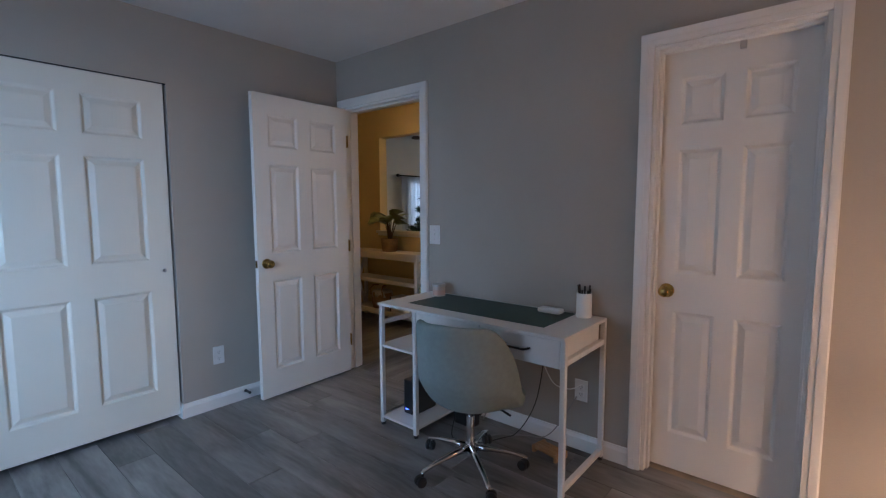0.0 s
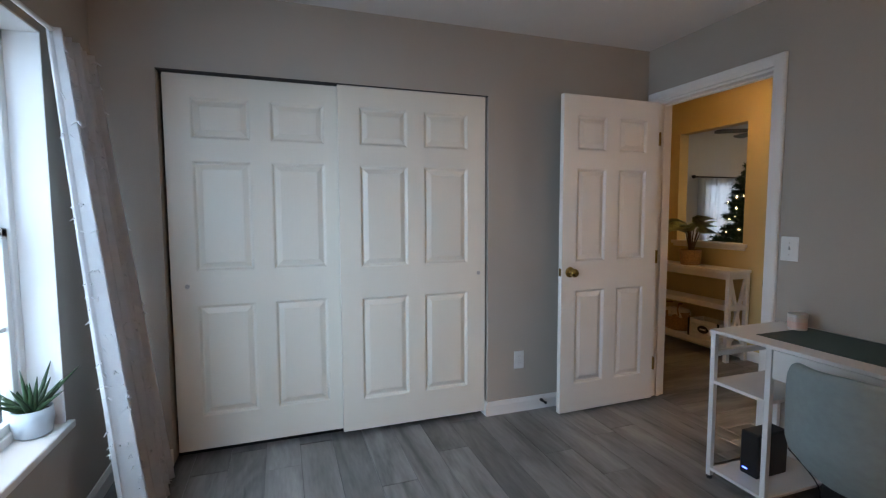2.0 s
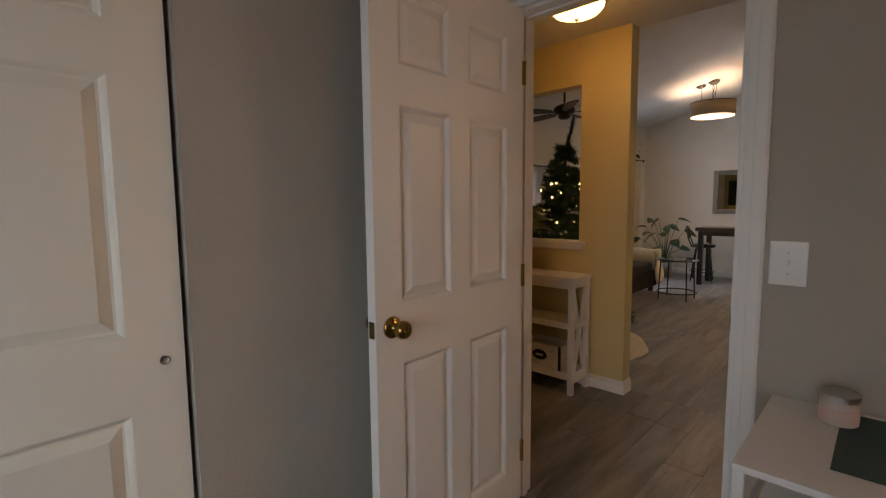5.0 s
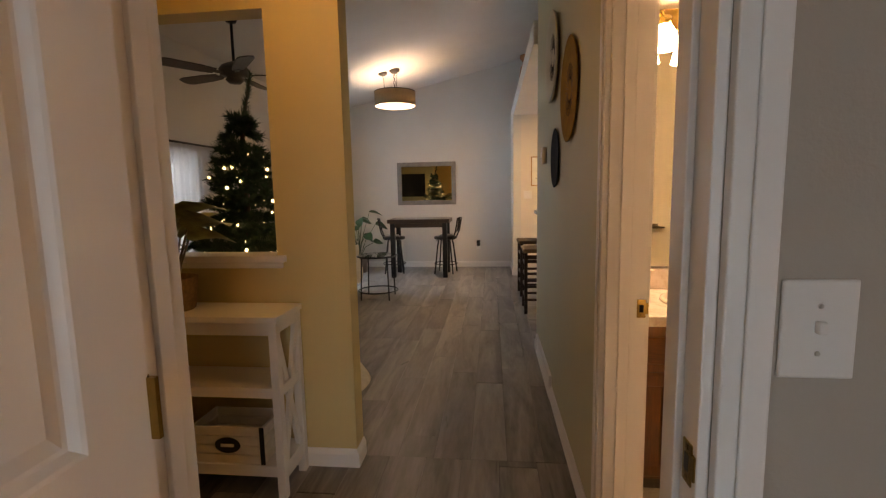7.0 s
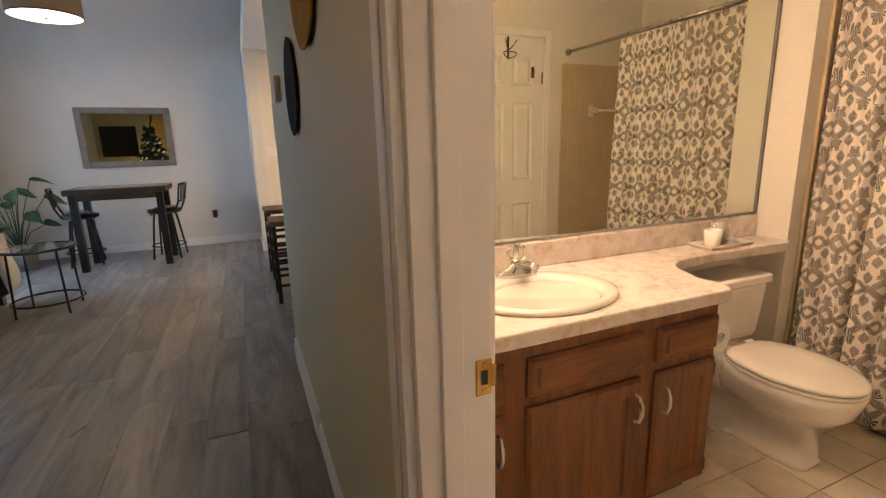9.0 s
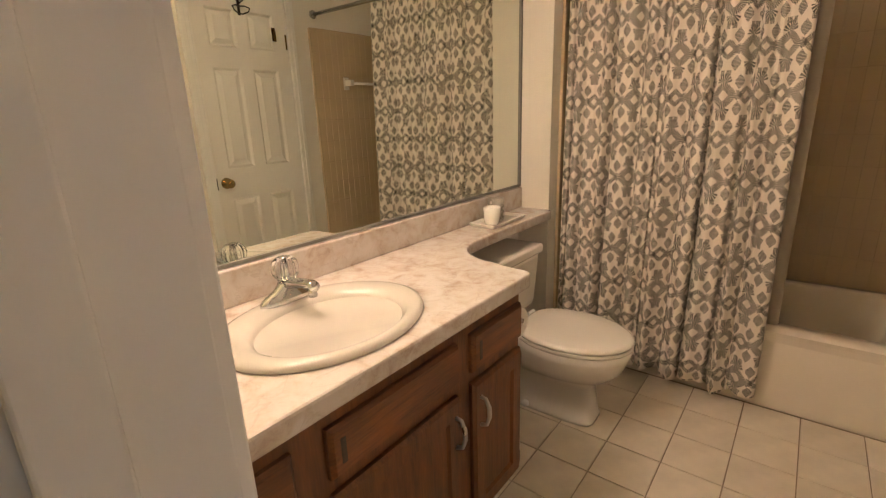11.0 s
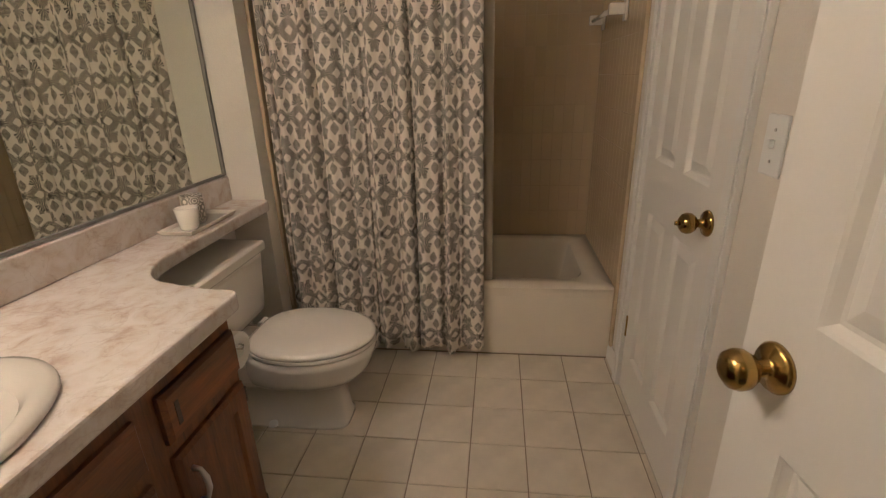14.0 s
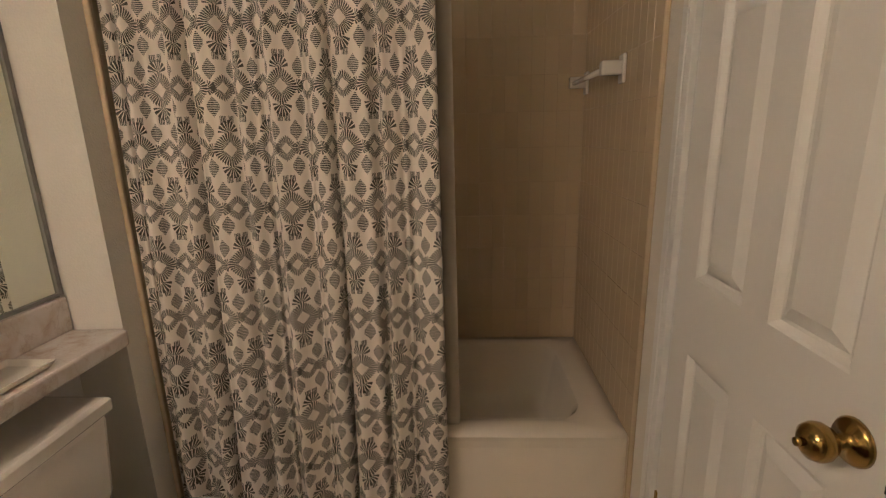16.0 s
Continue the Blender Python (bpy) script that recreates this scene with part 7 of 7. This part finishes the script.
def cushion(x, y, z, rx, ry, rz, material, label):
    bm = bmesh.new()
    n = 10
    rows = {}
    for s in (-1, 1):
        for i in range(n + 1):
            for j in range(n + 1):
                u, v = i / n * 2 - 1, j / n * 2 - 1
                th_ = 0.085 * ((1 - u ** 4) * (1 - v ** 4)) ** 0.5
                k = 0.23 * (1 - 0.05 * (u * u * v * v))
                rows[s, i, j] = bm.verts.new((u * k, s * th_, v * k))
        for i in range(n):
            for j in range(n):
                f = bm.faces.new((rows[s, i, j], rows[s, i + 1, j], rows[s, i + 1, j + 1], rows[s, i, j + 1]))
                f.smooth = True
    bmesh.ops.remove_doubles(bm, verts=bm.verts, dist=1e-4)
    bmesh.ops.recalc_face_normals(bm, faces=bm.faces)
    ob = part("throw_pillow", bm, material)
    ob.matrix_world = pose(x, y, z, rx, ry, rz)
    tagged(ob, label, "pillow", group="pillows on the sofa")


cushion(-4.80, 7.50, 0.655, -18, 0, 96, CUSHION, "grey fluffy throw pillow leaning on the sofa")
cushion(-4.82, 7.10, 0.655, -20, 0, 80, CREAM, "pale textured throw pillow leaning on the sofa")
bm = bmesh.new()
rnd = random.Random(31)
prof = [(1.74, 0.36), (1.77, 0.52), (1.80, 0.61), (1.86, 0.626), (1.96, 0.626), (2.03, 0.605), (2.05, 0.5), (2.055, 0.32), (2.06, 0.18)]
rows = []
for i in range(13):
    x = 0.38 + 0.048 * i
    rows.append([bm.verts.new((x + 0.006 * rnd.random(), y + 0.012 * math.sin(i * 1.3 + k), z + 0.008 * math.sin(i * 0.9 + k * 0.7) + (0.0 if k < 7 else 0.03 * math.sin(i * 0.5)))) for k, (y, z) in enumerate(prof)])
for a, b in zip(rows, rows[1:]):
    for k in range(len(prof) - 1):
        f = bm.faces.new((a[k], a[k + 1], b[k + 1], b[k]))
        f.smooth = True
last = rows[-1][2:6]
for k in range(1, 10):
    row = [bm.verts.new((0.966 + 0.012 * math.sin(k * 0.8 + q) + 0.004 * k, 1.79 + 0.085 * q + 0.012 * math.sin(k * 0.6 + q), 0.60 - 0.052 * k)) for q in range(4)]
    for q in range(3):
        f = bm.faces.new((last[q], last[q + 1], row[q + 1], row[q]))
        f.smooth = True
    last = row
tw = part("throw_blanket", bm, CREAM)
so = tw.modifiers.new("thick", "SOLIDIFY")
so.thickness, so.offset = 0.012, 1.0
tw.matrix_world = pose(-5.2, 5.95, 0)
tagged(tw, "cream knitted throw draped over the sofa arm", "blanket")

# tall leafy plant by the far wall
bp = empty("fiddle_plant", -4.66, 9.40, 0)
bm = bmesh.new()
lathe(bm, [(0.0, 0.0), (0.12, 0.0), (0.15, 0.26), (0.14, 0.26), (0.13, 0.22), (0.0, 0.21)], 24)
part("pot", bm, GREY_FRAME, bp, smooth=True)
rnd = random.Random(44)
for k in range(17):
    a = k * 2.39
    h = 0.52 + 0.032 * k + rnd.uniform(-0.06, 0.06)
    r = rnd.uniform(0.10, 0.36)
    tip = Vector((r * math.cos(a) * 1.15, r * math.sin(a) * 0.7 - 0.05, h))
    bm = bmesh.new()
    tube(bm, [(0, 0, 0.2), tip * 0.45 + Vector((0, 0, 0.2)), tip], [0.007, 0.005, 0.004], 6)
    s = part("stem", bm, LEAF, bp, smooth=True)
    bm = bmesh.new()
    leaf_blade(bm, tip, (math.cos(a) + 0.15, 0.5 * math.sin(a) - 0.35, rnd.uniform(-0.5, 0.35)), rnd.uniform(0.17, 0.23), rnd.uniform(0.15, 0.19), 0.25, rnd.uniform(-0.9, 0.9))
    part("leaf", bm, LEAF, s)
tagged(bp, "large broad-leaved green houseplant on the floor", "potted plant")

# fir tree with lights
tr = empty("christmas_tree", -4.05, 4.80, 0)
bm = bmesh.new()
tube(bm, [(0, 0, 0), (0, 0, 1.7), (0.03, 0.0, 1.86), (0.08, 0.0, 2.08)], [0.03, 0.016, 0.010, 0.005], 8)
part("trunk", bm, DARK_WOOD, tr)
rnd = random.Random(77)
light_spots = []
verts, faces = [], []


def needle_sprig(p0, p1, r, count):
    d = (p1 - p0)
    ln = d.length
    d = d / ln
    q = d.to_track_quat("Z", "Y").to_matrix()
    for k in range(count):
        s = (k + rnd.random()) / count
        c = p0 + d * ln * s
        a = rnd.uniform(0, 6.283)
        o = q @ Vector((math.cos(a), math.sin(a), 0.75))
        tip = c + o * r * rnd.uniform(0.7, 1.15)
        w = q @ Vector((-math.sin(a), math.cos(a), 0)) * 0.0045
        i = len(verts)
        verts.extend((c - w, c + w, tip))
        faces.append((i, i + 1, i + 2))


level = 0
z = 0.22
while z < 1.78:
    f = (1.80 - z) / 1.58
    R = 0.08 + 0.52 * f
    n = int(6 + 8 * f)
    for k in range(n):
        a = 2 * math.pi * (k + 0.5 * (level % 2)) / n + rnd.uniform(-0.12, 0.12)
        r = R * rnd.uniform(0.85, 1.1)
        p0 = Vector((0.01 * math.cos(a), 0.01 * math.sin(a), z))
        p1 = Vector((r * math.cos(a), r * math.sin(a), z + 0.06 * r + rnd.uniform(-0.08, 0.07)))
        needle_sprig(p0, p1, 0.052, int(190 * r + 40))
        for s in (0.45, 0.7):
            for sd in (-1, 1):
                m0 = p0.lerp(p1, s)
                dd = Matrix.Rotation(sd * 0.75, 3, "Z") @ (p1 - p0).normalized()
                needle_sprig(m0, m0 + dd * r * (0.42 - 0.2 * (s - 0.45)), 0.046, int(120 * r + 16))
        if rnd.random() < 0.85:
            light_spots.append(p0.lerp(p1, rnd.uniform(0.45, 0.98)) + Vector((rnd.uniform(-0.04, 0.04), rnd.uniform(-0.04, 0.04), rnd.uniform(-0.05, 0.05))))
    z += 0.085 - 0.015 * (1 - f)
    level += 1
needle_sprig(Vector((0, 0, 1.70)), Vector((0.03, 0, 1.86)), 0.05, 160)
needle_sprig(Vector((0.03, 0, 1.86)), Vector((0.08, 0, 2.08)), 0.045, 200)
me = bpy.data.meshes.new("needles")
me.from_pydata([tuple(v) for v in verts], [], faces)
me.materials.append(NEEDLE)
nd = new("needles", me)
nd.parent = tr
tagged(nd, "dense dark green fir needles", kind="stuff")
bm = bmesh.new()
lathe(bm, [(0.0, -0.011), (0.006, -0.007), (0.009, 0.0), (0.006, 0.007), (0.0, 0.011)], 8)
lm = bpy.data.meshes.new("fairy_light")
bm.to_mesh(lm)
bm.free()
lm.materials.append(FAIRY)
for p in light_spots[:150]:
    o = new("fairy_light", lm)
    o.parent = tr
    o.location = p
tagged(tr, "dark green artificial Christmas tree with warm white lights", "Christmas tree")
ts = empty("tree_skirt", -4.05, 4.80, 0)
bm = bmesh.new()
rings = []
for r, z in ((0.10, 0.06), (0.3, 0.075), (0.5, 0.06), (0.66, 0.045), (0.74, 0.02), (0.755, 0.002)):
    rings.append([((r + 0.012 * math.sin(9 * a)) * math.cos(a), (r + 0.012 * math.sin(9 * a)) * math.sin(a), z * (1 + 0.35 * math.sin(9 * a + r * 4))) for a in [k * math.pi / 36 for k in range(72)]])
loft(bm, rings, cap=False)
part("cloth", bm, CREAM, ts, smooth=True)
tagged(ts, "round cream quilted tree skirt spread on the floor", "tree skirt")

# ceiling fan
zf = vault(-4.63)
fan = empty("ceiling_fan", -4.63, 5.8, 0)
bm = bmesh.new()
rod(bm, (0, 0, 2.42), (0, 0, zf), 0.012)
lathe(bm, [(0.0, zf - 0.09), (0.04, zf - 0.08), (0.065, zf - 0.02), (0.065, zf + 0.015)], 20)
part("downrod", bm, BLACK_METAL, fan, smooth=True)
bm = bmesh.new()
lathe(bm, [(0.0, 2.27), (0.05, 2.275), (0.075, 2.30), (0.06, 2.325), (0.115, 2.34), (0.125, 2.385), (0.10, 2.42), (0.03, 2.45), (0.012, 2.46)], 28)
part("motor", bm, DARK_WOOD, fan, "dark bronze motor housing", smooth=True)
for k in range(5):
    bm = bmesh.new()
    m = pose(0, 0, 2.35, 0, 0, 72 * k + 20) @ pose(0, 0, 0, 11, 0, 0)
    outline = [(0.17, -0.045), (0.30, -0.062), (0.55, -0.068), (0.60, -0.05), (0.615, 0.0), (0.60, 0.05), (0.55, 0.068), (0.30, 0.062), (0.17, 0.045)]
    prism(bm, outline, -0.004, 0.004)
    box(bm, 0.09, 0.20, -0.018, 0.018, -0.007, 0.0)
    bmesh.ops.transform(bm, matrix=m, verts=bm.verts)
    part("blade", bm, DARK_WOOD, fan, "dark wood blade")
tagged(fan, "dark five-blade ceiling fan on a downrod", "ceiling fan")
cv = part("ceiling_vent", boxes((-0.13, 0.13, -0.06, 0.06, -0.008, 0.0)), PLASTIC, bevel=0.003)
for k in range(4):
    part("slat", boxes((-0.11, 0.11, -0.045 + 0.025 * k, -0.03 + 0.025 * k, -0.011, -0.008)), CUSHION, cv)
cv.matrix_world = pose(-5.0, 8.6, vault(-5.0) - 0.001, 0, -13.1, 90)
tagged(cv, "small white ceiling register", "vent")

# ---- floor pieces ----
lay_planks(bed_floor, BED_W - 0.1, BED_E, BED_S, 2.52, "x", seed=5)
lay_planks(hall_floor, -4.75, -2.01, 2.52, 4.0, "y", seed=7)
lay_planks(hall_floor, LIV_W, HALL_E, 4.0, LIV_N, "y", seed=8)
bm = bmesh.new()
for k in range(10):
    for j in range(6):
        x, y = HALL_E + 0.18 * k, 5.72 + 0.57 * j
        box(bm, x, x + 0.178, y, y + 0.568, -0.006, 0.0)
tagged(part("kitchen_plank", bm, PLANK, hall_floor), "grey vinyl planks running on into the kitchen", kind="stuff")
TILES = {}
tx = [0.15 - 0.2 * k for k in range(12)]
ty = [2.603 - 0.2 + 0.2 * k for k in range(10)]
for x1 in tx:
    for y0 in ty:
        a, b = max(x1 - 0.2, -2.01), x1
        c, d = max(y0, BATH_S), min(y0 + 0.2, BATH_N)
        if b - a < 0.02 or d - c < 0.02:
            continue
        key = (round(b - a, 3), round(d - c, 3))
        if key not in TILES:
            bm = bmesh.new()
            g = 0.0022
            loft(bm, [[(i, i, z), (key[0] - i, i, z), (key[0] - i, key[1] - i, z), (i, key[1] - i, z)] for i, z in ((g, -0.002), (g, 0.0015), (g + 0.002, 0.003))])
            me = bpy.data.meshes.new("tile")
            bm.to_mesh(me)
            bm.free()
            me.materials.append(TILE)
            TILES[key] = me
        ob = new("tile", TILES[key])
        ob.parent = bath_floor
        ob.location = (a, c, 0)
